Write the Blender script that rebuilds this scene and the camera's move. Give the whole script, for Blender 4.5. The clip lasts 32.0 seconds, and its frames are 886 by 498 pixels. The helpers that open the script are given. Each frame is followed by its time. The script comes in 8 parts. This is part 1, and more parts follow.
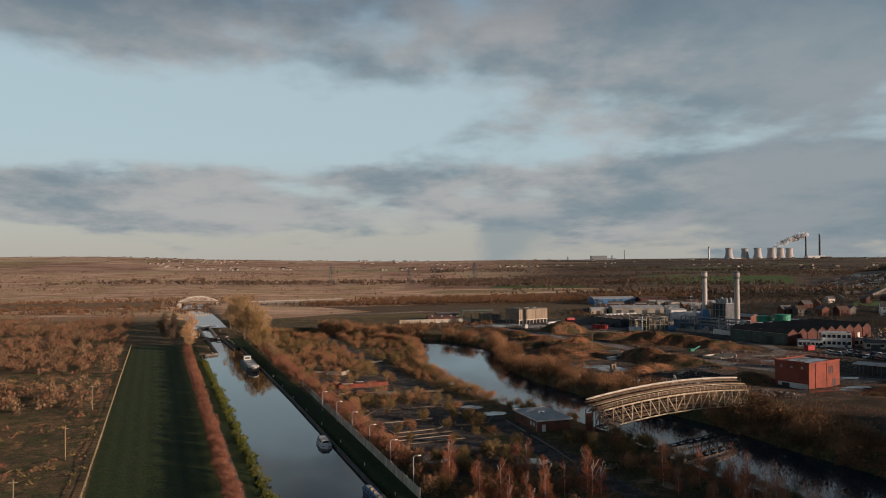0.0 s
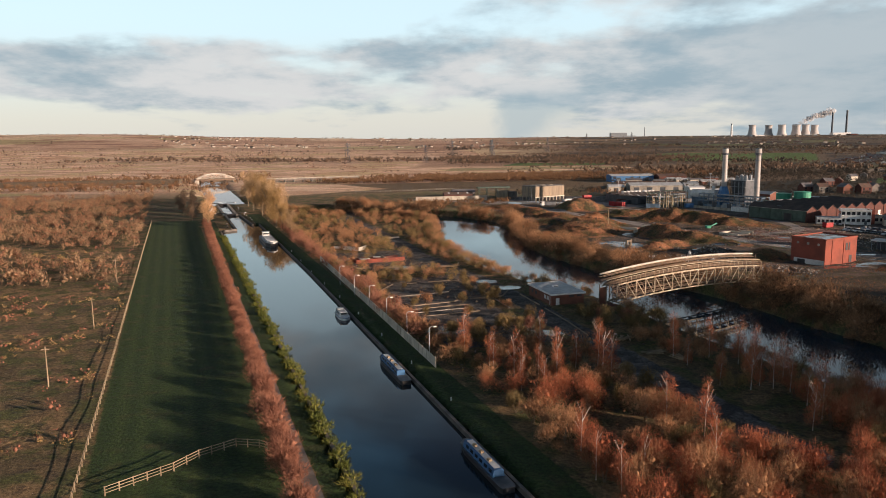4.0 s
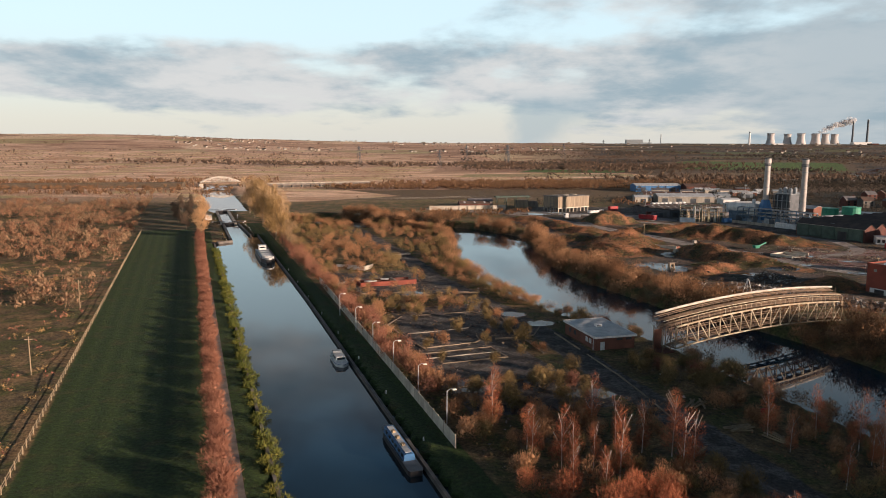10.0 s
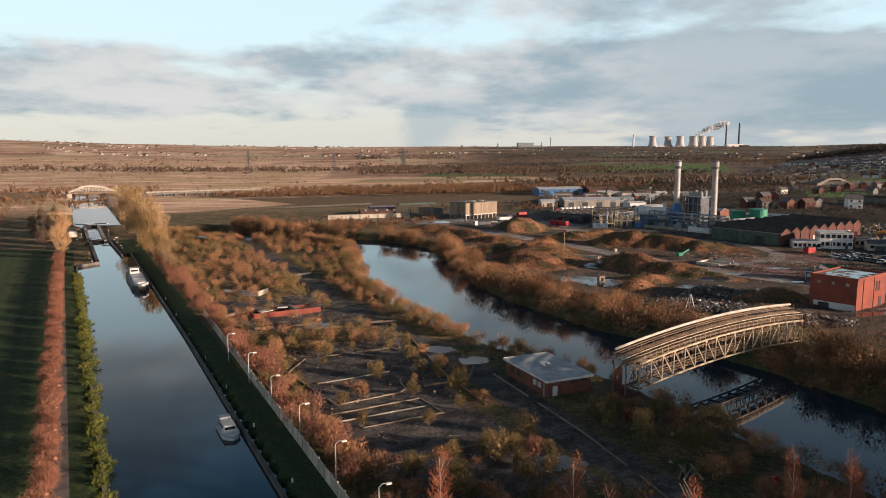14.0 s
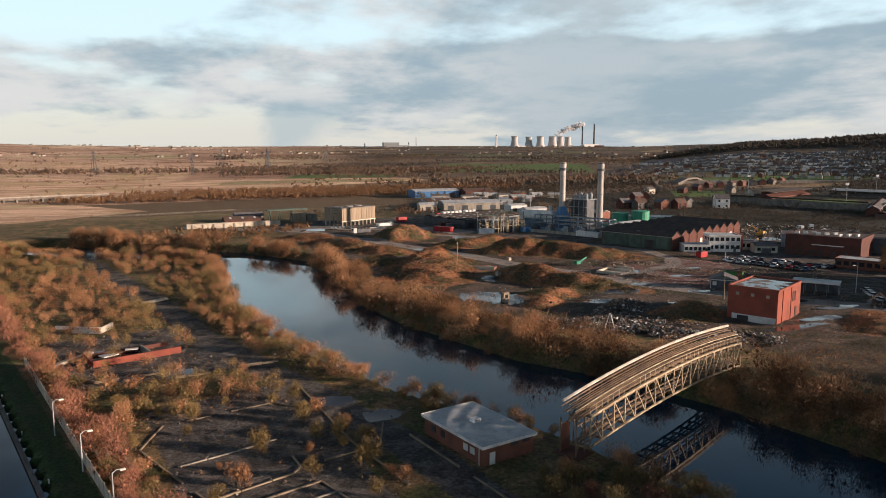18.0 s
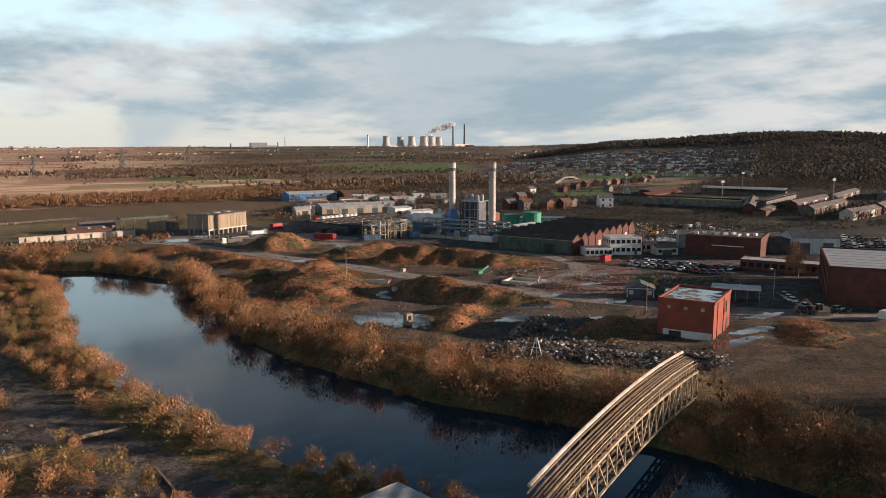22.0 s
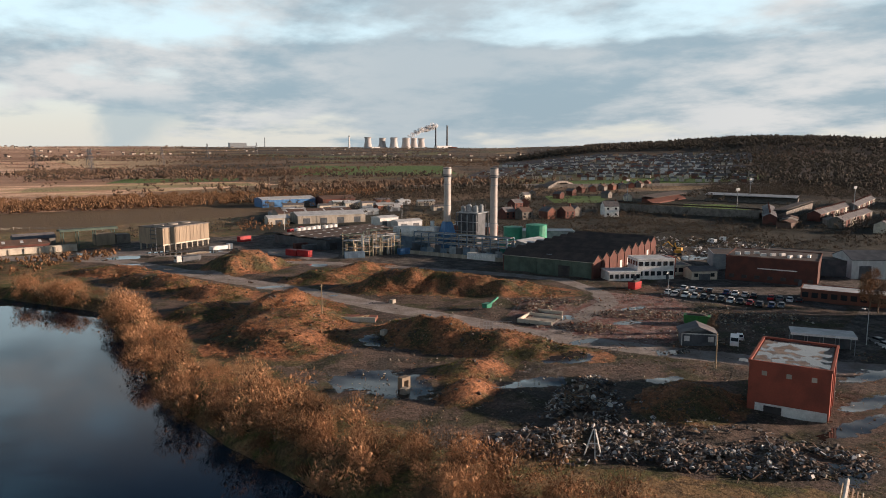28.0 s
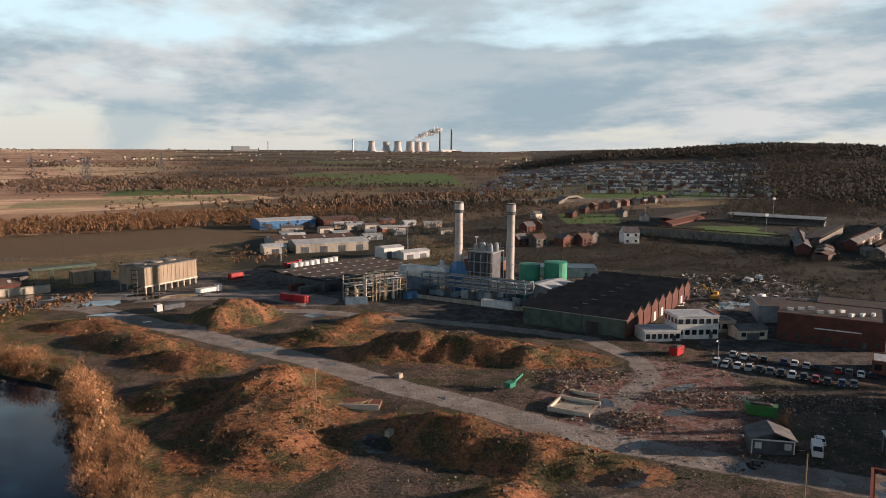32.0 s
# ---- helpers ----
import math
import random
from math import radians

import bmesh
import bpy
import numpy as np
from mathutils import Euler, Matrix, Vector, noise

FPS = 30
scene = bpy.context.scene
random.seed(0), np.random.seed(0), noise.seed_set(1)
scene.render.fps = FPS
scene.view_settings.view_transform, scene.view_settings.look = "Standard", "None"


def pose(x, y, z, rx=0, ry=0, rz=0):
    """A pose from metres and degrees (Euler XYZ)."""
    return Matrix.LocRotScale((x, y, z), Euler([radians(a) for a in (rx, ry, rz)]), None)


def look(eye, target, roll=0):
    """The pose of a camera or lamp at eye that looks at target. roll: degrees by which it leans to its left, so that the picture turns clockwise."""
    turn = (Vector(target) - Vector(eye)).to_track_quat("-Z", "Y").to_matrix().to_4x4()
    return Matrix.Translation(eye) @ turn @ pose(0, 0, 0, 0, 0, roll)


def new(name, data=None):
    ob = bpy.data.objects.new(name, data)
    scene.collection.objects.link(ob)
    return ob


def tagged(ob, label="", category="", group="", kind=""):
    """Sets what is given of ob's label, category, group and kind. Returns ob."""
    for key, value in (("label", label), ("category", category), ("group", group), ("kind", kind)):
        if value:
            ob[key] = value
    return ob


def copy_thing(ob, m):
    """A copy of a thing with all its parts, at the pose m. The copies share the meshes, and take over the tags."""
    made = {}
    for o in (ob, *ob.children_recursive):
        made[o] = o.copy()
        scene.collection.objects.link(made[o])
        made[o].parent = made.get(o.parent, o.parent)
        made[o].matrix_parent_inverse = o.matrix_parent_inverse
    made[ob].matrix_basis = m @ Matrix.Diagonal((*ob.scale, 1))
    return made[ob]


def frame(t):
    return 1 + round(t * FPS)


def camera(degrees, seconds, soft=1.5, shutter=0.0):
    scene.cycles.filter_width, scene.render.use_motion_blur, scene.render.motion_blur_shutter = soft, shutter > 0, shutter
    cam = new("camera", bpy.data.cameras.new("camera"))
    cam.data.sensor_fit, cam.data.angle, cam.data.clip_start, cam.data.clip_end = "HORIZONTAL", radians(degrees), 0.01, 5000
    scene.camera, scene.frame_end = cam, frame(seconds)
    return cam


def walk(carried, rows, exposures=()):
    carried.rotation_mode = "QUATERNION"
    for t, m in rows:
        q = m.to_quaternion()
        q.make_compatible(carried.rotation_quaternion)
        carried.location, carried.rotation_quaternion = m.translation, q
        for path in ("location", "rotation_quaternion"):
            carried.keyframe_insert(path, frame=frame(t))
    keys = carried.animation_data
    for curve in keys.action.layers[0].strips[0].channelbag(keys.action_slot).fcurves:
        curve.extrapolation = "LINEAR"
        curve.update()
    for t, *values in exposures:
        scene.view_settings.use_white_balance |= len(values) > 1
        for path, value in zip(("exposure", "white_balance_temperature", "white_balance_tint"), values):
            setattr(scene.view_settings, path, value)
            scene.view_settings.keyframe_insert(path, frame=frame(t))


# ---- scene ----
cam = camera(61.7, 32.0, soft=0.9)
PATH = [
    (0, (0.452, 1.101, 44.861), (0.449, 3.101, 44.886), -0.5),
    (0.5, (0.458, 1.203, 44.78), (0.449, 3.203, 44.801), -0.5),
    (1, (0.399, 1.041, 44.565), (0.385, 3.041, 44.546), -0.5),
    (1.5, (0.791, 0.87, 44.144), (0.767, 2.863, 43.984), -0.6),
    (2, (0.931, 0.976, 44.234), (0.899, 2.954, 43.937), -0.6),
    (2.5, (0.779, 1.157, 44.17), (0.743, 3.134, 43.873), -0.6),
    (3, (0.994, 0.854, 44.276), (0.951, 2.831, 43.977), -0.7),
    (3.5, (0.798, 1.237, 44.104), (0.752, 3.214, 43.801), -0.6),
    (5.5, (0.668, 7.053, 44.174), (0.599, 9.03, 43.88), -0.5),
    (6, (0.589, 9.594, 44.193), (0.515, 11.57, 43.898), -0.4),
    (7, (0.375, 15.769, 44.092), (0.293, 17.745, 43.797), -0.2),
    (8, (-0.127, 22.695, 44.198), (-0.218, 24.671, 43.903), -0.1),
    (9, (-1.096, 29.448, 44.485), (-1.194, 31.424, 44.192), 0.1),
    (10, (-2.064, 37.086, 44.403), (-2.146, 39.063, 44.113), 0.2),
    (11, (-3.222, 44.719, 44.462), (-3.263, 46.698, 44.176), 0.1),
    (12, (-4.521, 52.651, 44.456), (-4.482, 54.63, 44.173), 0.1),
    (13, (-5.806, 60.532, 44.438), (-5.694, 62.509, 44.157), -0.1),
    (14, (-6.703, 68.34, 44.323), (-6.504, 70.311, 44.043), -0.1),
    (14.5, (-7.105, 72.107, 44.461), (-6.853, 74.072, 44.181), -0.3),
    (16.5, (-8.715, 86.699, 44.84), (-8.275, 88.63, 44.559), -0.1),
    (17, (-8.946, 90.593, 45.027), (-8.471, 92.515, 44.745), -0.0),
    (18, (-8.638, 98.584, 44.949), (-8.088, 100.486, 44.668), -0.0),
    (19, (-7.798, 106.687, 44.778), (-7.178, 108.568, 44.497), -0.1),
    (20, (-6.861, 114.682, 44.668), (-6.132, 116.522, 44.385), -0.1),
    (21, (-5.893, 122.112, 44.381), (-5.094, 123.923, 44.099), -0.1),
    (22, (-4.179, 129.774, 44.18), (-3.311, 131.553, 43.899), -0.1),
    (23, (-1.882, 137.543, 44.038), (-0.951, 139.291, 43.756), -0.1),
    (24, (0.638, 145.23, 43.988), (1.564, 146.98, 43.705), -0.0),
    (25, (3.353, 152.749, 43.959), (4.275, 154.501, 43.676), 0.0),
    (25.5, (4.683, 156.506, 43.948), (5.604, 158.259, 43.666), 0.1),
    (27.5, (11.037, 171.998, 44.137), (11.953, 173.754, 43.859), 0.2),
    (28, (12.652, 175.747, 44.514), (13.566, 177.505, 44.237), 0.3),
    (28.5, (14.111, 179.458, 45.805), (15.024, 181.216, 45.529), 0.3),
    (29, (15.655, 183.27, 47.306), (16.567, 185.029, 47.032), 0.4),
    (29.5, (17.165, 186.884, 48.819), (18.076, 188.644, 48.546), 0.4),
    (30, (18.598, 190.59, 50.303), (19.508, 192.35, 50.03), 0.4),
    (30.5, (20.147, 194.02, 51.644), (21.054, 195.781, 51.372), 0.5),
    (31, (21.674, 197.703, 53.075), (22.581, 199.464, 52.804), 0.5),
    (31.5, (23.034, 201.339, 54.455), (23.941, 203.101, 54.185), 0.5),
    (32, (24.499, 205.096, 55.911), (25.405, 206.858, 55.639), 0.5),
]
EXPOSURES = [(0.0, -0.34), (0.9, -0.28), (1.5, -0.2), (2.1, -0.02), (2.7, 0.3), (3.5, 0.42), (6.0, 0.46), (12.0, 0.44), (18.0, 0.48), (25.0, 0.52), (32.0, 0.45)]
walk(cam, [(t, look(eye, target, roll)) for t, eye, target, roll in PATH], EXPOSURES)

# ---- small tools for nodes, meshes and things ----
TAU = 2 * math.pi


def val(t, sock, v):
    if isinstance(v, bpy.types.NodeSocket):
        t.links.new(v, sock)
    elif isinstance(v, tuple) and len(v) == 3 and sock.type == "RGBA":
        sock.default_value = (*v, 1.0)
    else:
        sock.default_value = v


def calc(t, op, a, b=0.0, c=0.0):
    n = t.nodes.new("ShaderNodeMath")
    n.operation = op
    for k, v in enumerate((a, b, c)):
        val(t, n.inputs[k], v)
    return n.outputs[0]


def blend(t, fac, a, b, how="MIX"):
    n = t.nodes.new("ShaderNodeMix")
    n.data_type, n.blend_type, n.clamp_factor = "RGBA", how, True
    val(t, n.inputs[0], fac)
    val(t, n.inputs[6], a)
    val(t, n.inputs[7], b)
    return n.outputs[2]


def grain(t, vec, scale, detail=4.0, rough=0.55):
    n = t.nodes.new("ShaderNodeTexNoise")
    if vec is not None:
        t.links.new(vec, n.inputs["Vector"])
    n.inputs["Scale"].default_value, n.inputs["Detail"].default_value, n.inputs["Roughness"].default_value = scale, detail, rough
    return n.outputs[0]


def step(t, x, lo, hi):
    n = t.nodes.new("ShaderNodeMapRange")
    n.interpolation_type = "SMOOTHSTEP"
    val(t, n.inputs[0], x)
    val(t, n.inputs[1], lo)
    val(t, n.inputs[2], hi)
    return n.outputs[0]


def ramp(t, fac, stops):
    n = t.nodes.new("ShaderNodeValToRGB")
    val(t, n.inputs[0], fac)
    els = n.color_ramp.elements
    while len(els) < len(stops):
        els.new(0.5)
    for e, (p, c) in zip(els, stops):
        e.position, e.color = p, (*c, 1.0)
    return n.outputs[0]


def stretched(t, vec, sx, sy, sz, rz=0.0):
    n = t.nodes.new("ShaderNodeMapping")
    t.links.new(vec, n.inputs["Vector"])
    n.inputs["Scale"].default_value, n.inputs["Rotation"].default_value = (sx, sy, sz), (0, 0, rz)
    return n.outputs[0]


# ---- world, sun ----
SUN_UP, SUN_X, SUN_Y = radians(10.0), 0.90, -0.44
world = bpy.data.worlds.new("winter_sky")
scene.world = world
world.use_nodes = True
wt = world.node_tree
wt.nodes.clear()
w_out = wt.nodes.new("ShaderNodeOutputWorld")
w_bg = wt.nodes.new("ShaderNodeBackground")
sky = wt.nodes.new("ShaderNodeTexSky")
sky.sky_type, sky.sun_disc, sky.sun_elevation = "NISHITA", False, SUN_UP
sky.sun_rotation = math.atan2(SUN_X, SUN_Y)
sky.air_density, sky.dust_density = 1.0, 0.6
w_co = wt.nodes.new("ShaderNodeTexCoord")
w_sep = wt.nodes.new("ShaderNodeSeparateXYZ")
wt.links.new(w_co.outputs["Generated"], w_sep.inputs[0])
wx, wy, wz = w_sep.outputs
w_up = calc(wt, "MAXIMUM", wz, 0.0)
w_den = calc(wt, "ADD", w_up, 0.19)
w_pl = wt.nodes.new("ShaderNodeCombineXYZ")
wt.links.new(calc(wt, "DIVIDE", wx, w_den), w_pl.inputs[0])
wt.links.new(calc(wt, "DIVIDE", wy, w_den), w_pl.inputs[1])
w_big = grain(wt, stretched(wt, w_pl.outputs[0], 0.85, 0.75, 1, 0.08), 0.8, 5.0, 0.5)
w_fine = grain(wt, stretched(wt, w_pl.outputs[0], 1.0, 0.8, 1, -0.06), 2.6, 6.0, 0.55)
# cloud cover by height over the horizon: clear low strip, bank, gap, thick deck above
w_cov = ramp(wt, w_up, [(0.0, (0.16,) * 3), (0.028, (0.26,) * 3), (0.058, (0.60,) * 3), (0.105, (0.58,) * 3), (0.138, (0.26,) * 3), (0.205, (0.27,) * 3), (0.265, (0.57,) * 3), (0.6, (0.45,) * 3)])
w_small = grain(wt, stretched(wt, w_pl.outputs[0], 1.0, 1.0, 1, 0.05), 4.6, 5.0, 0.55)
w_den2 = calc(wt, "ADD", calc(wt, "MULTIPLY", w_big, 1.1), calc(wt, "ADD", calc(wt, "MULTIPLY", w_fine, 0.66), calc(wt, "MULTIPLY", w_small, 0.18)))
w_east = calc(wt, "MULTIPLY", step(wt, wx, 0.0, 0.4), 0.3)
w_cloud = step(wt, calc(wt, "ADD", calc(wt, "ADD", w_den2, w_east), calc(wt, "SUBTRACT", w_cov, 0.5)), 0.78, 1.04)
w_clear = blend(wt, step(wt, w_up, 0.015, 0.15), (0.80, 0.80, 0.77), (0.82, 1.05, 1.16))
w_nish = blend(wt, 1.0, sky.outputs[0], (0.10, 0.10, 0.10), "MULTIPLY")
w_clear = blend(wt, 0.25, w_clear, w_nish)
w_lit = step(wt, grain(wt, stretched(wt, w_pl.outputs[0], 0.9, 0.75, 1, 0.1), 1.3, 6.0, 0.6), 0.36, 0.6)
w_bank = calc(wt, "MULTIPLY", step(wt, wx, 0.18, 0.42), calc(wt, "SUBTRACT", 1.0, step(wt, wx, 0.5, 0.8)))
w_lit = calc(wt, "MULTIPLY", w_lit, calc(wt, "MULTIPLY_ADD", w_bank, -0.6, 1.0))
w_grey = blend(wt, w_lit, (0.29, 0.39, 0.46), (0.66, 0.66, 0.66))
# the deck overhead is thick and lets little light down
w_deck = blend(wt, step(wt, wx, 0.05, 0.45), (0.055, 0.085, 0.15), (0.11, 0.19, 0.29))
w_grey = blend(wt, step(wt, w_up, 0.23, 0.44), w_grey, w_deck)
w_clear = blend(wt, step(wt, w_up, 0.22, 0.44), w_clear, (0.12, 0.30, 0.52))
w_over = step(wt, w_up, 0.38, 0.54)
w_grey = blend(wt, w_over, w_grey, (0.03, 0.043, 0.068))
w_clear = blend(wt, w_over, w_clear, (0.045, 0.075, 0.125))
w_col = blend(wt, calc(wt, "MULTIPLY", w_cloud, 0.93), w_clear, w_grey)
# smoke bank that rises from the horizon ahead
w_az = calc(wt, "DIVIDE", wx, calc(wt, "MAXIMUM", wy, 0.05))
w_wob = calc(wt, "MULTIPLY", calc(wt, "SUBTRACT", grain(wt, w_co.outputs["Generated"], 26.0, 5.0), 0.5), 0.05)
w_azw = calc(wt, "ADD", w_az, w_wob)
w_l = step(wt, w_azw, 0.034, 0.066)
w_r = calc(wt, "SUBTRACT", 1.0, step(wt, calc(wt, "SUBTRACT", w_azw, calc(wt, "MULTIPLY", w_up, 1.7)), 0.06, 0.13))
w_t = calc(wt, "SUBTRACT", 1.0, step(wt, w_up, 0.04, 0.075))
w_smoke = calc(wt, "MULTIPLY", calc(wt, "MULTIPLY", w_l, w_r), calc(wt, "MULTIPLY", w_t, step(wt, wy, 0.1, 0.2)))
w_col = blend(wt, calc(wt, "MULTIPLY", w_smoke, 0.62), w_col, (0.36, 0.46, 0.52))
wt.links.new(w_col, w_bg.inputs[0])
w_bg.inputs[1].default_value = 0.78
wt.links.new(w_bg.outputs[0], w_out.inputs[0])

sun_data = bpy.data.lights.new("sun", "SUN")
sun_data.energy, sun_data.angle, sun_data.color = 6.2, radians(0.6), (1.0, 0.74, 0.575)
sun_ob = new("sun", sun_data)
sun_ob.matrix_world = look((SUN_X * 300, SUN_Y * 300, 300 * math.tan(SUN_UP)), (0, 0, 0))


# ---- materials ----
def surf(name, c1, c2, rough=0.85, scale=0.4, fine=4.0, bump=0.3, metal=0.0, vary=0.15, streak=1.0, spec=0.35):
    """Two colours in broad patches, fine grain over them, a little relief and a change from piece to piece."""
    m = bpy.data.materials.new(name)
    m.use_nodes = True
    t = m.node_tree
    bsdf = t.nodes["Principled BSDF"]
    pos = t.nodes.new("ShaderNodeNewGeometry").outputs["Position"]
    vec = stretched(t, pos, 1, 1, streak)
    broad = step(t, grain(t, vec, scale, 5.0), 0.36, 0.64)
    small = grain(t, vec, fine, 4.0, 0.65)
    col = blend(t, broad, c1, c2)
    info = t.nodes.new("ShaderNodeObjectInfo").outputs["Random"]
    gain = calc(t, "MULTIPLY_ADD", small, 0.7, 0.65)
    gain = calc(t, "MULTIPLY", gain, calc(t, "MULTIPLY_ADD", info, vary * 2, 1 - vary))
    both = t.nodes.new("ShaderNodeCombineColor")
    for k in range(3):
        t.links.new(gain, both.inputs[k])
    col = blend(t, 1.0, col, both.outputs[0], "MULTIPLY")
    t.links.new(col, bsdf.inputs["Base Color"])
    bsdf.inputs["Metallic"].default_value = metal
    bsdf.inputs["Specular IOR Level"].default_value = spec
    t.links.new(calc(t, "MULTIPLY_ADD", small, 0.3, rough - 0.15), bsdf.inputs["Roughness"])
    if bump:
        b = t.nodes.new("ShaderNodeBump")
        b.inputs["Strength"].default_value, b.inputs["Distance"].default_value = bump, 0.12 / max(fine, 0.5)
        t.links.new(small, b.inputs["Height"])
        t.links.new(b.outputs[0], bsdf.inputs["Normal"])
    return m


def twig(name, stops):
    """Bare twigs and dry leaves: each spray has its own shade, each bush its own tone."""
    m = bpy.data.materials.new(name)
    m.use_nodes = True
    t = m.node_tree
    bsdf = t.nodes["Principled BSDF"]
    geo = t.nodes.new("ShaderNodeNewGeometry")
    info = t.nodes.new("ShaderNodeObjectInfo").outputs["Random"]
    patch = grain(t, geo.outputs["Position"], 0.11, 2.0)
    f = calc(t, "ADD", calc(t, "MULTIPLY", geo.outputs["Random Per Island"], 0.45), calc(t, "MULTIPLY", info, 0.3))
    f = calc(t, "ADD", f, calc(t, "MULTIPLY", calc(t, "SUBTRACT", patch, 0.3), 0.6))
    t.links.new(ramp(t, f, stops), bsdf.inputs["Base Color"])
    bsdf.inputs["Roughness"].default_value = 0.8
    bsdf.inputs["Specular IOR Level"].default_value = 0.1
    return m


def glassy(name, c, rough=0.08):
    m = bpy.data.materials.new(name)
    m.use_nodes = True
    b = m.node_tree.nodes["Principled BSDF"]
    b.inputs["Base Color"].default_value = (*c, 1)
    b.inputs["Roughness"].default_value = rough
    b.inputs["Specular IOR Level"].default_value = 0.6
    return m


def water(name, deep, ripple, size):
    m = bpy.data.materials.new(name)
    m.use_nodes = True
    t = m.node_tree
    b = t.nodes["Principled BSDF"]
    b.inputs["Base Color"].default_value = (*deep, 1)
    b.inputs["Roughness"].default_value, b.inputs["IOR"].default_value = 0.03, 1.42
    b.inputs["Specular IOR Level"].default_value = 0.5
    pos = t.nodes.new("ShaderNodeNewGeometry").outputs["Position"]
    h = calc(t, "ADD", grain(t, stretched(t, pos, 1, 0.6, 1, 0.4), size, 3.0), calc(t, "MULTIPLY", grain(t, pos, size * 0.13, 2.0), 1.5))
    bump = t.nodes.new("ShaderNodeBump")
    bump.inputs["Strength"].default_value, bump.inputs["Distance"].default_value = ripple, 0.05
    t.links.new(h, bump.inputs["Height"])
    t.links.new(bump.outputs[0], b.inputs["Normal"])
    return m


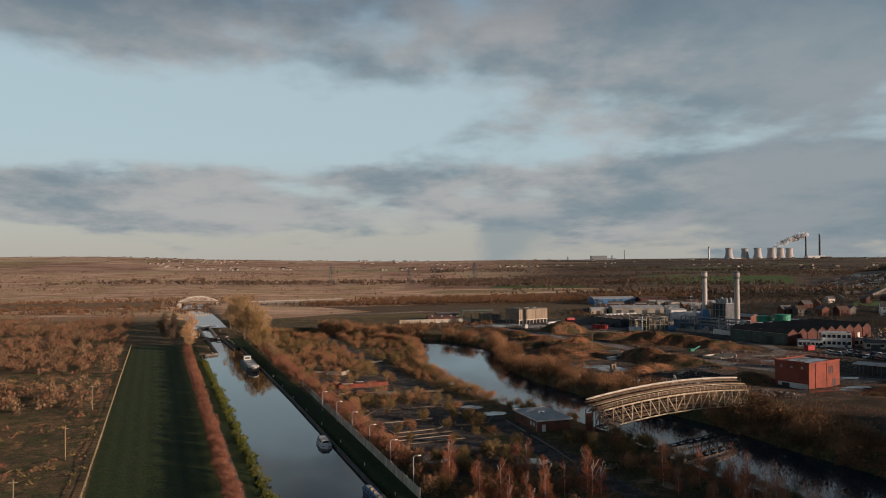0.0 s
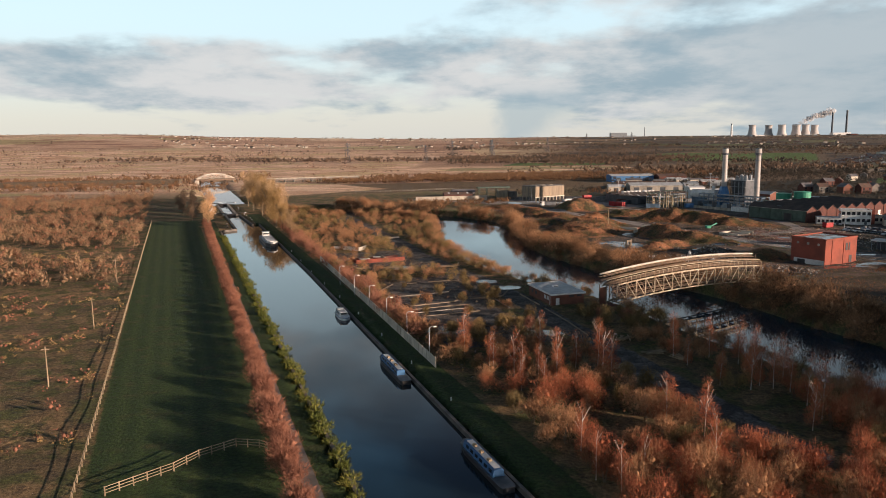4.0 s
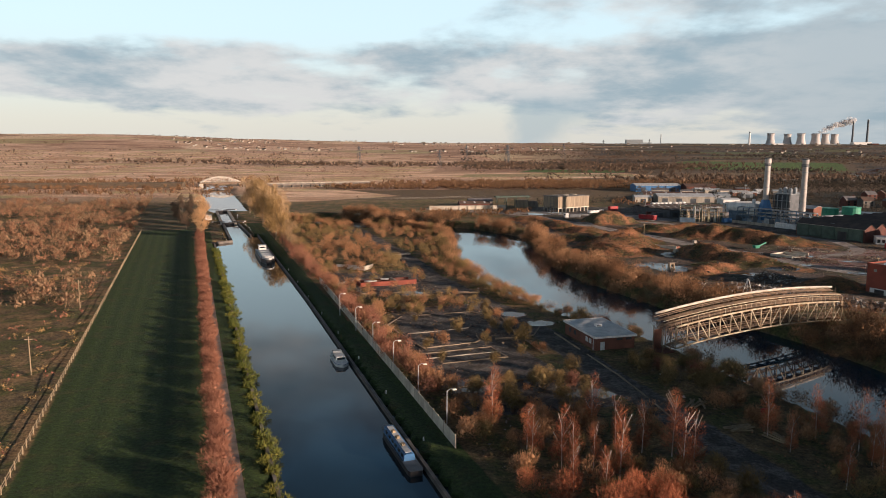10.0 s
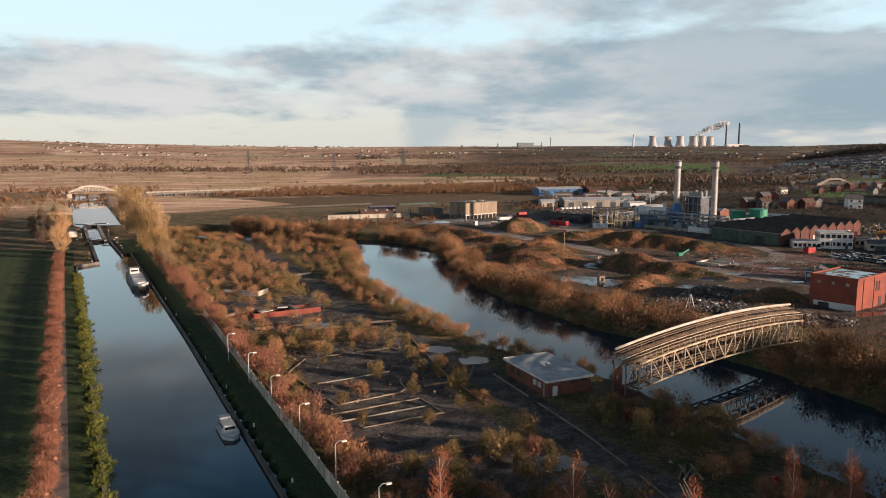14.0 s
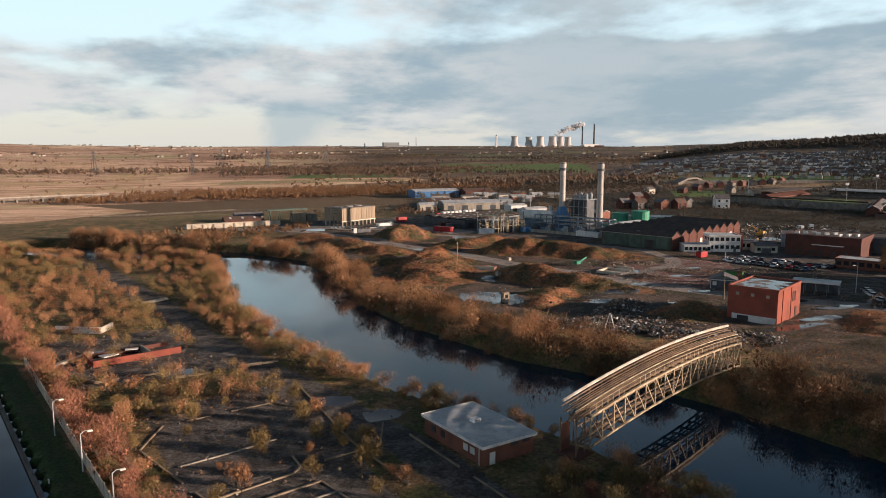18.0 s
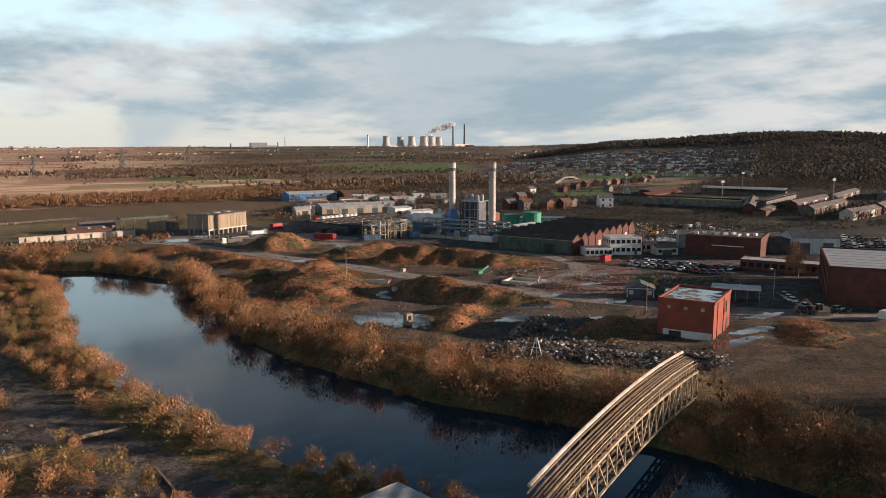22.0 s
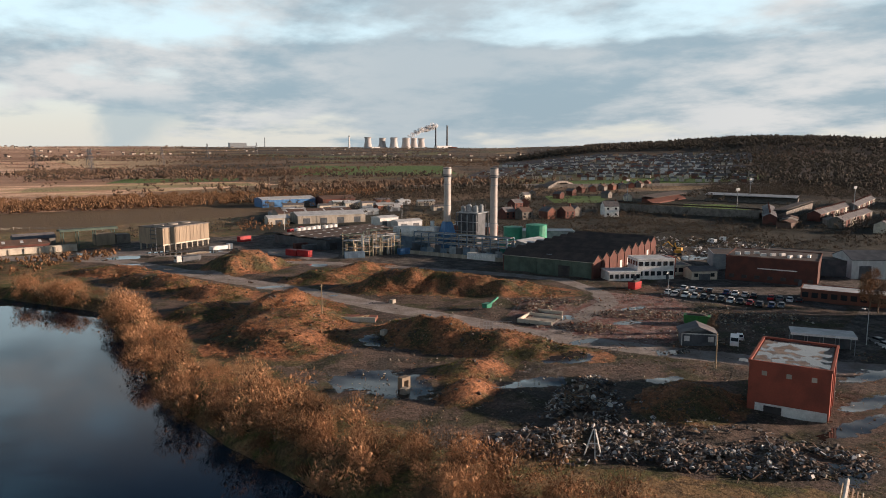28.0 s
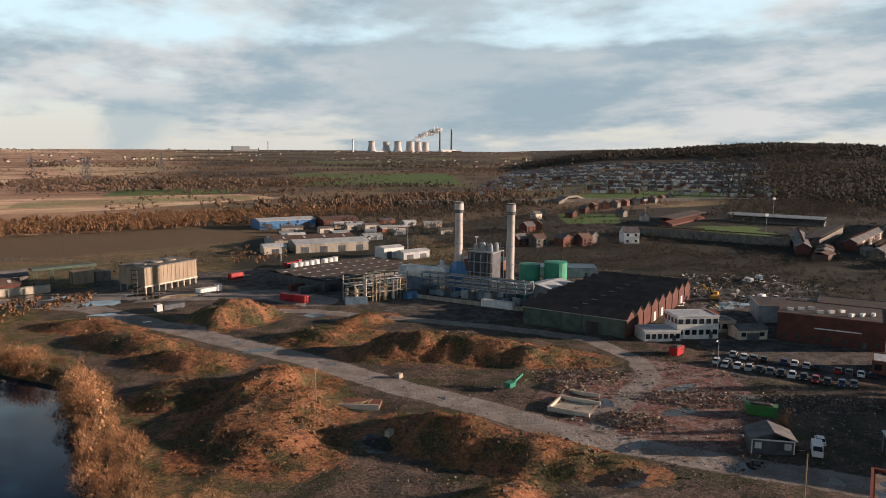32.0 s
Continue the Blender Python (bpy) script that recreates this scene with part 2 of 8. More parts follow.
M = {
    "twig_orange": twig("twig_orange", [(0.1, (0.13, 0.07, 0.042)), (0.5, (0.36, 0.19, 0.10)), (0.9, (0.56, 0.32, 0.175))]),
    "twig_red": twig("twig_red", [(0.1, (0.11, 0.052, 0.036)), (0.5, (0.265, 0.118, 0.078)), (0.9, (0.42, 0.205, 0.13))]),
    "twig_olive": twig("twig_olive", [(0.1, (0.075, 0.058, 0.028)), (0.5, (0.19, 0.135, 0.062)), (0.9, (0.36, 0.25, 0.11))]),
    "twig_tan": twig("twig_tan", [(0.1, (0.13, 0.085, 0.055)), (0.5, (0.29, 0.185, 0.11)), (0.9, (0.45, 0.29, 0.17))]),
    "twig_russet": twig("twig_russet", [(0.1, (0.11, 0.06, 0.04)), (0.5, (0.24, 0.13, 0.078)), (0.9, (0.38, 0.21, 0.12))]),
    "twig_brown": twig("twig_brown", [(0.1, (0.06, 0.04, 0.028)), (0.5, (0.16, 0.092, 0.052)), (0.9, (0.30, 0.17, 0.09))]),
    "leaf_green": twig("leaf_green", [(0.1, (0.05, 0.07, 0.018)), (0.5, (0.11, 0.125, 0.03)), (0.9, (0.26, 0.22, 0.05))]),
    "clod": surf("clod", (0.30, 0.145, 0.075), (0.15, 0.09, 0.055), scale=0.8, fine=6, vary=0.2),
    "far_wood": twig("far_wood", [(0.1, (0.075, 0.055, 0.043)), (0.5, (0.15, 0.105, 0.075)), (0.9, (0.27, 0.17, 0.105))]),
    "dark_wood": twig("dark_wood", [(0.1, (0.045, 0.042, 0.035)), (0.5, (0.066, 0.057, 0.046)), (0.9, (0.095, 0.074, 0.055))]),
    "grass_tuft": twig("grass_tuft", [(0.1, (0.149, 0.104, 0.0455)), (0.5, (0.324, 0.208, 0.091)), (0.9, (0.487, 0.325, 0.143))]),
    "bracken": twig("bracken", [(0.1, (0.09, 0.047, 0.028)), (0.4, (0.28, 0.13, 0.068)), (0.9, (0.53, 0.28, 0.145))]),
    "twig_rust": twig("twig_rust", [(0.1, (0.13, 0.045, 0.028)), (0.5, (0.38, 0.13, 0.068)), (0.9, (0.56, 0.23, 0.12))]),
    "moor": twig("moor", [(0.1, (0.28, 0.16, 0.08)), (0.5, (0.54, 0.335, 0.175)), (0.9, (0.70, 0.48, 0.28))]),
    "weed": twig("weed", [(0.1, (0.05, 0.06, 0.02)), (0.5, (0.11, 0.115, 0.04)), (0.9, (0.22, 0.18, 0.07))]),
    "pale_twig": twig("pale_twig", [(0.1, (0.191, 0.132, 0.0805)), (0.5, (0.395, 0.265, 0.149)), (0.9, (0.574, 0.402, 0.23))]),
    "bark": surf("bark", (0.10, 0.075, 0.05), (0.17, 0.13, 0.09), fine=9),
    "birch_bark": surf("birch_bark", (0.55, 0.50, 0.45), (0.35, 0.28, 0.23), fine=6, streak=3),
    "canal_water": water("canal_water", (0.011, 0.022, 0.03), 0.04, 0.9),
    "river_water": water("river_water", (0.009, 0.034, 0.058), 0.06, 1.1),
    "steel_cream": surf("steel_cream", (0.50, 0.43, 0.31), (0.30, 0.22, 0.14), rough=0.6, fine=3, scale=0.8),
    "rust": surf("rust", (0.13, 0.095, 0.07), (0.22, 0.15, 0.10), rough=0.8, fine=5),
    "pipe_pale": surf("pipe_pale", (0.62, 0.58, 0.52), (0.44, 0.39, 0.33), rough=0.5, fine=3),
    "brick_red": surf("brick_red", (0.27, 0.07, 0.046), (0.19, 0.054, 0.038), fine=6, scale=0.25),
    "brick_dark": surf("brick_dark", (0.125, 0.046, 0.035), (0.085, 0.036, 0.03), fine=6),
    "brick_warm": surf("brick_warm", (0.21, 0.085, 0.058), (0.15, 0.066, 0.048), fine=6),
    "concrete": surf("concrete", (0.42, 0.38, 0.32), (0.28, 0.25, 0.21), fine=3, streak=0.25),
    "concrete_dark": surf("concrete_dark", (0.20, 0.18, 0.16), (0.12, 0.11, 0.10), fine=3),
    "concrete_stained": surf("concrete_stained", (0.30, 0.24, 0.175), (0.22, 0.175, 0.13), scale=0.5, fine=2.5, streak=0.12),
    "white_paint": surf("white_paint", (0.74, 0.73, 0.71), (0.56, 0.55, 0.53), rough=0.6, fine=3),
    "cream_render": surf("cream_render", (0.58, 0.52, 0.43), (0.44, 0.39, 0.32), rough=0.7, fine=3),
    "grey_felt": surf("grey_felt", (0.50, 0.53, 0.55), (0.36, 0.39, 0.41), rough=0.55, scale=0.5, fine=3),
    "dark_felt": surf("dark_felt", (0.055, 0.045, 0.042), (0.09, 0.07, 0.06), rough=0.8, scale=0.3, fine=2),
    "slate": surf("slate", (0.10, 0.10, 0.11), (0.16, 0.15, 0.15), rough=0.7, fine=5),
    "tile_brown": surf("tile_brown", (0.13, 0.08, 0.062), (0.09, 0.062, 0.052), fine=5),
    "metal_grey": surf("metal_grey", (0.30, 0.33, 0.35), (0.20, 0.23, 0.25), rough=0.5, fine=3),
    "metal_dark": surf("metal_dark", (0.09, 0.10, 0.115), (0.05, 0.06, 0.07), rough=0.55, fine=3),
    "metal_pale": surf("metal_pale", (0.50, 0.52, 0.53), (0.38, 0.40, 0.41), rough=0.5, fine=2, streak=0.3),
    "stack_metal": surf("stack_metal", (0.46, 0.42, 0.39), (0.36, 0.33, 0.31), rough=0.5, scale=0.3, fine=2, streak=0.4),
    "blue_grey": surf("blue_grey", (0.15, 0.22, 0.29), (0.10, 0.15, 0.21), rough=0.55, fine=3),
    "blue_steel": surf("blue_steel", (0.055, 0.17, 0.36), (0.045, 0.12, 0.25), rough=0.5, fine=3),
    "green_paint": surf("green_paint", (0.05, 0.30, 0.19), (0.04, 0.23, 0.15), rough=0.5, fine=2),
    "teal_paint": surf("teal_paint", (0.06, 0.34, 0.30), (0.05, 0.26, 0.24), rough=0.45, fine=2),
    "green_frame": surf("green_frame", (0.075, 0.11, 0.088), (0.05, 0.075, 0.06), rough=0.6, fine=3),
    "skip_green": surf("skip_green", (0.05, 0.22, 0.05), (0.04, 0.15, 0.04), rough=0.55, fine=3),
    "red_paint": surf("red_paint", (0.44, 0.022, 0.026), (0.32, 0.018, 0.022), rough=0.5, fine=3),
    "yellow_paint": surf("yellow_paint", (0.50, 0.28, 0.03), (0.36, 0.18, 0.03), rough=0.55, fine=3),
    "timber": surf("timber", (0.36, 0.28, 0.18), (0.25, 0.19, 0.12), fine=6),
    "hull_black": surf("hull_black", (0.025, 0.025, 0.03), (0.05, 0.045, 0.045), rough=0.5, fine=3),
    "glass": glassy("glass", (0.02, 0.025, 0.03)),
    "rubber": surf("rubber", (0.02, 0.02, 0.02), (0.035, 0.035, 0.035), rough=0.8, bump=0.0),
    "scrap": surf("scrap", (0.18, 0.165, 0.155), (0.05, 0.045, 0.042), rough=0.55, scale=1.6, fine=7, vary=0.3),
    "scrap_dark": surf("scrap_dark", (0.10, 0.08, 0.065), (0.05, 0.045, 0.04), rough=0.7, scale=1.6, fine=7),
    "rubble": surf("rubble", (0.24, 0.165, 0.125), (0.12, 0.09, 0.075), scale=1.2, fine=6),
    "tower_concrete": surf("tower_concrete", (0.52, 0.49, 0.48), (0.44, 0.42, 0.41), scale=0.02, fine=0.2, bump=0.0),
    "steam": bpy.data.materials.new("steam"),
    "lamp_glass": surf("lamp_glass", (0.80, 0.76, 0.66), (0.7, 0.66, 0.58), rough=0.3, bump=0.0),
}
M["steam"].use_nodes = True
st_t = M["steam"].node_tree
st_d, st_l, st_x, st_m, st_n = (st_t.nodes.new("ShaderNode" + k) for k in ("BsdfDiffuse", "BsdfTranslucent", "BsdfTransparent", "MixShader", "MixShader"))
st_d.inputs[0].default_value = st_l.inputs[0].default_value = (0.95, 0.95, 0.96, 1)
st_m.inputs[0].default_value, st_n.inputs[0].default_value = 0.35, 0.74
st_t.links.new(st_d.outputs[0], st_m.inputs[1])
st_t.links.new(st_l.outputs[0], st_m.inputs[2])
st_t.links.new(st_m.outputs[0], st_n.inputs[1])
st_t.links.new(st_x.outputs[0], st_n.inputs[2])
st_t.links.new(st_n.outputs[0], st_t.nodes["Material Output"].inputs[0])
for shade, c in {"white": (0.78, 0.78, 0.78), "silver": (0.42, 0.43, 0.44), "black": (0.02, 0.02, 0.022), "red": (0.35, 0.02, 0.02), "blue": (0.03, 0.06, 0.16), "grey": (0.13, 0.14, 0.15)}.items():
    M["car_" + shade] = glassy("car_" + shade, c, 0.28)


def puddled(name):
    """Flat felt roof, patchy, with rain standing in its hollows."""
    m = bpy.data.materials.new(name)
    m.use_nodes = True
    t = m.node_tree
    b = t.nodes["Principled BSDF"]
    pos = t.nodes.new("ShaderNodeNewGeometry").outputs["Position"]
    wet = step(t, grain(t, pos, 0.28, 6.0, 0.6), 0.47, 0.53)
    dry = blend(t, step(t, grain(t, pos, 0.9, 5.0, 0.65), 0.4, 0.6), (0.13, 0.10, 0.085), (0.24, 0.20, 0.17))
    t.links.new(blend(t, wet, dry, (0.05, 0.06, 0.07)), b.inputs["Base Color"])
    t.links.new(calc(t, "MULTIPLY_ADD", wet, -0.8, 0.88), b.inputs["Roughness"])
    return m


M["puddled_felt"] = puddled("puddled_felt")


# ---- mesh tools ----
class Build:
    """Collects vertices and faces of one mesh."""

    def __init__(self):
        self.v, self.f = [], []

    def add(self, vs, fs):
        k = len(self.v)
        self.v += [tuple(p) for p in vs]
        self.f += [tuple(k + i for i in q) for q in fs]
        return self

    def box(self, x, y, z, sx, sy, sz, yaw=0.0, taper=1.0):
        """Standing on z, centred on x, y."""
        c, s = math.cos(radians(yaw)), math.sin(radians(yaw))
        vs = []
        for h, k in ((0, 1.0), (sz, taper)):
            for a, b in ((-1, -1), (1, -1), (1, 1), (-1, 1)):
                px, py = a * sx / 2 * k, b * sy / 2 * k
                vs.append((x + c * px - s * py, y + s * px + c * py, z + h))
        return self.add(vs, [(3, 2, 1, 0), (4, 5, 6, 7), (0, 1, 5, 4), (1, 2, 6, 5), (2, 3, 7, 6), (3, 0, 4, 7)])

    def rings(self, rows, n=12, x=0.0, y=0.0, cap=True):
        """A turned body: rows of radius, height."""
        k = len(self.v)
        for r, z in rows:
            self.v += [(x + r * math.cos(TAU * i / n), y + r * math.sin(TAU * i / n), z) for i in range(n)]
        for j in range(len(rows) - 1):
            for i in range(n):
                a, b = k + j * n + i, k + j * n + (i + 1) % n
                self.f.append((a, b, b + n, a + n))
        if cap:
            self.f.append(tuple(k + i for i in reversed(range(n))))
            self.f.append(tuple(k + (len(rows) - 1) * n + i for i in range(n)))
        return self

    def bar(self, p, q, w, n=4):
        """A rod from p to q of half width w."""
        p, q = Vector(p), Vector(q)
        d = (q - p).normalized()
        side = d.cross(Vector((0, 0, 1)))
        side = side.normalized() if side.length > 1e-3 else Vector((1, 0, 0))
        up = side.cross(d)
        vs = [e + (side * math.cos(TAU * (i + 0.5) / n) + up * math.sin(TAU * (i + 0.5) / n)) * w for e in (p, q) for i in range(n)]
        return self.add(vs, [(i, (i + 1) % n, n + (i + 1) % n, n + i) for i in range(n)] + [tuple(reversed(range(n))), tuple(range(n, 2 * n))])

    def path(self, pts, r, n=6):
        """One bent tube through the points."""
        pts = [Vector(p) for p in pts]
        k = len(self.v)
        for i, p in enumerate(pts):
            d = (pts[min(i + 1, len(pts) - 1)] - pts[max(i - 1, 0)]).normalized()
            side = d.cross(Vector((0, 0, 1)))
            side = side.normalized() if side.length > 1e-3 else Vector((1, 0, 0))
            up = side.cross(d)
            self.v += [tuple(p + (side * math.cos(TAU * (j + 0.5) / n) + up * math.sin(TAU * (j + 0.5) / n)) * r) for j in range(n)]
        for i in range(len(pts) - 1):
            self.f += [(k + i * n + j, k + i * n + (j + 1) % n, k + (i + 1) * n + (j + 1) % n, k + (i + 1) * n + j) for j in range(n)]
        self.f += [tuple(k + j for j in reversed(range(n))), tuple(k + (len(pts) - 1) * n + j for j in range(n))]
        return self

    def prism(self, poly, z0, z1):
        n = len(poly)
        vs = [(x, y, z0) for x, y in poly] + [(x, y, z1) for x, y in poly]
        return self.add(vs, [tuple(reversed(range(n))), tuple(range(n, 2 * n))] + [(i, (i + 1) % n, n + (i + 1) % n, n + i) for i in range(n)])

    def profile(self, poly, y0, y1):
        """A side view in x, z drawn out along y."""
        n = len(poly)
        vs = [(x, y0, z) for x, z in poly] + [(x, y1, z) for x, z in poly]
        return self.add(vs, [tuple(range(n)), tuple(reversed(range(n, 2 * n)))] + [(i, n + i, n + (i + 1) % n, (i + 1) % n) for i in range(n)])

    def gable(self, x, y, z, sx, sy, rise, over=0.3):
        """A ridge roof with a thick edge, ridge along x."""
        a, b = sx / 2 + over, sy / 2 + over
        t = 0.18
        vs = []
        for dz in (0, t):
            vs += [(x - a, y - b, z - 0.1 + dz), (x + a, y - b, z - 0.1 + dz), (x + a, y + b, z - 0.1 + dz), (x - a, y + b, z - 0.1 + dz), (x - a, y, z + rise + dz), (x + a, y, z + rise + dz)]
        return self.add(vs, [(6, 7, 11, 10), (8, 9, 10, 11), (1, 0, 4, 5), (3, 2, 5, 4), (0, 1, 7, 6), (2, 3, 9, 8), (0, 6, 10, 4), (3, 4, 10, 9), (1, 5, 11, 7), (2, 8, 11, 5)])

    def mesh(self, name, mat):
        me = bpy.data.meshes.new(name)
        me.from_pydata(self.v, [], self.f)
        me.materials.append(mat if not isinstance(mat, str) else M[mat])
        me.update()
        return me


def thing(name, x=0.0, y=0.0, z=0.0, yaw=0.0, label="", category="", group="", kind=""):
    ob = new(name)
    ob.empty_display_size = 0.2
    ob.matrix_basis = pose(x, y, z, 0, 0, yaw)
    return tagged(ob, label, category, group, kind)


def part(name, b, mat, parent, label=""):
    ob = new(name, b if isinstance(b, bpy.types.Mesh) else b.mesh(name, mat))
    ob.parent = parent
    return tagged(ob, label)


def sole(name, b, mat, label="", category="", group="", kind="", x=0.0, y=0.0, z=0.0, yaw=0.0):
    """A thing of one mesh."""
    ob = new(name, b if isinstance(b, bpy.types.Mesh) else b.mesh(name, mat))
    ob.matrix_basis = pose(x, y, z, 0, 0, yaw)
    return tagged(ob, label, category, group, kind)


# ---- the plan: canal, river, roads, heaps ----
CAN0, CAND, CANN = np.array([-6.0, 98.5]), np.array([-0.365, 0.931]), np.array([0.931, 0.365])
CANAL_YAW = math.degrees(math.atan2(CAND[1], CAND[0]))
RIVER = [(146, 38), (104, 98), (80, 150), (69, 176.5), (60.5, 202.5), (51.5, 220), (37, 238), (27, 260.5), (17, 286), (11, 313), (8.5, 350), (4, 397), (-16, 423), (-52, 434), (-94, 466)]
SITE_ROAD = [(-30, 520), (3, 504), (31, 482), (43, 459), (62, 423), (81, 388), (92, 360), (103, 339), (111, 319), (123, 301), (144, 275), (172, 252), (240, 205)]
SPUR = [(146, 270), (174, 279), (205, 293), (260, 320)]
LOOP = [(114, 314), (126, 324), (151, 339), (159, 352), (161, 376), (145, 398), (120, 425), (96, 448), (70, 458)]
WEST_ROAD = [(48, 100), (40, 124), (33, 148), (24, 174), (17, 200), (4, 232), (-16, 277.5), (-24, 305), (-46, 366), (-74, 440)]
# heaps of soil: centre, half length, half width, turn, height
HEAPS = [(60, 352, 24, 15, 70, 3.6), (66, 372, 13, 9, 40, 3.4), (95, 316, 22, 7.5, -48, 3.6), (88, 330, 12, 6, -48, 3.0), (124, 374, 26, 9, -35, 4.6), (104, 386, 14, 8, -20, 4.0),
         (92, 410, 13, 8, 0, 3.0), (72, 446, 18, 10.5, 30, 6.0), (40, 425, 18, 8, -55, 3.2), (30, 452, 16, 7, -35, 2.4), (52, 400, 12, 8, -40, 2.6), (108, 266, 9, 7, 20, 3.4), (84, 300, 8, 5, 10, 2.2),
         (76, 288, 6, 4, 30, 2.6), (46, 375, 10, 8, 60, 2.6), (148, 244, 12, 6, 40, 1.2), (110, 425, 10, 6, 20, 2.4)]


def canal(u, v):
    return CAN0 + CAND * u + CANN * v


def to_line(x, y, line):
    """Distance from points to a bent line."""
    best = np.full(np.shape(x), 1e9)
    for (ax, ay), (bx, by) in zip(line, line[1:]):
        dx, dy = bx - ax, by - ay
        k = np.clip(((x - ax) * dx + (y - ay) * dy) / (dx * dx + dy * dy), 0, 1)
        best = np.minimum(best, np.hypot(x - ax - k * dx, y - ay - k * dy))
    return best


def inside(x, y, poly, soft=4.0):
    """1 inside a convex outline, 0 outside, 0.5 on its edge; soft metres wide."""
    area = sum(poly[i][0] * poly[(i + 1) % len(poly)][1] - poly[(i + 1) % len(poly)][0] * poly[i][1] for i in range(len(poly)))
    d = np.full(np.shape(x), 1e9)
    for i, (ax, ay) in enumerate(poly):
        bx, by = poly[(i + 1) % len(poly)]
        n = math.hypot(bx - ax, by - ay)
        d = np.minimum(d, ((bx - ax) * (y - ay) - (by - ay) * (x - ax)) / n * (1 if area > 0 else -1))
    return np.clip(0.5 + d / soft, 0, 1)


def soft01(x):
    x = np.clip(x, 0, 1)
    return x * x * (3 - 2 * x)


def lumps(x, y, size, seed=0.0):
    """Smooth cheap undulation, about -1 to 1."""
    a, b = x / size, y / size
    return (np.sin(a * 1.3 + b * 0.7 + seed) + np.sin(a * -0.6 + b * 1.5 + 1.7 + seed * 2) + np.sin(a * 2.1 - b * 1.9 + 4.1 + seed) * 0.6 + np.sin(a * 3.7 + b * 3.1 + seed * 3) * 0.4) / 3.0


def canal_uv(x, y):
    rx, ry = x - CAN0[0], y - CAN0[1]
    return rx * CAND[0] + ry * CAND[1], rx * CANN[0] + ry * CANN[1]


def canal_half(u):
    """Half width of the broad water below the lock."""
    return 9.3 - np.clip(u, 0, 352) * 0.0035


def canal_sides(u):
    """The water's two edges: basin, approach, lock, upper reach."""
    h = canal_half(u)
    lo = np.where(u < 280, -h, np.where(u < 352, -1.4, np.where(u < 424, -1.6, -6.0)))
    hi = np.where(u < 300, 10.2 + 0.011 * np.clip(u, 0, 150), np.where(u < 352, 8.2 - np.clip(u - 300, 0, 52) * 0.04, np.where(u < 424, 4.8, 17.0)))
    return lo, hi


def height(x, y):
    x, y = np.asarray(x, float), np.asarray(y, float)
    r = np.hypot(x, y - 137)
    z = 0.25 * lumps(x, y, 9.0) * soft01((y - 60) / 40)
    # rough ground of the works
    site = inside(x, y, [(40, 300), (130, 230), (330, 330), (250, 480), (30, 470)], 30)
    z = z + site * 0.45 * lumps(x, y, 4.5, 2.0)
    for cx, cy, a, b, turn, h in HEAPS:
        c, s = math.cos(radians(turn)), math.sin(radians(turn))
        px, py = ((x - cx) * c + (y - cy) * s) / a, (-(x - cx) * s + (y - cy) * c) / b
        q = np.hypot(px, py) + 0.16 * lumps(x, y, 3.2, cx) + 0.08 * lumps(x, y, 1.5, cy)
        z = z + h * soft01(1.25 - q) * (1 + 0.12 * lumps(x, y, 2.2, h))
    # land beyond: gentle rise to the skyline, higher to the left, a wooded hill to the right
    z = z + 27 * soft01((r - 1000) / 3300) + 5 * lumps(x, y, 260.0) * soft01((r - 700) / 900)
    az = np.arctan2(x, np.maximum(y - 137, 1.0))
    z = z + 42 * soft01((-az - 0.06) / 0.5) * soft01((r - 1500) / 2600)
    prof = soft01((az - 0.54) / 0.16) * 0.62 + soft01((az - 0.68) / 0.2) * 0.38 - 0.22 * soft01((az - 0.9) / 0.2)
    rise = np.interp(r, [0, 880, 1250, 1560, 1790, 2300], [0, 0, 16, 28, 56, 62])
    z = z + np.where(y > 0, prof * rise * (1 - 0.5 * soft01((r - 2300) / 1500)), 0)
    # flat strips: roads, grass, yards
    road = np.minimum(np.minimum(to_line(x, y, SITE_ROAD) - 4.5, to_line(x, y, LOOP) - 3.0), to_line(x, y, SPUR) - 5)
    flat = soft01((road + 1.0) / 4.0)
    near = r < 500
    z = np.where(near, z * (0.1 + 0.9 * flat), z)
    for yard in YARDS:
        z = z * (1 - 0.9 * inside(x, y, yard, 6))
    u, v = canal_uv(x, y)
    strip = np.where((v > -45) & (v < 22) & (u < 700), soft01((np.abs(v + 11.5) - 31) / 3), 1.0)
    z = z * strip
    lo, hi = canal_sides(u)
    z = np.where(u < 720, z - 3.2 * soft01((np.minimum(v - lo, hi - v) + 0.9) / 1.2), z)
    river = to_line(x, y, RIVER)
    z = z - 6.0 * soft01((21.0 - river) / 6.5)
    return z


YARDS = [[(140, 404), (256, 470), (210, 520), (100, 470)], [(168, 330), (206, 312), (250, 345), (200, 375)], [(-22, 226), (2, 236), (8, 186), (-12, 178)], [(96, 470), (110, 545), (40, 545), (30, 500)],
         [(112, 325), (128, 296), (165, 318), (160, 346)]]


def axis(spans):
    out = [spans[0][0]]
    for a, b, n in spans:
        out += [a + (b - a) * (i + 1) / n for i in range(n)]
    return np.array(out)


gx = axis([(-4600, -1500, 26), (-1500, -420, 36), (-420, -130, 58), (-130, 250, 230), (250, 420, 42), (420, 1500, 50), (1500, 4600, 26)])
gy = axis([(-700, 60, 26), (60, 130, 35), (130, 480, 212), (480, 620, 56), (620, 1500, 74), (1500, 4900, 44)])
GX, GY = np.meshgrid(gx, gy)
GZ = height(GX, GY)


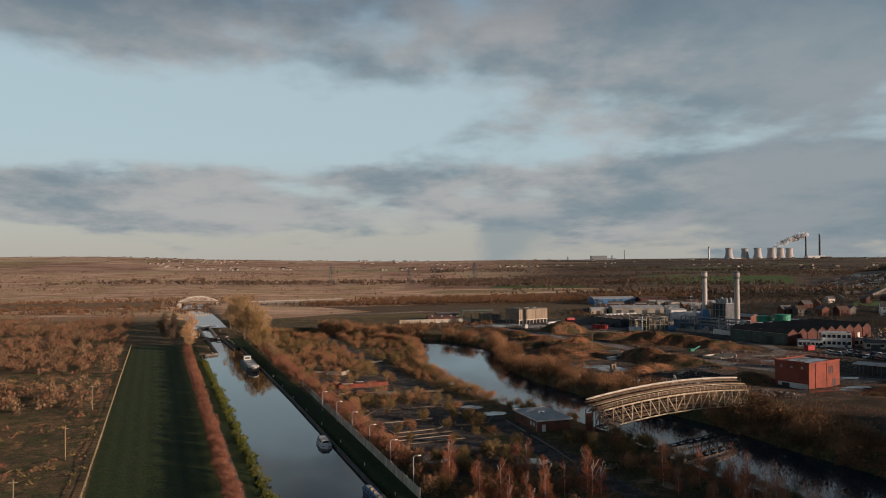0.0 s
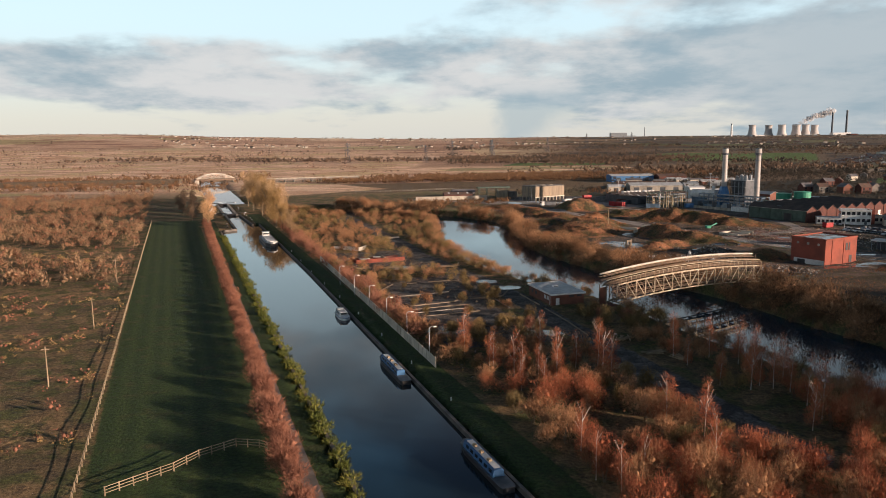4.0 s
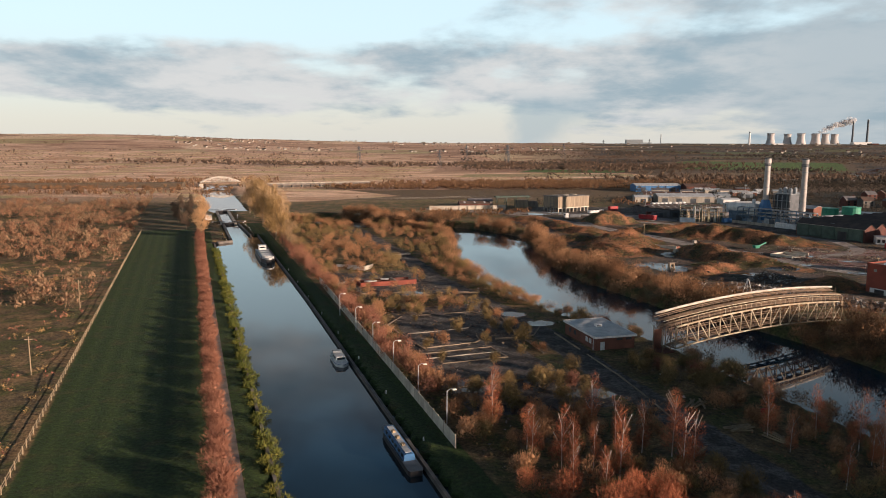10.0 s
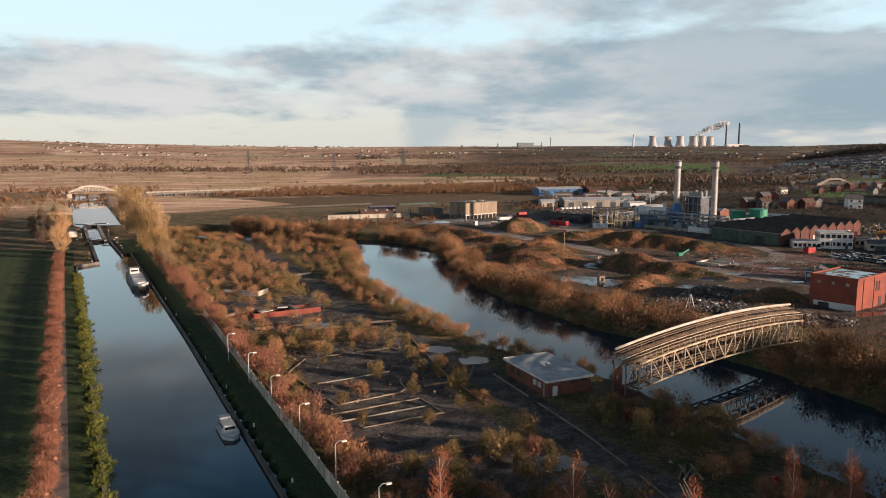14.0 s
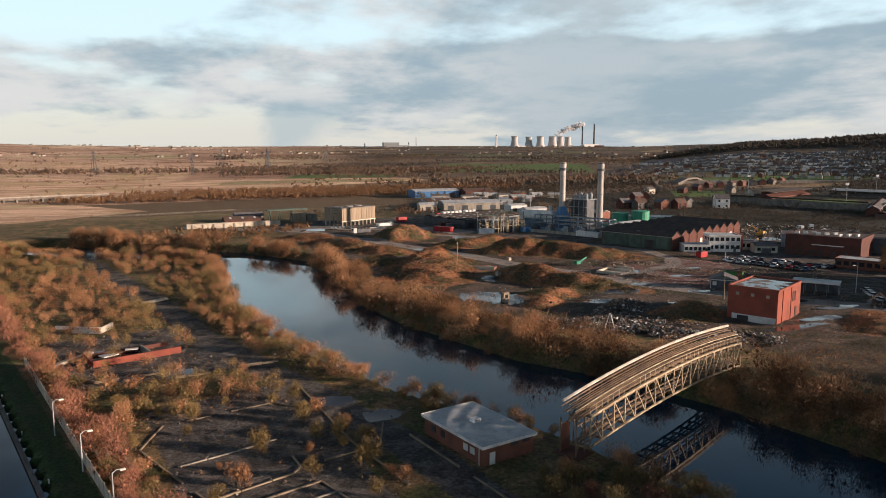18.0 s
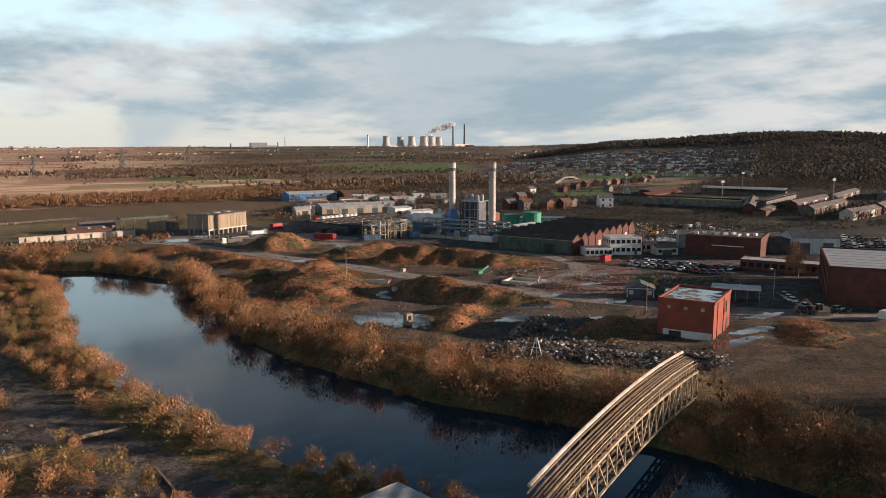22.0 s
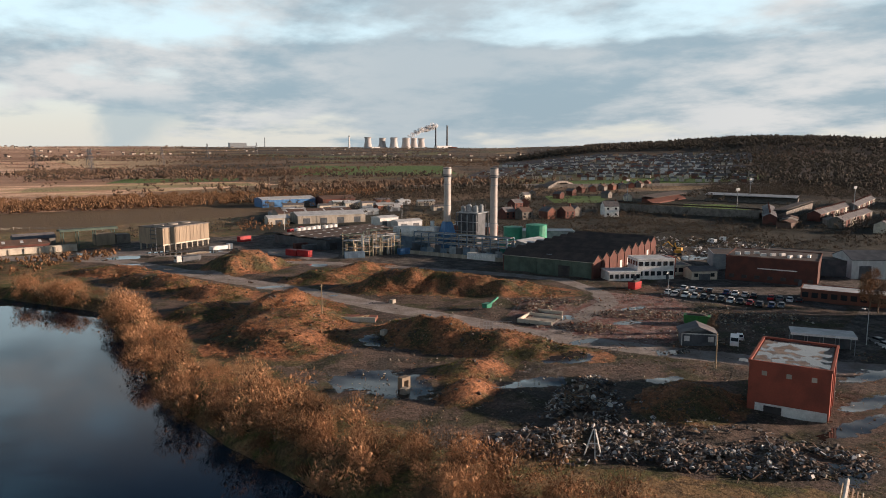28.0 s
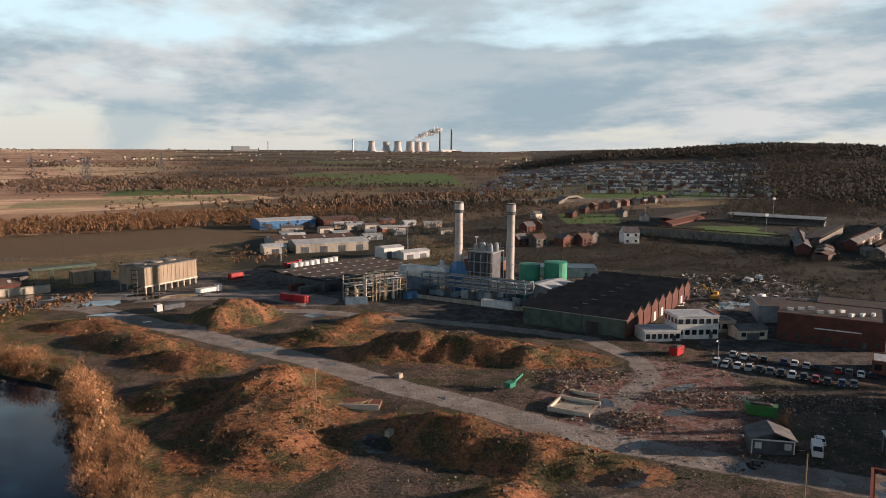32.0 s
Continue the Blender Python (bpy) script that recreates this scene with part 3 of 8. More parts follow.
def grid_mesh(name, X, Y, Z, mats):
    ny, nx = X.shape
    me = bpy.data.meshes.new(name)
    idx = np.arange(nx * ny).reshape(ny, nx)
    quads = np.stack([idx[:-1, :-1], idx[:-1, 1:], idx[1:, 1:], idx[1:, :-1]], -1).reshape(-1, 4)
    me.vertices.add(nx * ny)
    me.vertices.foreach_set("co", np.stack([X, Y, Z], -1).astype(np.float32).ravel())
    me.loops.add(quads.size)
    me.loops.foreach_set("vertex_index", quads.astype(np.int32).ravel())
    me.polygons.add(len(quads))
    me.polygons.foreach_set("loop_start", np.arange(0, quads.size, 4, dtype=np.int32))
    me.polygons.foreach_set("use_smooth", np.ones(len(quads), dtype=bool))
    me.update(calc_edges=True)
    for m in mats:
        me.materials.append(m)
    return me


def zone(me, name, w):
    a = me.attributes.new(name, "FLOAT", "POINT")
    a.data.foreach_set("value", np.ascontiguousarray(w, dtype=np.float32).ravel())


ground_me = grid_mesh("ground", GX, GY, GZ, [])
GU, GV = canal_uv(GX, GY)
band = lambda d, half, soft=5.0: np.clip(0.5 + (half - d) / soft, 0, 1)  # noqa: E731
ones = np.ones_like(GX)
w_grass = np.minimum(np.clip(0.5 + (GV + 42) / 4, 0, 1), np.clip(0.5 + (-17 - GV) / 3, 0, 1)) * (GU < 330)
w_grass = np.maximum(w_grass, np.clip(0.5 + (3.6 - np.abs(GV - 14.0)) / 3, 0, 1) * (GU < 350))
w_grass = np.maximum(w_grass, np.clip(0.5 + (2.2 - np.abs(GV + 11.3)) / 2, 0, 1) * (GU < 340))
w_road = np.maximum(np.maximum(band(to_line(GX, GY, SITE_ROAD), 4.6), band(to_line(GX, GY, LOOP), 3.0)), band(to_line(GX, GY, [(3, 504), (30, 500), (60, 492), (95, 480), (104, 462)]), 9))
w_road = np.maximum(w_road, inside(GX, GY, [(78, 275), (110, 292), (112, 302), (98, 303), (66, 290)], 6) * 0.42)
w_road *= 1 - np.clip(1.6 - np.hypot((GX - 79) / 9, (GY - 293) / 8), 0, 1)
w_yard = np.maximum(band(to_line(GX, GY, SPUR), 5.5), band(to_line(GX, GY, WEST_ROAD), 3.6))
w_yard = np.maximum(w_yard, np.maximum(inside(GX, GY, YARDS[0]), inside(GX, GY, YARDS[1])))
w_yard = np.maximum(w_yard, np.maximum(inside(GX, GY, [(-24, 228), (4, 240), (10, 186), (-12, 176)]), inside(GX, GY, [(-50, 280), (-20, 290), (-8, 250), (-36, 244)])))
w_yard = np.maximum(w_yard, inside(GX, GY, [(-12, 182), (10, 190), (24, 158), (-2, 152)]) * 0.85)
w_yard = np.maximum(w_yard, inside(GX, GY, [(96, 470), (120, 540), (30, 545), (36, 500)]))
w_yard = np.maximum(w_yard, inside(GX, GY, [(200, 300), (270, 340), (300, 420), (235, 420), (205, 370)]))
w_pad = np.maximum(inside(GX, GY, YARDS[4]), inside(GX, GY, [(116, 338), (122, 326), (138, 336), (140, 350), (130, 352)]))
w_pad = np.maximum(w_pad, inside(GX, GY, [(132, 334), (122, 303), (136, 299), (156, 305), (176, 340), (160, 352)], 5))
w_soil = sum(np.where(np.hypot(((GX - cx) * math.cos(radians(tn)) + (GY - cy) * math.sin(radians(tn))) / a, (-(GX - cx) * math.sin(radians(tn)) + (GY - cy) * math.cos(radians(tn))) / b) < 1.4, 0.75, 0) for cx, cy, a, b, tn, h in HEAPS)
w_soil = np.clip(w_soil, 0, 0.8)
w_plough = inside(GX, GY, [(-175, 555), (-60, 590), (28, 585), (122, 625), (168, 700), (125, 735), (0, 720), (-120, 690)], 8)
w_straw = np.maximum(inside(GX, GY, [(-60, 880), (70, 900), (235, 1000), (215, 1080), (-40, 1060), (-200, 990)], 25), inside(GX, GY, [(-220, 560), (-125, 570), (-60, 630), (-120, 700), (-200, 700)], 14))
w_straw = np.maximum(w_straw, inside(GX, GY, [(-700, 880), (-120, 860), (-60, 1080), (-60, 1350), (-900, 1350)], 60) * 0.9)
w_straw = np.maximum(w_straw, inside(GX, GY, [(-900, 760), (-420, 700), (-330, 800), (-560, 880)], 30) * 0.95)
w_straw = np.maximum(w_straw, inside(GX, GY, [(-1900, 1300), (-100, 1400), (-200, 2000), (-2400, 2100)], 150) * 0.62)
w_green = np.maximum(inside(GX, GY, [(330, 1250), (560, 1180), (700, 1500), (420, 1620)], 40), inside(GX, GY, [(360, 655), (398, 640), (450, 700), (400, 725)], 10))
w_green = np.maximum(w_green, inside(GX, GY, [(520, 830), (800, 800), (850, 880), (560, 920)], 20))
w_green = np.maximum(w_green, inside(GX, GY, [(384, 536), (424, 518), (476, 584), (438, 606)], 6))
w_green = np.maximum(w_green, inside(GX, GY, [(60, 1080), (200, 1100), (240, 1180), (90, 1190)], 25))
w_green = np.maximum(w_green, inside(GX, GY, [(-30, 935), (210, 975), (222, 1065), (-20, 1030)], 20) * 0.5)
w_mud = inside(GX, GY, [(60, 270), (112, 222), (340, 300), (330, 430), (170, 480), (10, 530), (22, 430)], 12)
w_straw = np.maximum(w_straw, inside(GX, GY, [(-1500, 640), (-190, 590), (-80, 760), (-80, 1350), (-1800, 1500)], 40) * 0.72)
# town and waste land, darkened in colour for the cloud shade there
w_town_shade = np.maximum(inside(GX, GY, [(190, 250), (330, 230), (800, 420), (700, 760), (330, 720), (180, 640), (205, 400)], 30), inside(GX, GY, [(90, 540), (190, 560), (260, 720), (130, 690)], 20))
w_tan = inside(GX, GY, [(100, 228), (128, 232), (168, 240), (220, 200), (160, 150), (112, 190)], 8)
WET = [(63, 304, 9, 7), (67, 297, 7, 8), (92, 288, 7, 3), (107, 297, 6, 3), (36, 490, 12, 5), (14, 507, 14, 4), (114, 278, 5, 2), (103, 298, 4, 2), (88, 288, 6, 2), (10, 515, 9, 3), (34, 470, 6, 2), (60, 492, 14, 4), (97, 440, 5, 3), (106, 236, 5, 4), (124, 246, 12, 2.2), (137, 252, 9, 2.6), (152, 262, 12, 2), (78, 352, 2, 6), (70, 405, 5, 2), (240, 392, 16, 5),
       (8, 225, 4, 3), (15, 216, 4, 3), (-34, 268, 6, 4), (-20, 250, 5, 4), (-2, 168, 6, 4), (130, 292, 5, 2), (140, 318, 6, 2), (152, 330, 7, 2), (160, 318, 4, 2), (128, 330, 4, 3), (118, 308, 5, 2), (146, 272, 7, 2), (75, 330, 3, 5), (18, 165, 6, 3), (50, 500, 8, 3)]
w_wet = np.zeros_like(GX)
for cx, cy, a, b in WET:
    w_wet = np.maximum(w_wet, np.clip(1.0 - 0.5 * np.hypot((GX - cx) / a, (GY - cy) / b), 0, 1))
w_wet = np.maximum(w_wet, np.clip(0.62 - 0.07 * to_line(GX, GY, SITE_ROAD), 0, 1) * (0.72 + 0.4 * np.clip(lumps(GX, GY, 5.0, 7.0), 0, 1)))
w_wet = np.maximum(w_wet, np.clip(0.66 - 0.08 * to_line(GX, GY, SPUR), 0, 1) * (0.5 + 0.5 * np.clip(lumps(GX, GY, 6.0, 3.0), 0, 1)))
# the last zone marks far land on the left, coloured as if in sun
GROUND_ZONES = {"grass": w_grass, "road": w_road, "yard": w_yard, "pad": w_pad, "soil": w_soil, "plough": w_plough, "straw": w_straw, "green": w_green, "tan": w_tan, "wet": w_wet, "town": w_town_shade, "mud": w_mud, "wild": np.clip((np.hypot(GX, GY) - 560) / 160, 0, 1), "sunlit_gold": soft01((0.22 - np.arctan2(GX, np.maximum(GY - 137, 1.0))) / 0.2)}
GA, GR = np.arctan2(GX, np.maximum(GY - 137, 1.0)), np.hypot(GX, GY - 137)
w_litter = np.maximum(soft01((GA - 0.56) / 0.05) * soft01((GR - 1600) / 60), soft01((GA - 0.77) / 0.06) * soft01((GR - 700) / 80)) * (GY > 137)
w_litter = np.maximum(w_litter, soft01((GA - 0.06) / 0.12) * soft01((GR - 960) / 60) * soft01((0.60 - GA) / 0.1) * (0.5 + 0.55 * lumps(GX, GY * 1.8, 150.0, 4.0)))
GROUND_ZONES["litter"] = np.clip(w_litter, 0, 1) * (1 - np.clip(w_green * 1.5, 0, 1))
for key, w in GROUND_ZONES.items():
    zone(ground_me, key, w * ones)


def ground_material():
    m = bpy.data.materials.new("winter_ground")
    m.use_nodes = True
    t = m.node_tree
    bsdf = t.nodes["Principled BSDF"]
    pos = t.nodes.new("ShaderNodeNewGeometry").outputs["Position"]
    edge = calc(t, "SUBTRACT", grain(t, pos, 0.35, 6.0, 0.65), 0.5)
    mid = grain(t, pos, 0.06, 5.0)
    fine = grain(t, pos, 1.6, 6.0, 0.7)
    tiny = grain(t, pos, 7.0, 3.0, 0.6)

    def mask(name, wobble=0.8, lo=0.42, hi=0.58):
        a = t.nodes.new("ShaderNodeAttribute")
        a.attribute_name = name
        return step(t, calc(t, "MULTIPLY_ADD", edge, wobble, a.outputs["Fac"]), lo, hi)

    # rough winter grass and dead stalks, then fields far off
    wild = blend(t, step(t, mid, 0.38, 0.62), (0.125, 0.092, 0.047), (0.23, 0.15, 0.073))
    wild = blend(t, step(t, grain(t, pos, 0.17, 5.0), 0.44, 0.6), wild, (0.085, 0.088, 0.03))
    cells = t.nodes.new("ShaderNodeTexVoronoi")
    t.links.new(stretched(t, pos, 0.0035, 0.0024, 0.0, 0.5), cells.inputs["Vector"])
    cells.inputs["Scale"].default_value = 1.0
    pick = t.nodes.new("ShaderNodeSeparateColor")
    t.links.new(cells.outputs["Color"], pick.inputs[0])
    far = ramp(t, pick.outputs[0], [(0.0, (0.11, 0.085, 0.06)), (0.3, (0.17, 0.12, 0.078)), (0.5, (0.13, 0.095, 0.062)), (0.62, (0.085, 0.15, 0.045)), (0.78, (0.17, 0.125, 0.075)), (1.0, (0.28, 0.20, 0.11))])
    far = blend(t, step(t, grain(t, pos, 0.012, 6.0, 0.65), 0.52, 0.66), far, (0.12, 0.085, 0.058))
    a_w = t.nodes.new("ShaderNodeAttribute")
    a_w.attribute_name = "wild"
    # bracken and straw tones, lightened to paint sunshine on the left-hand distance
    sunlit_gold = ramp(t, pick.outputs[1], [(0.0, (0.36, 0.215, 0.14)), (0.25, (0.68, 0.47, 0.33)), (0.45, (0.46, 0.29, 0.195)), (0.6, (0.34, 0.31, 0.14)), (0.75, (0.74, 0.54, 0.38)), (1.0, (0.54, 0.345, 0.23))])
    sunlit_gold = blend(t, step(t, grain(t, stretched(t, pos, 0.5, 1.4, 1), 0.011, 7.0, 0.62), 0.5, 0.6), sunlit_gold, (0.29, 0.165, 0.108))
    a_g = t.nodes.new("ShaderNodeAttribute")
    a_g.attribute_name = "sunlit_gold"
    far = blend(t, a_g.outputs["Fac"], far, sunlit_gold)
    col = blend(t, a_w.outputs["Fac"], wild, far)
    mow = t.nodes.new("ShaderNodeTexWave")
    t.links.new(stretched(t, pos, 1, 1, 1, -radians(CANAL_YAW - 90)), mow.inputs["Vector"])
    mow.inputs["Scale"].default_value, mow.inputs["Distortion"].default_value = 0.09, 1.0
    lawn = blend(t, mow.outputs[1], (0.025, 0.049, 0.012), (0.038, 0.064, 0.016))
    lawn = blend(t, step(t, grain(t, pos, 0.22, 6.0), 0.5, 0.75), lawn, (0.056, 0.058, 0.02))
    layers = [
        ("mud", blend(t, step(t, grain(t, pos, 0.11, 7.0, 0.65), 0.42, 0.58), blend(t, step(t, mid, 0.42, 0.58), (0.06, 0.052, 0.045), (0.055, 0.055, 0.026)), (0.125, 0.09, 0.072)), 0.9),
        ("soil", blend(t, step(t, grain(t, pos, 0.12, 6.0), 0.4, 0.6), (0.30, 0.135, 0.068), (0.09, 0.078, 0.036)), 0.9),
        # town ground: cloud shade is painted into these near-black tones
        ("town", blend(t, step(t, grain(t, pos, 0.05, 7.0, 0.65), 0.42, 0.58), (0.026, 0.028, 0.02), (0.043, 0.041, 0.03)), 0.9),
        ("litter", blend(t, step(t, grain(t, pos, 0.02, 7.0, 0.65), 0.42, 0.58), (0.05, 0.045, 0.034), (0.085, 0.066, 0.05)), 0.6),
        ("plough", blend(t, fine, (0.11, 0.078, 0.046), (0.17, 0.118, 0.066)), 0.3),
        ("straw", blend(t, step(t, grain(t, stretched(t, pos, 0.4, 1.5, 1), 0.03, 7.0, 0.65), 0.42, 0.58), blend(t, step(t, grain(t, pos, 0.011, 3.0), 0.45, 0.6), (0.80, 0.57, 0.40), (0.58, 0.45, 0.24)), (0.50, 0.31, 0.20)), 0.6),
        ("green", blend(t, mid, (0.075, 0.145, 0.036), (0.12, 0.175, 0.055)), 0.3),
        ("tan", blend(t, step(t, grain(t, pos, 0.09, 6.0), 0.4, 0.62), (0.05, 0.038, 0.025), (0.10, 0.07, 0.04)), 0.6),
        ("yard", blend(t, step(t, grain(t, pos, 0.25, 6.0), 0.4, 0.6), (0.06, 0.056, 0.053), (0.14, 0.127, 0.118)), 0.7),
        ("pad", blend(t, step(t, grain(t, pos, 0.3, 6.0), 0.42, 0.58), (0.20, 0.098, 0.082), (0.24, 0.17, 0.155)), 0.6),
        ("road", blend(t, step(t, grain(t, pos, 0.22, 6.0), 0.35, 0.65), (0.22, 0.19, 0.17), (0.31, 0.285, 0.27)), 0.6),
        ("grass", lawn, 0.25),
    ]
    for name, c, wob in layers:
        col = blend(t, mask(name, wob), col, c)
    # stones, dead stalks and mud patches, but for the mown grass
    bare = calc(t, "SUBTRACT", 1.0, calc(t, "MAXIMUM", mask("grass", 0.25), mask("road", 0.6)))
    near_by = calc(t, "MULTIPLY_ADD", a_w.outputs["Fac"], -0.85, 1.0)
    blot = calc(t, "MULTIPLY", step(t, grain(t, pos, 0.42, 8.0, 0.7), 0.5, 0.6), calc(t, "MULTIPLY", bare, near_by))
    col = blend(t, calc(t, "MULTIPLY", blot, 0.55), col, (0.045, 0.036, 0.027))
    chip = calc(t, "MULTIPLY", step(t, grain(t, pos, 2.6, 3.0, 0.7), 0.64, 0.7), calc(t, "MULTIPLY", bare, calc(t, "SUBTRACT", 1.0, calc(t, "MAXIMUM", mask("town", 0.9), a_w.outputs["Fac"]))))
    col = blend(t, calc(t, "MULTIPLY", chip, 0.5), col, (0.33, 0.28, 0.23))
    gain = calc(t, "MULTIPLY", calc(t, "MULTIPLY_ADD", step(t, fine, 0.3, 0.7), 1.0, 0.5), calc(t, "MULTIPLY_ADD", step(t, tiny, 0.25, 0.75), 0.7, 0.65))
    gain = calc(t, "MULTIPLY_ADD", calc(t, "SUBTRACT", gain, 1.0), calc(t, "MULTIPLY_ADD", mask("road", 0.6), -0.7, 1.0), 1.0)
    both = t.nodes.new("ShaderNodeCombineColor")
    for k in range(3):
        t.links.new(gain, both.inputs[k])
    col = blend(t, 1.0, col, both.outputs[0], "MULTIPLY")
    wet = mask("wet", 0.9, 0.52, 0.6)
    col = blend(t, wet, col, (0.035, 0.03, 0.026))
    t.links.new(col, bsdf.inputs["Base Color"])
    t.links.new(calc(t, "MULTIPLY_ADD", wet, -0.86, 0.92), bsdf.inputs["Roughness"])
    bsdf.inputs["Specular IOR Level"].default_value = 0.3
    bump = t.nodes.new("ShaderNodeBump")
    t.links.new(calc(t, "MULTIPLY", calc(t, "SUBTRACT", 1.0, wet), 0.7), bump.inputs["Strength"])
    bump.inputs["Distance"].default_value = 0.6
    t.links.new(calc(t, "ADD", calc(t, "MULTIPLY", grain(t, pos, 0.55, 5.0, 0.6), 1.2), calc(t, "ADD", fine, calc(t, "MULTIPLY", tiny, 0.25))), bump.inputs["Height"])
    t.links.new(bump.outputs[0], bsdf.inputs["Normal"])
    return m


ground_me.materials.append(ground_material())
tagged(new("ground", ground_me), "winter ground of rough brown grass, mud, roads and fields", "ground", kind="structure")


def gz(x, y):
    """Height of the ground sheet at one spot."""
    i = min(max(int(np.searchsorted(gx, x)) - 1, 0), len(gx) - 2)
    j = min(max(int(np.searchsorted(gy, y)) - 1, 0), len(gy) - 2)
    p, q = (x - gx[i]) / (gx[i + 1] - gx[i]), (y - gy[j]) / (gy[j + 1] - gy[j])
    return float((GZ[j, i] * (1 - p) + GZ[j, i + 1] * p) * (1 - q) + (GZ[j + 1, i] * (1 - p) + GZ[j + 1, i + 1] * p) * q)


def line_d(x, y, line):
    """Distance from one spot to a bent line."""
    best = 1e9
    for (ax, ay), (bx, by) in zip(line, line[1:]):
        dx, dy = bx - ax, by - ay
        k = min(max(((x - ax) * dx + (y - ay) * dy) / (dx * dx + dy * dy), 0.0), 1.0)
        best = min(best, math.hypot(x - ax - k * dx, y - ay - k * dy))
    return best


# water
b = Build()
for u0, u1, va, vb in ((-320, 280.5, -10.2, 12.8), (280.5, 300.5, -2.3, 12.8), (300.5, 352, -2.3, 9.3), (352, 424, -2.5, 5.7), (424, 716, -6.9, 17.9)):
    n = max(1, int((u1 - u0) / 24))
    for i in range(n):
        a, c = u0 + (u1 - u0) * i / n, u0 + (u1 - u0) * (i + 1) / n
        k = [canal(a, va), canal(a, vb), canal(c, vb), canal(c, va)]
        b.add([(p[0], p[1], -0.8) for p in k], [(0, 1, 2, 3)])
sole("canal_water", b, "canal_water", "still dark canal water mirroring the cloudy sky", "water", kind="structure")
b = Build()
left, right = [], []
for i, (x, y) in enumerate(RIVER):
    p, q = Vector(RIVER[max(i - 1, 0)]), Vector(RIVER[min(i + 1, len(RIVER) - 1)])
    d = (q - p).normalized()
    left.append((x - d.y * 19.5, y + d.x * 19.5))
    right.append((x + d.y * 19.5, y - d.x * 19.5))
for i in range(len(RIVER) - 1):
    b.add([(*right[i], -3), (*right[i + 1], -3), (*left[i + 1], -3), (*left[i], -3)], [(0, 1, 2, 3)])
sole("river_water", b, "river_water", "dark rippled river between overgrown banks", "water", kind="structure")

# towpath and bank edging
b = Build()
for u in range(-100, 340, 6):
    v = -14.6 + 0.0035 * u
    p = [canal(u, v - 1.0), canal(u + 6, v - 1.0 + 0.02), canal(u + 6, v + 1.0 + 0.02), canal(u, v + 1.0)]
    b.add([(q[0], q[1], gz(*q) + 0.03) for q in p], [(3, 2, 1, 0)])
sole("towpath", b, "concrete_dark", "worn grey gravel towpath beside the canal", "path", kind="structure")
for side, name in ((-1, "canal_edge_west"), (1, "canal_edge_east")):
    b = Build()
    for u in range(-100, 276 if side < 0 else 300, 6):
        h0, h1 = float(canal_half(u)), float(canal_half(min(u + 6, 351)))
        h0, h1 = (float(canal_sides(float(u))[1]), float(canal_sides(min(u + 6.0, 299.0))[1])) if side > 0 else (h0, h1)
        p = [canal(u, side * h0), canal(u + 6, side * h1), canal(u + 6, side * (h1 + 0.5)), canal(u, side * (h0 + 0.5))]
        if side < 0:
            p = p[::-1]
        b.prism([(q[0], q[1]) for q in p[::-1]], -1.4, -0.05)
    sole(name, b, "concrete_dark", "low dark piled edge of the canal bank", "canal edge", kind="structure")

# ---- plants ----
def spray(rng, n, lobes, length, width, up=0.8, shell=0.35):
    """n thin twig sprays that fill rounded lobes and point outwards and up. lobes: rows of x, y, z, radius, half height."""
    lob = np.array(lobes, float)
    k = rng.choice(len(lob), n, p=(lob[:, 3] ** 2 * lob[:, 4]) / (lob[:, 3] ** 2 * lob[:, 4]).sum())
    d = rng.normal(size=(n, 3))
    d /= np.linalg.norm(d, axis=1)[:, None]
    rad = (shell + (1 - shell) * rng.random(n) ** 0.6)[:, None]
    p = lob[k, :3] + d * rad * np.stack([lob[k, 3], lob[k, 3], lob[k, 4]], 1)
    p[:, 2] = np.maximum(p[:, 2], 0.05)
    o = d * [0.8, 0.8, 0.5] + [0, 0, up] + rng.normal(size=(n, 3)) * 0.5
    o /= np.linalg.norm(o, axis=1)[:, None]
    s = np.cross(o, rng.normal(size=(n, 3)))
    s /= np.linalg.norm(s, axis=1)[:, None]
    ln = (length * (0.6 + 0.8 * rng.random(n)))[:, None]
    wd = (width * (0.5 + rng.random(n)))[:, None]
    return np.stack([p - s * wd / 2, p + s * wd / 2, p + o * ln], 1).reshape(-1, 3)


EIGHT = np.array([(1, 0, 0), (0, 1, 0), (-1, 0, 0), (0, -1, 0), (0, 0, 1), (0, 0, -1)], float)
EIGHT_F = np.array([(0, 1, 4), (1, 2, 4), (2, 3, 4), (3, 0, 4), (1, 0, 5), (2, 1, 5), (3, 2, 5), (0, 3, 5)])


def heart(rng, lobes, k=0.4):
    """The dense inside of a crown, where twigs close up: rough eight-sided lumps. Vertices and faces."""
    vs, fs = [], []
    for x, y, z, r, h in lobes:
        p = EIGHT * (k * rng.uniform(0.7, 1.15, (6, 1))) * (r, r, h) + (x, y, z) + rng.normal(size=(6, 3)) * 0.12 * r * k
        fs.append(EIGHT_F + 6 * len(vs))
        vs.append(np.maximum(p, (-99, -99, 0.02)))
    return np.concatenate(vs), np.concatenate(fs)


def crown_mesh(sprays, core, faces):
    """Loose sprays first, then the lumps inside."""
    n = len(sprays)
    return np.concatenate([sprays, core]), np.concatenate([np.arange(n).reshape(-1, 3), faces + n])


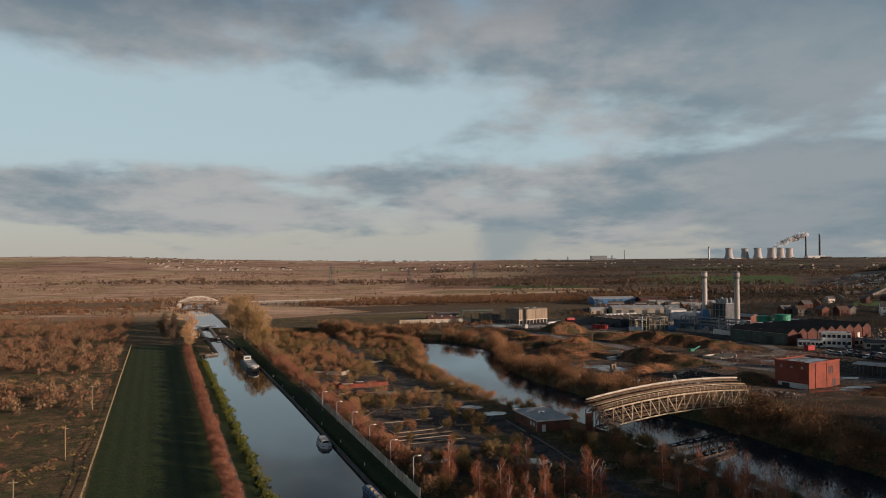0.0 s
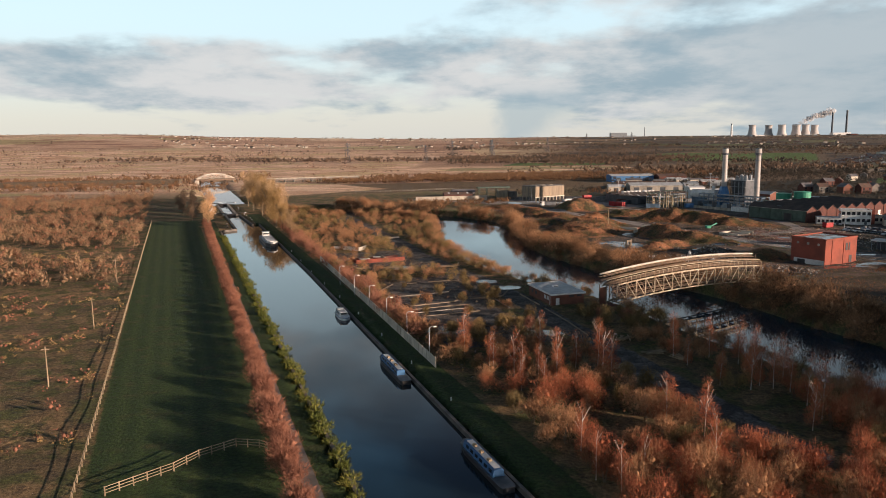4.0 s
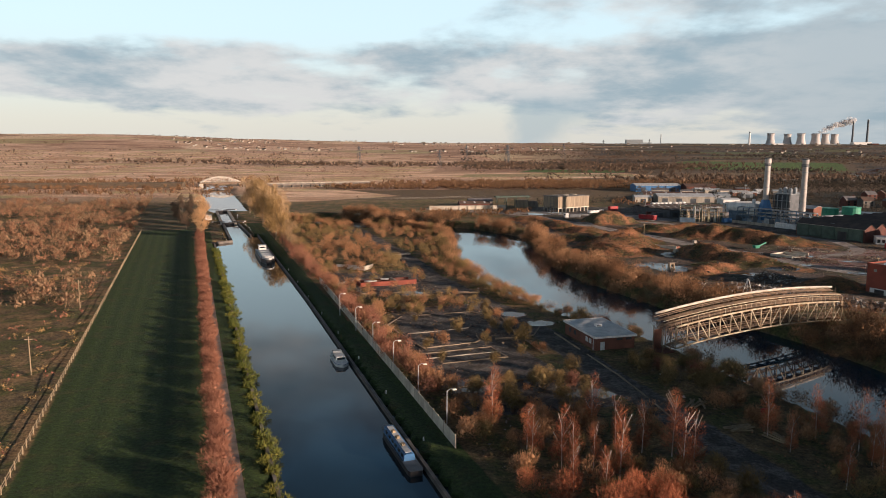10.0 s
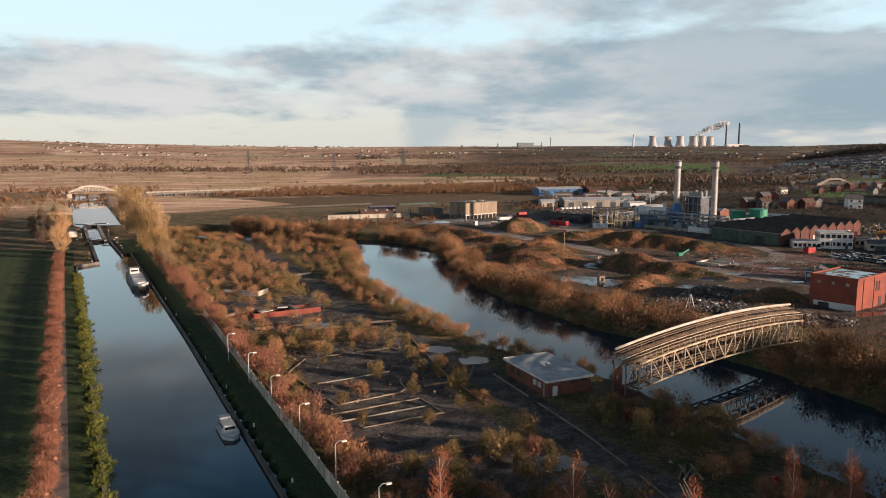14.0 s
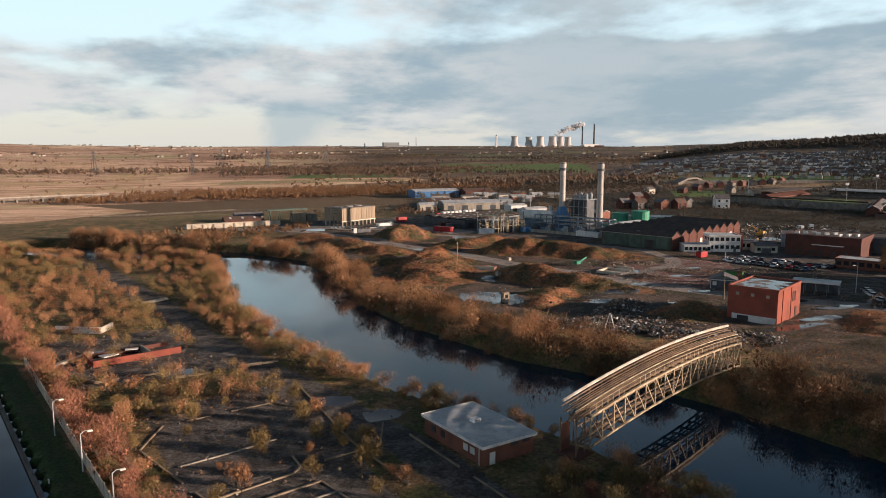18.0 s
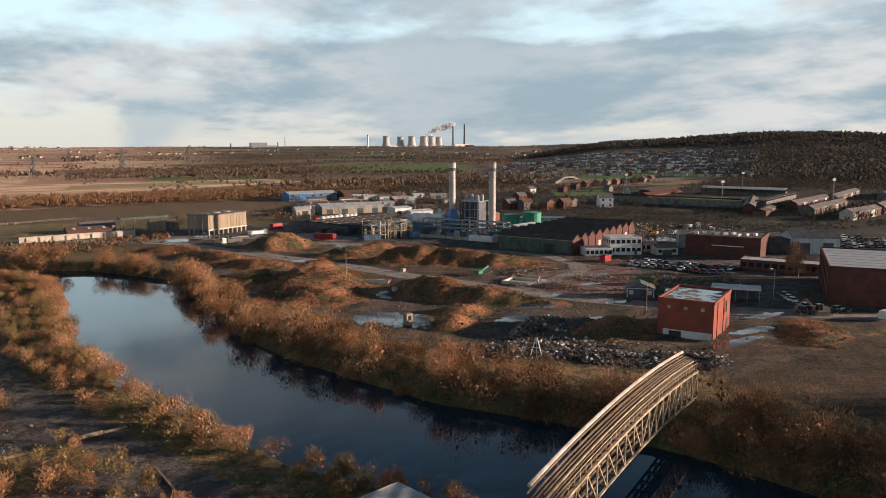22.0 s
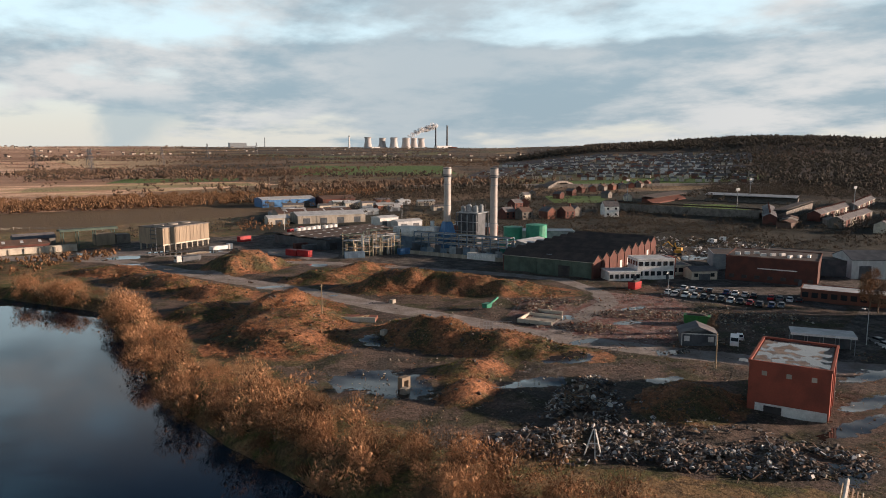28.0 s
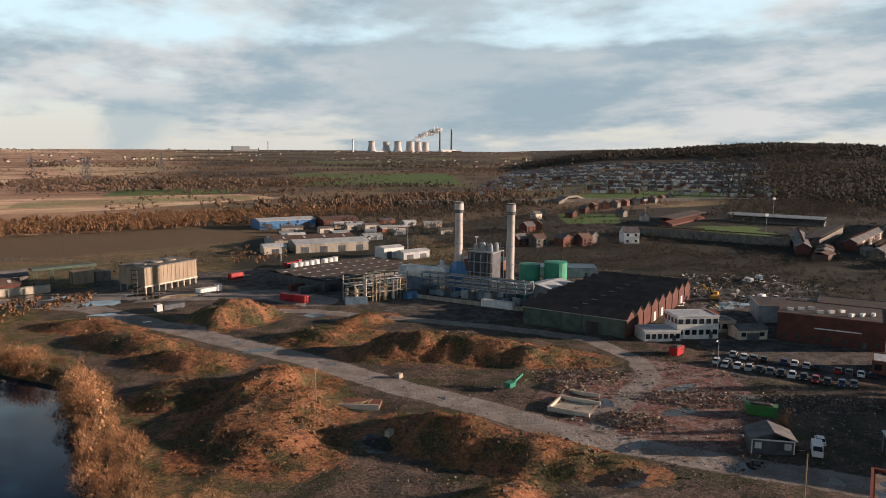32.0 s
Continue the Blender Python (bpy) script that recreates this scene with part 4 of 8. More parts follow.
def tri_mesh(name, pts, faces, mat):
    me = bpy.data.meshes.new(name)
    n = len(faces)
    me.vertices.add(len(pts))
    me.vertices.foreach_set("co", np.asarray(pts, np.float32).ravel())
    me.loops.add(n * 3)
    me.loops.foreach_set("vertex_index", np.asarray(faces, np.int32).ravel())
    me.polygons.add(n)
    me.polygons.foreach_set("loop_start", np.arange(0, n * 3, 3, dtype=np.int32))
    me.update(calc_edges=True)
    me.materials.append(M[mat])
    return me


def crown_lobes(rng, kind):
    if kind == "shrub":
        return [(rng.uniform(-1, 1) * 0.9, rng.uniform(-1, 1) * 0.9, rng.uniform(1.0, 2.3), rng.uniform(0.7, 1.1), rng.uniform(0.8, 1.3)) for _ in range(7)]
    if kind == "willow":
        return [(rng.uniform(-1, 1) * 1.9, rng.uniform(-1, 1) * 1.9, rng.uniform(1.2, 3.4), rng.uniform(1.1, 1.8), rng.uniform(1.1, 1.9)) for _ in range(9)]
    if kind == "hedge":
        return [(rng.uniform(-1, 1) * 0.8, rng.uniform(-1, 1) * 1.2, rng.uniform(0.8, 1.7), rng.uniform(0.7, 1.0), rng.uniform(0.7, 1.0)) for _ in range(5)]
    if kind == "clump":
        return [(rng.uniform(-1, 1) * 0.8, rng.uniform(-1, 1) * 1.5, rng.uniform(0.3, 0.8), rng.uniform(0.6, 1.0), rng.uniform(0.4, 0.7)) for _ in range(5)]
    if kind == "birch":
        return [(rng.uniform(-1, 1) * 0.5, rng.uniform(-1, 1) * 0.5, 1.6 + 0.85 * i, 1.25 - 0.12 * i, 0.9) for i in range(7)]
    return [(rng.uniform(-1, 1) * 2.2, rng.uniform(-1, 1) * 2.2, 4.5 + i * 1.0, rng.uniform(1.8, 2.7) * (1 - 0.03 * i), rng.uniform(1.6, 2.4)) for i in range(10)]


KINDS = {  # sprays, length, width, upward pull, trunk radius, trunk height, stems
    "shrub": (1500, 0.4, 0.04, 0.85, 0.05, 1.8, 6), "willow": (2500, 0.5, 0.042, 0.85, 0.09, 2.6, 7), "hedge": (1300, 0.36, 0.04, 0.7, 0.05, 1.3, 4),
    "clump": (520, 0.45, 0.10, 0.6, 0.03, 0.5, 3), "birch": (1700, 0.45, 0.036, 0.8, 0.09, 6.8, 1), "tree": (3200, 1.3, 0.10, 0.8, 0.34, 10.0, 1)}


def stems(rng, kind):
    n, _, _, _, r, h, count = KINDS[kind]
    b = Build()
    for i in range(count):
        lean = Vector((rng.uniform(-1, 1), rng.uniform(-1, 1), 0)) * (0.45 * h if count > 1 else 0.04 * h)
        foot = Vector((rng.uniform(-1, 1) * 0.2, rng.uniform(-1, 1) * 0.2, -0.25)) if count > 1 else Vector((0, 0, -0.3))
        mid = foot + lean * 0.4 + Vector((0, 0, h * 0.5))
        tip = foot + lean + Vector((0, 0, h))
        for p, q, a, c in ((foot, mid, r, r * 0.7), (mid, tip, r * 0.7, r * 0.3)):
            k = 5
            vs = [e + Vector((math.cos(TAU * j / k), math.sin(TAU * j / k), 0)) * w for e, w in ((p, a), (q, c)) for j in range(k)]
            b.add(vs, [(j, (j + 1) % k, k + (j + 1) % k, k + j) for j in range(k)])
        if count == 1:
            for _ in range(14 if kind == "tree" else 7):
                z = rng.uniform(0.3, 0.95) * h
                ang, ln = rng.uniform(0, TAU), rng.uniform(0.16, 0.3) * h
                s = foot + lean * (z / h) + Vector((0, 0, z))
                b.bar(s, s + Vector((math.cos(ang) * ln * 0.6, math.sin(ang) * ln * 0.6, ln)), r * 0.28, 3)
    return b


PLANT = {}


def plant_meshes(kind, mat, variant):
    key = (kind, mat, variant)
    if key not in PLANT:
        rng = np.random.default_rng(sum(map(ord, kind + mat)) * 7 + variant)
        n, ln, wd, up, r, h, count = KINDS[kind]
        lob = crown_lobes(rng, kind)
        pts = spray(rng, n, lob, ln, wd, up, 0.35)
        k = {"shrub": 0.4, "willow": 0.28, "hedge": 0.42, "clump": 0.4}.get(kind, 0.15)
        PLANT[key] = (tri_mesh("crown", *crown_mesh(pts, *heart(rng, lob, k)), mat), stems(rng, kind).mesh("trunk", "birch_bark" if kind == "birch" else "bark"))
    return PLANT[key]


def plant(name, kind, mat, x, y, size, yaw, variant, label, category, group="", tall=1.0):
    root = thing(name, x, y, gz(x, y), yaw, label, category, group)
    root.scale = (size, size, size * tall)
    crown, trunk = plant_meshes(kind, mat, variant)
    part("trunk", trunk, None, root)
    part("crown", crown, None, root)
    return root


def mass(name, spots, kind, mat, label, category, sprays=150, fat=2.0, seed=1, core=3, k=0.45):
    """Plants too many to count, as one mesh. spots: rows of x, y, size."""
    rng = np.random.default_rng(seed)
    n, ln, wd, up, *_ = KINDS[kind]
    kit = []
    for _ in range(8):
        lob = crown_lobes(rng, kind)
        kit.append(crown_mesh(spray(rng, sprays, lob, ln * (1.0 + 0.12 * fat), wd * fat, up), *heart(rng, lob[:core], k)))
    spots = np.array(spots, float)
    zs = np.array([gz(x, y) for x, y in spots[:, :2]])
    out, faces, count = [], [], 0
    for i, (x, y, s) in enumerate(spots):
        a = rng.uniform(0, TAU)
        c, sn = math.cos(a), math.sin(a)
        p = kit[i % 8][0] * (s, s, s * rng.uniform(0.85, 1.2))
        out.append(np.stack([x + c * p[:, 0] - sn * p[:, 1], y + sn * p[:, 0] + c * p[:, 1], zs[i] + p[:, 2]], 1))
        faces.append(kit[i % 8][1] + count)
        count += len(p)
    return tagged(new(name, tri_mesh(name, np.concatenate(out), np.concatenate(faces), mat)), label, category, kind="stuff")


rng = random.Random(5)
HUT = (26.2, 200.4)


def river_d(x, y):
    return line_d(x, y, RIVER)


def east_of_river(x, y):
    """Whether a spot lies past the river."""
    ys = [p[1] for p in RIVER]
    return x > float(np.interp(y, ys, [p[0] for p in RIVER]))


def west_ok(x, y):
    """Free ground of the cleared works between canal and river."""
    u, v = canal_uv(x, y)
    if v < 19.5 or u > 400 or river_d(x, y) < 20.5 or east_of_river(x, y):
        return False
    if line_d(x, y, WEST_ROAD) < (6.2 if y < 205 else 4.0):
        return False
    if abs(x - HUT[0]) < 9.5 and -14 < y - HUT[1] < 11.5:
        return False
    if 36 < x < 58 and 188 < y < 214:
        return False
    return True


def west_density(x, y):
    k = 0.9
    if y < 178:
        k = 0.92 if x < 31 - (y - 148) * 0.36 else 0.82
    if float(inside(np.array(x), np.array(y), [(-24, 224), (0, 230), (9, 186), (-12, 176)])) > 0.5:
        k = 0.2
    elif float(inside(np.array(x), np.array(y), [(-14, 182), (12, 190), (17, 178), (-6, 165)])) > 0.5:
        k = 0.06
    elif float(inside(np.array(x), np.array(y), [(6, 236), (12, 236), (24, 216), (16, 208)])) > 0.5:
        k = 0.05
    elif float(inside(np.array(x), np.array(y), [(-50, 284), (-18, 294), (-10, 250), (-36, 240)])) > 0.5:
        k = 0.3
    if noise.noise((x * 0.05, y * 0.05, 3.0)) < -0.22:
        k *= 0.35
    return k


# the bushes and birches of the cleared ground
near_shrubs, far_shrubs, birches, rusts = 0, [], 0, 0
for iy in range(0, 102):
    for ix in range(0, 61):
        x, y = -130 + 3.5 * ix + rng.uniform(-2, 2), 84 + 3.5 * iy + rng.uniform(-2, 2)
        if not west_ok(x, y) or rng.random() > west_density(x, y):
            continue
        tone = noise.noise((x * 0.03, y * 0.03, 9.0)) + rng.uniform(-0.4, 0.4)
        if y < 138 and rusts < 105 and rng.random() < 0.7:
            rusts += 1
            plant("bush", "willow", "twig_rust" if rng.random() < 0.6 else "twig_orange", x, y, rng.uniform(0.6, 1.05), rng.uniform(0, 360), rusts % 4, "tall bush with rusty red twigs on cleared ground", "bush", "bushes on the cleared ground", 1.25)
        elif y < 150 and rng.random() < 0.3 and birches < 60:
            birches += 1
            plant("birch_tree", "birch", "twig_rust", x, y, rng.uniform(0.75, 1.25), rng.uniform(0, 360), birches % 4, "slim birch with white trunk and sparse rusty twigs", "tree", "birches on the cleared ground", 1.1)
        elif y < 265 and near_shrubs < 190 and (y > 170 or rng.random() < 0.7):
            near_shrubs += 1
            m, lab = ("twig_orange", "bare bush with orange-brown twigs on cleared ground") if tone > (0.12 if y > 190 or x < -2 else 0.25) else ("twig_olive", "scrubby bush with olive-brown dry leaves on cleared ground")
            if tone < -0.45:
                m, lab = "twig_red", "low bush with rusty red twigs on cleared ground"
            plant("bush", "shrub", m, x, y, rng.uniform(0.75, 1.4) if y < 178 else rng.uniform(0.35, 1.15), rng.uniform(0, 360), near_shrubs % 4, lab, "bush", "bushes on the cleared ground")
        else:
            far_shrubs.append((x, y, rng.uniform(0.5, 1.3), tone))
mass("scrub_orange", [s[:3] for s in far_shrubs if s[3] > 0.0], "shrub", "twig_orange", "dense orange-brown winter scrub on cleared ground", "scrub", 420, 1.4, 2, 6, 0.28)
mass("scrub_olive", [s[:3] for s in far_shrubs if s[3] <= 0.0], "shrub", "twig_olive", "dense olive-brown winter scrub on cleared ground", "scrub", 420, 1.4, 3, 6, 0.28)

under = []
for _ in range(9000):
    x, y = rng.uniform(-70, 84), rng.uniform(84, 330)
    if west_ok(x, y) and rng.random() < west_density(x, y) + 0.1:
        under.append((x, y, rng.uniform(0.2, 0.55)))
mass("undergrowth", under[::2], "hedge", "twig_russet", "low russet stalks and brambles under the bushes", "scrub", 44, 1.3, 22, 1)
mass("undergrowth", under[1::2], "hedge", "twig_olive", "low olive-brown weeds under the bushes", "scrub", 44, 1.3, 23, 1)

# river banks
line = [Vector(p) for p in RIVER]
bank_far, bank_near = [], []
count = 0
for (a, b_) in zip(line[1:], line[2:]):
    d = (b_ - a).normalized()
    nrm = Vector((-d.y, d.x))
    n = int((b_ - a).length / 3.1) + 1
    for i in range(n):
        for side in (1, -1):
            for row in range(6 if side > 0 and 90 < a.y < 300 else 3):
                p = a + (b_ - a) * ((i + rng.random()) / n) + nrm * -side * ((17.9 if side > 0 else 20.0) + row * 2.6 + rng.uniform(-0.9, 0.9))
                bridge_gap = abs((p - Vector((40, 195))).cross((Vector((97, 230)) - Vector((40, 195))).normalized())) < 4.5 and p.y > 185
                if bridge_gap or (side < 0 and row == 2) or abs(p.x - HUT[0]) < 8.5 and abs(p.y - HUT[1]) < 10.5:
                    continue
                if river_d(p.x, p.y) < 16.9:
                    continue
                (bank_far if side > 0 else bank_near).append((p.x, p.y, (rng.uniform(1.0, 1.55) if rng.random() < 0.3 else rng.uniform(0.45, 0.8)) if side > 0 else rng.uniform(0.5, 0.85), row))
rng.shuffle(bank_far)
for i, (x, y, s, row) in enumerate(bank_far[:210]):
    m = "twig_orange" if rng.random() < 0.62 else "twig_brown"
    plant("willow_bush", "willow", m, x, y, s, rng.uniform(0, 360), i % 4, "rounded willow bush with bare golden-brown twigs on the river bank", "bush", "willow bushes on the river bank")
rng.shuffle(bank_near)
for i, (x, y, s, row) in enumerate(bank_near[:130]):
    m = ("twig_olive", "twig_orange", "twig_orange")[i % 3]
    plant("bank_bush", "willow" if y > 275 else "shrub", m, x, y, s * (1.35 if y > 275 else 1.2), rng.uniform(0, 360), i % 4, "tangled dry bush on the edge of the river", "bush", "bushes on the near river bank")
rest = bank_far[210:] + [(x, y, s, r) for x, y, s, r in bank_near[130:]]
if rest:
    mass("bank_scrub", [r[:3] for r in rest[::2]], "willow", "twig_brown", "thick brown scrub along the river bank", "scrub", 380, 1.5, 4, 8, 0.2)
    mass("bank_scrub", [r[:3] for r in rest[1::2]], "willow", "twig_orange", "thick golden-brown scrub along the river bank", "scrub", 380, 1.5, 44, 8, 0.2)

slope = []
for _ in range(3600):
    x, y = rng.uniform(62, 150), rng.uniform(100, 236)
    off = abs((Vector((x, y)) - Vector((40, 195))).cross((Vector((97, 230)) - Vector((40, 195))).normalized()))
    if 16.4 < river_d(x, y) < 29 and east_of_river(x, y) and off > 4.8:
        slope.append((x, y, rng.uniform(0.4, 0.95)))
mass("slope_scrub", slope[::2], "willow", "twig_brown", "dense brown scrub down the slope to the river", "scrub", 240, 1.5, 45, 8, 0.2)
mass("slope_scrub", slope[1::2], "willow", "twig_orange", "dense golden-brown scrub down the slope to the river", "scrub", 240, 1.5, 46, 8, 0.2)

# hedge, waterside clumps, trees along the canal
for i in range(122):
    u = -20 + i * 2.75
    v = -17.0 + 0.0095 * max(u, 0) + rng.uniform(-0.4, 0.4)
    p = canal(u, v)
    plant("hedge_bush", "hedge", "twig_red", p[0], p[1], rng.uniform(1.1, 1.5) * (1.25 if u < 40 and rng.random() < 0.4 else 1.0), CANAL_YAW + rng.uniform(60, 120), i % 4, "bare reddish-brown hawthorn bush in the hedge along the towpath", "hedge", "bushes of the canal hedge")
for i in range(58):
    u = -8 + i * 4.6 + rng.uniform(-0.5, 0.5)
    p = canal(u, -9.5 + 0.0035 * u + rng.uniform(-0.25, 0.25))
    ob = plant("waterside_clump", "clump", "leaf_green", p[0], p[1], rng.uniform(0.9, 1.35), CANAL_YAW + 90 + rng.uniform(-15, 15), i % 4, "low yellow-green bush overhanging the canal edge", "bush", "green clumps along the canal")
    ob.location.z = -0.75
tall_row = [(358 - 80, 18, 1.0), (372 - 80, 20, 1.1), (300, 24, 0.85), (312, 18, 1.15), (326, 22, 1.0), (338, 18, 1.1), (352, 20, 1.25), (364, 26, 1.0), (376, 17, 1.2), (392, 21, 1.05), (408, 17, 1.1), (426, 22, 1.0), (262, 19, 0.7), (246, 20, 0.6)]
for i, (u, v, s) in enumerate(tall_row):
    p = canal(u, v)
    plant("poplar_tree", "tree", "pale_twig" if i % 3 else "grass_tuft", p[0], p[1], s * 1.12, rng.uniform(0, 360), i % 3, "tall bare tree with golden twigs beside the lock", "tree", "tall trees by the lock", 1.15)
p = canal(293, -13.5)
plant("bare_tree", "tree", "moor", p[0], p[1], 1.22, 20, 3, "large bare tree with pale twigs on the canal bank", "tree")
for u, v, s in ((330, -20, 0.6), (346, -16, 0.55), (362, -24, 0.6), (384, -18, 0.7), (402, -26, 0.6), (430, -22, 0.7), (452, -16, 0.6)):
    p = canal(u, v)
    plant("bank_tree", "tree", "far_wood", p[0], p[1], s, rng.uniform(0, 360), 1, "dark bare tree on the canal bank", "tree", "dark trees past the grass")
hedge_e = [(*canal(u, 19.5 + rng.uniform(-1.5, 3.0)), rng.uniform(0.8, 1.5)) for u in range(60, 300, 2)]
mass("east_bank_scrub", hedge_e, "shrub", "twig_red", "reddish-brown scrub behind the pale fence", "scrub", 520, 1.1, 6, 5, 0.28)

# pasture to the left: scattered brambles and thickets
brambles, thick = [], []
for _ in range(11000):
    u, v = rng.uniform(-20, 520), rng.uniform(-330, -44)
    x, y = canal(u, v)
    if y < 70:
        continue
    k = noise.noise((x * 0.02, y * 0.02, 1.0))
    if u > 150 + 0.35 * (v + 44) * -0.2 and k > -0.25:
        if rng.random() < 0.62:
            thick.append((x, y, rng.uniform(0.8, 1.9)))
    elif noise.noise((x * 0.045, y * 0.045, 11.0)) > -0.14:
        brambles.append((x, y, rng.uniform(0.35, 0.95)))
mass("bramble_patches", brambles[::2], "hedge", "twig_red", "low reddish-brown brambles over the rough pasture", "scrub", 40, 1.4, 7, 3)
mass("tussock_grass", brambles[1::2], "clump", "grass_tuft", "pale tussocks of dead grass over the rough pasture", "grass", 36, 1.4, 27, 1)
mass("pasture_thicket", thick[::2], "shrub", "twig_tan", "thicket of bare tan-brown bushes beside the pasture", "scrub", 84, 2.2, 8, 5, 0.38)
mass("pasture_thicket", thick[1::2], "shrub", "twig_russet", "thicket of dull russet bushes beside the pasture", "scrub", 84, 2.2, 28, 5, 0.38)
moor, heath = [], []
for _ in range(17000):
    x, y = rng.uniform(-1500, 250), rng.uniform(590, 1900)
    if x > -70 and not (760 < y < 880 or y > 1090):
        continue
    if x > -230 and y < 760 and x > -0.9 * (y - 560):
        continue
    k = noise.noise((x * 0.006, y * 0.011, 3.0))
    if k > 0.2 + rng.uniform(-0.1, 0.1):
        (heath if rng.random() < 0.6 else moor).append((x, y, rng.uniform(0.6, 1.5)))
    elif rng.random() < 0.03:
        heath.append((x, y, rng.uniform(0.8, 2.2)))
mass("heath_scrub", heath, "shrub", "twig_brown", "low rust-brown scrub in patches over pale moor", "scrub", 26, 2.6, 31, 3)
mass("heath_scrub", moor, "shrub", "twig_red", "low reddish scrub in patches over pale moor", "scrub", 26, 2.6, 36, 3)
low = []
for _ in range(5200):
    x, y = rng.uniform(190, 420), rng.uniform(380, 640)
    if noise.noise((x * 0.03, y * 0.03, 4.0)) > -0.05 and not (y < 470 and x < 262):
        low.append((x, y, rng.uniform(0.5, 1.0)))
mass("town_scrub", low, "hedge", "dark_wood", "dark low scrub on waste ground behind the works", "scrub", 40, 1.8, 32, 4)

# dry grass on the heaps and rough ground of the works
tufts = []
for cx, cy, a, b_, turn, h in HEAPS:
    c, s = math.cos(radians(turn)), math.sin(radians(turn))
    for _ in range(int(a * b_ * 9) if (cx, cy) != (72, 446) else 60):
        q, w = rng.uniform(-1.1, 1.1) * a, rng.uniform(-1.1, 1.1) * b_
        x, y = cx + q * c - w * s, cy + q * s + w * c
        if noise.noise((x * 0.12, y * 0.12, 5.0)) > -0.2 and line_d(x, y, SITE_ROAD) > 5.5:
            tufts.append((x, y, rng.uniform(0.18, 0.42)))
for _ in range(4200):
    x, y = rng.uniform(40, 200), rng.uniform(250, 470)
    if river_d(x, y) > 22 and east_of_river(x, y) and noise.noise((x * 0.06, y * 0.06, 6.0)) > 0.0 and line_d(x, y, SITE_ROAD) > 6 and line_d(x, y, LOOP) > 4 and not (112 < x < 200 and 290 < y < 350) and y < 440 - max(0.0, x - 100) * 0.9:
        tufts.append((x, y, rng.uniform(0.2, 0.45)))
for _ in range(4200):
    x, y = rng.uniform(100, 240), rng.uniform(140, 242)
    if river_d(x, y) > 24 and y < 245 - (x - 100) * 0.1:
        tufts.append((x, y, rng.uniform(0.2, 0.5)))
rusty = [p for p in tufts if noise.noise((p[0] * 0.055, p[1] * 0.055, 15.0)) + rng.uniform(-0.2, 0.2) > -0.08]
rust_set = set(rusty)
weedy = [p for p in tufts if p not in rust_set]
mass("heap_grass", rusty, "clump", "bracken", "dry rust-brown grass and bracken over soil heaps", "grass", 15, 1.3, 9, 1)
mass("heap_weeds", weedy, "clump", "weed", "dark green weeds over soil heaps and mud", "weeds", 13, 1.3, 19, 1)

# unseen tall wood, added off to the right to shade the river bend in the low sun
wood = []
for _ in range(80):
    k = rng.random()
    wood.append((170 + 34 * k + rng.uniform(-9, 9), 72 + 92 * k + rng.uniform(-6, 6), rng.uniform(1.3, 2.0)))
for _ in range(60):
    k = rng.random()
    wood.append((124 + 38 * k + rng.uniform(-6, 6), 104 - 48 * k + rng.uniform(-6, 6), rng.uniform(1.4, 2.0)))
for _ in range(55):
    k = rng.random()
    wood.append((126 - 16 * k + rng.uniform(-5, 5), 108 + 50 * k + rng.uniform(-5, 5), rng.uniform(1.0, 1.5)))
mass("river_wood", wood, "tree", "far_wood", "tall bare wood added out of view to shade the river bend", "woodland", 330, 2.6, 33, 6)

# belts of trees and hedges far off
belt, dark, brown = [], [], []


def row_of(list_, x0, y0, x1, y1, n, wide, lo, hi):
    for _ in range(n):
        k = rng.random()
        list_.append((x0 + (x1 - x0) * k + rng.uniform(-wide, wide), y0 + (y1 - y0) * k + rng.uniform(-wide, wide), rng.uniform(lo, hi)))


row_of(brown, -130, 715, 175, 752, 620, 20, 1.0, 2.0)
row_of(brown, -60, 770, 280, 815, 1300, 38, 1.0, 2.0)
row_of(brown, -420, 640, -230, 660, 240, 40, 1.0, 2.0)
row_of(brown, -560, 700, -240, 800, 420, 45, 1.2, 2.2)
row_of(brown, -110, 460, 10, 480, 150, 14, 0.8, 1.5)
row_of(brown, -40, 448, 30, 500, 60, 8, 0.8, 1.4)
row_of(dark, 170, 720, 420, 820, 420, 40, 1.4, 2.6)
row_of(belt, 190, 860, 520, 960, 480, 60, 1.5, 2.8)
row_of(belt, -700, 1400, 300, 1300, 620, 70, 1.6, 3.0)
row_of(belt, 120, 1180, 420, 1350, 320, 60, 1.6, 3.0)
row_of(dark, 500, 620, 820, 720, 330, 40, 1.6, 2.8)
row_of(dark, 380, 420, 700, 480, 240, 30, 1.0, 2.0)
row_of(dark, 260, 380, 360, 470, 90, 25, 0.7, 1.4)
row_of(belt, 40, 550, 110, 600, 60, 18, 0.9, 1.5)
row_of(dark, 250, 480, 380, 620, 420, 50, 0.6, 1.3)
row_of(dark, 200, 640, 460, 760, 460, 50, 0.8, 1.7)
row_of(dark, 400, 470, 640, 560, 260, 50, 0.6, 1.3)
row_of(belt, 250, 440, 330, 500, 90, 25, 0.6, 1.1)
row_of(brown, 100, 560, 150, 640, 60, 14, 0.8, 1.3)
for _ in range(15000):
    a, r = rng.uniform(-0.62, 1.15), rng.uniform(1000, 4300)
    x, y = math.sin(a) * r, 137 + math.cos(a) * r
    if abs(noise.noise((x * 0.0022, y * 0.006, 2.0))) < 0.05 or noise.noise((x * 0.0016, y * 0.004, 7.0)) > (0.30 if a < 0 else 0.12):
        if a > 0.12 or rng.random() < 0.45:
            belt.append((x, y, rng.uniform(1.0, 2.3)))
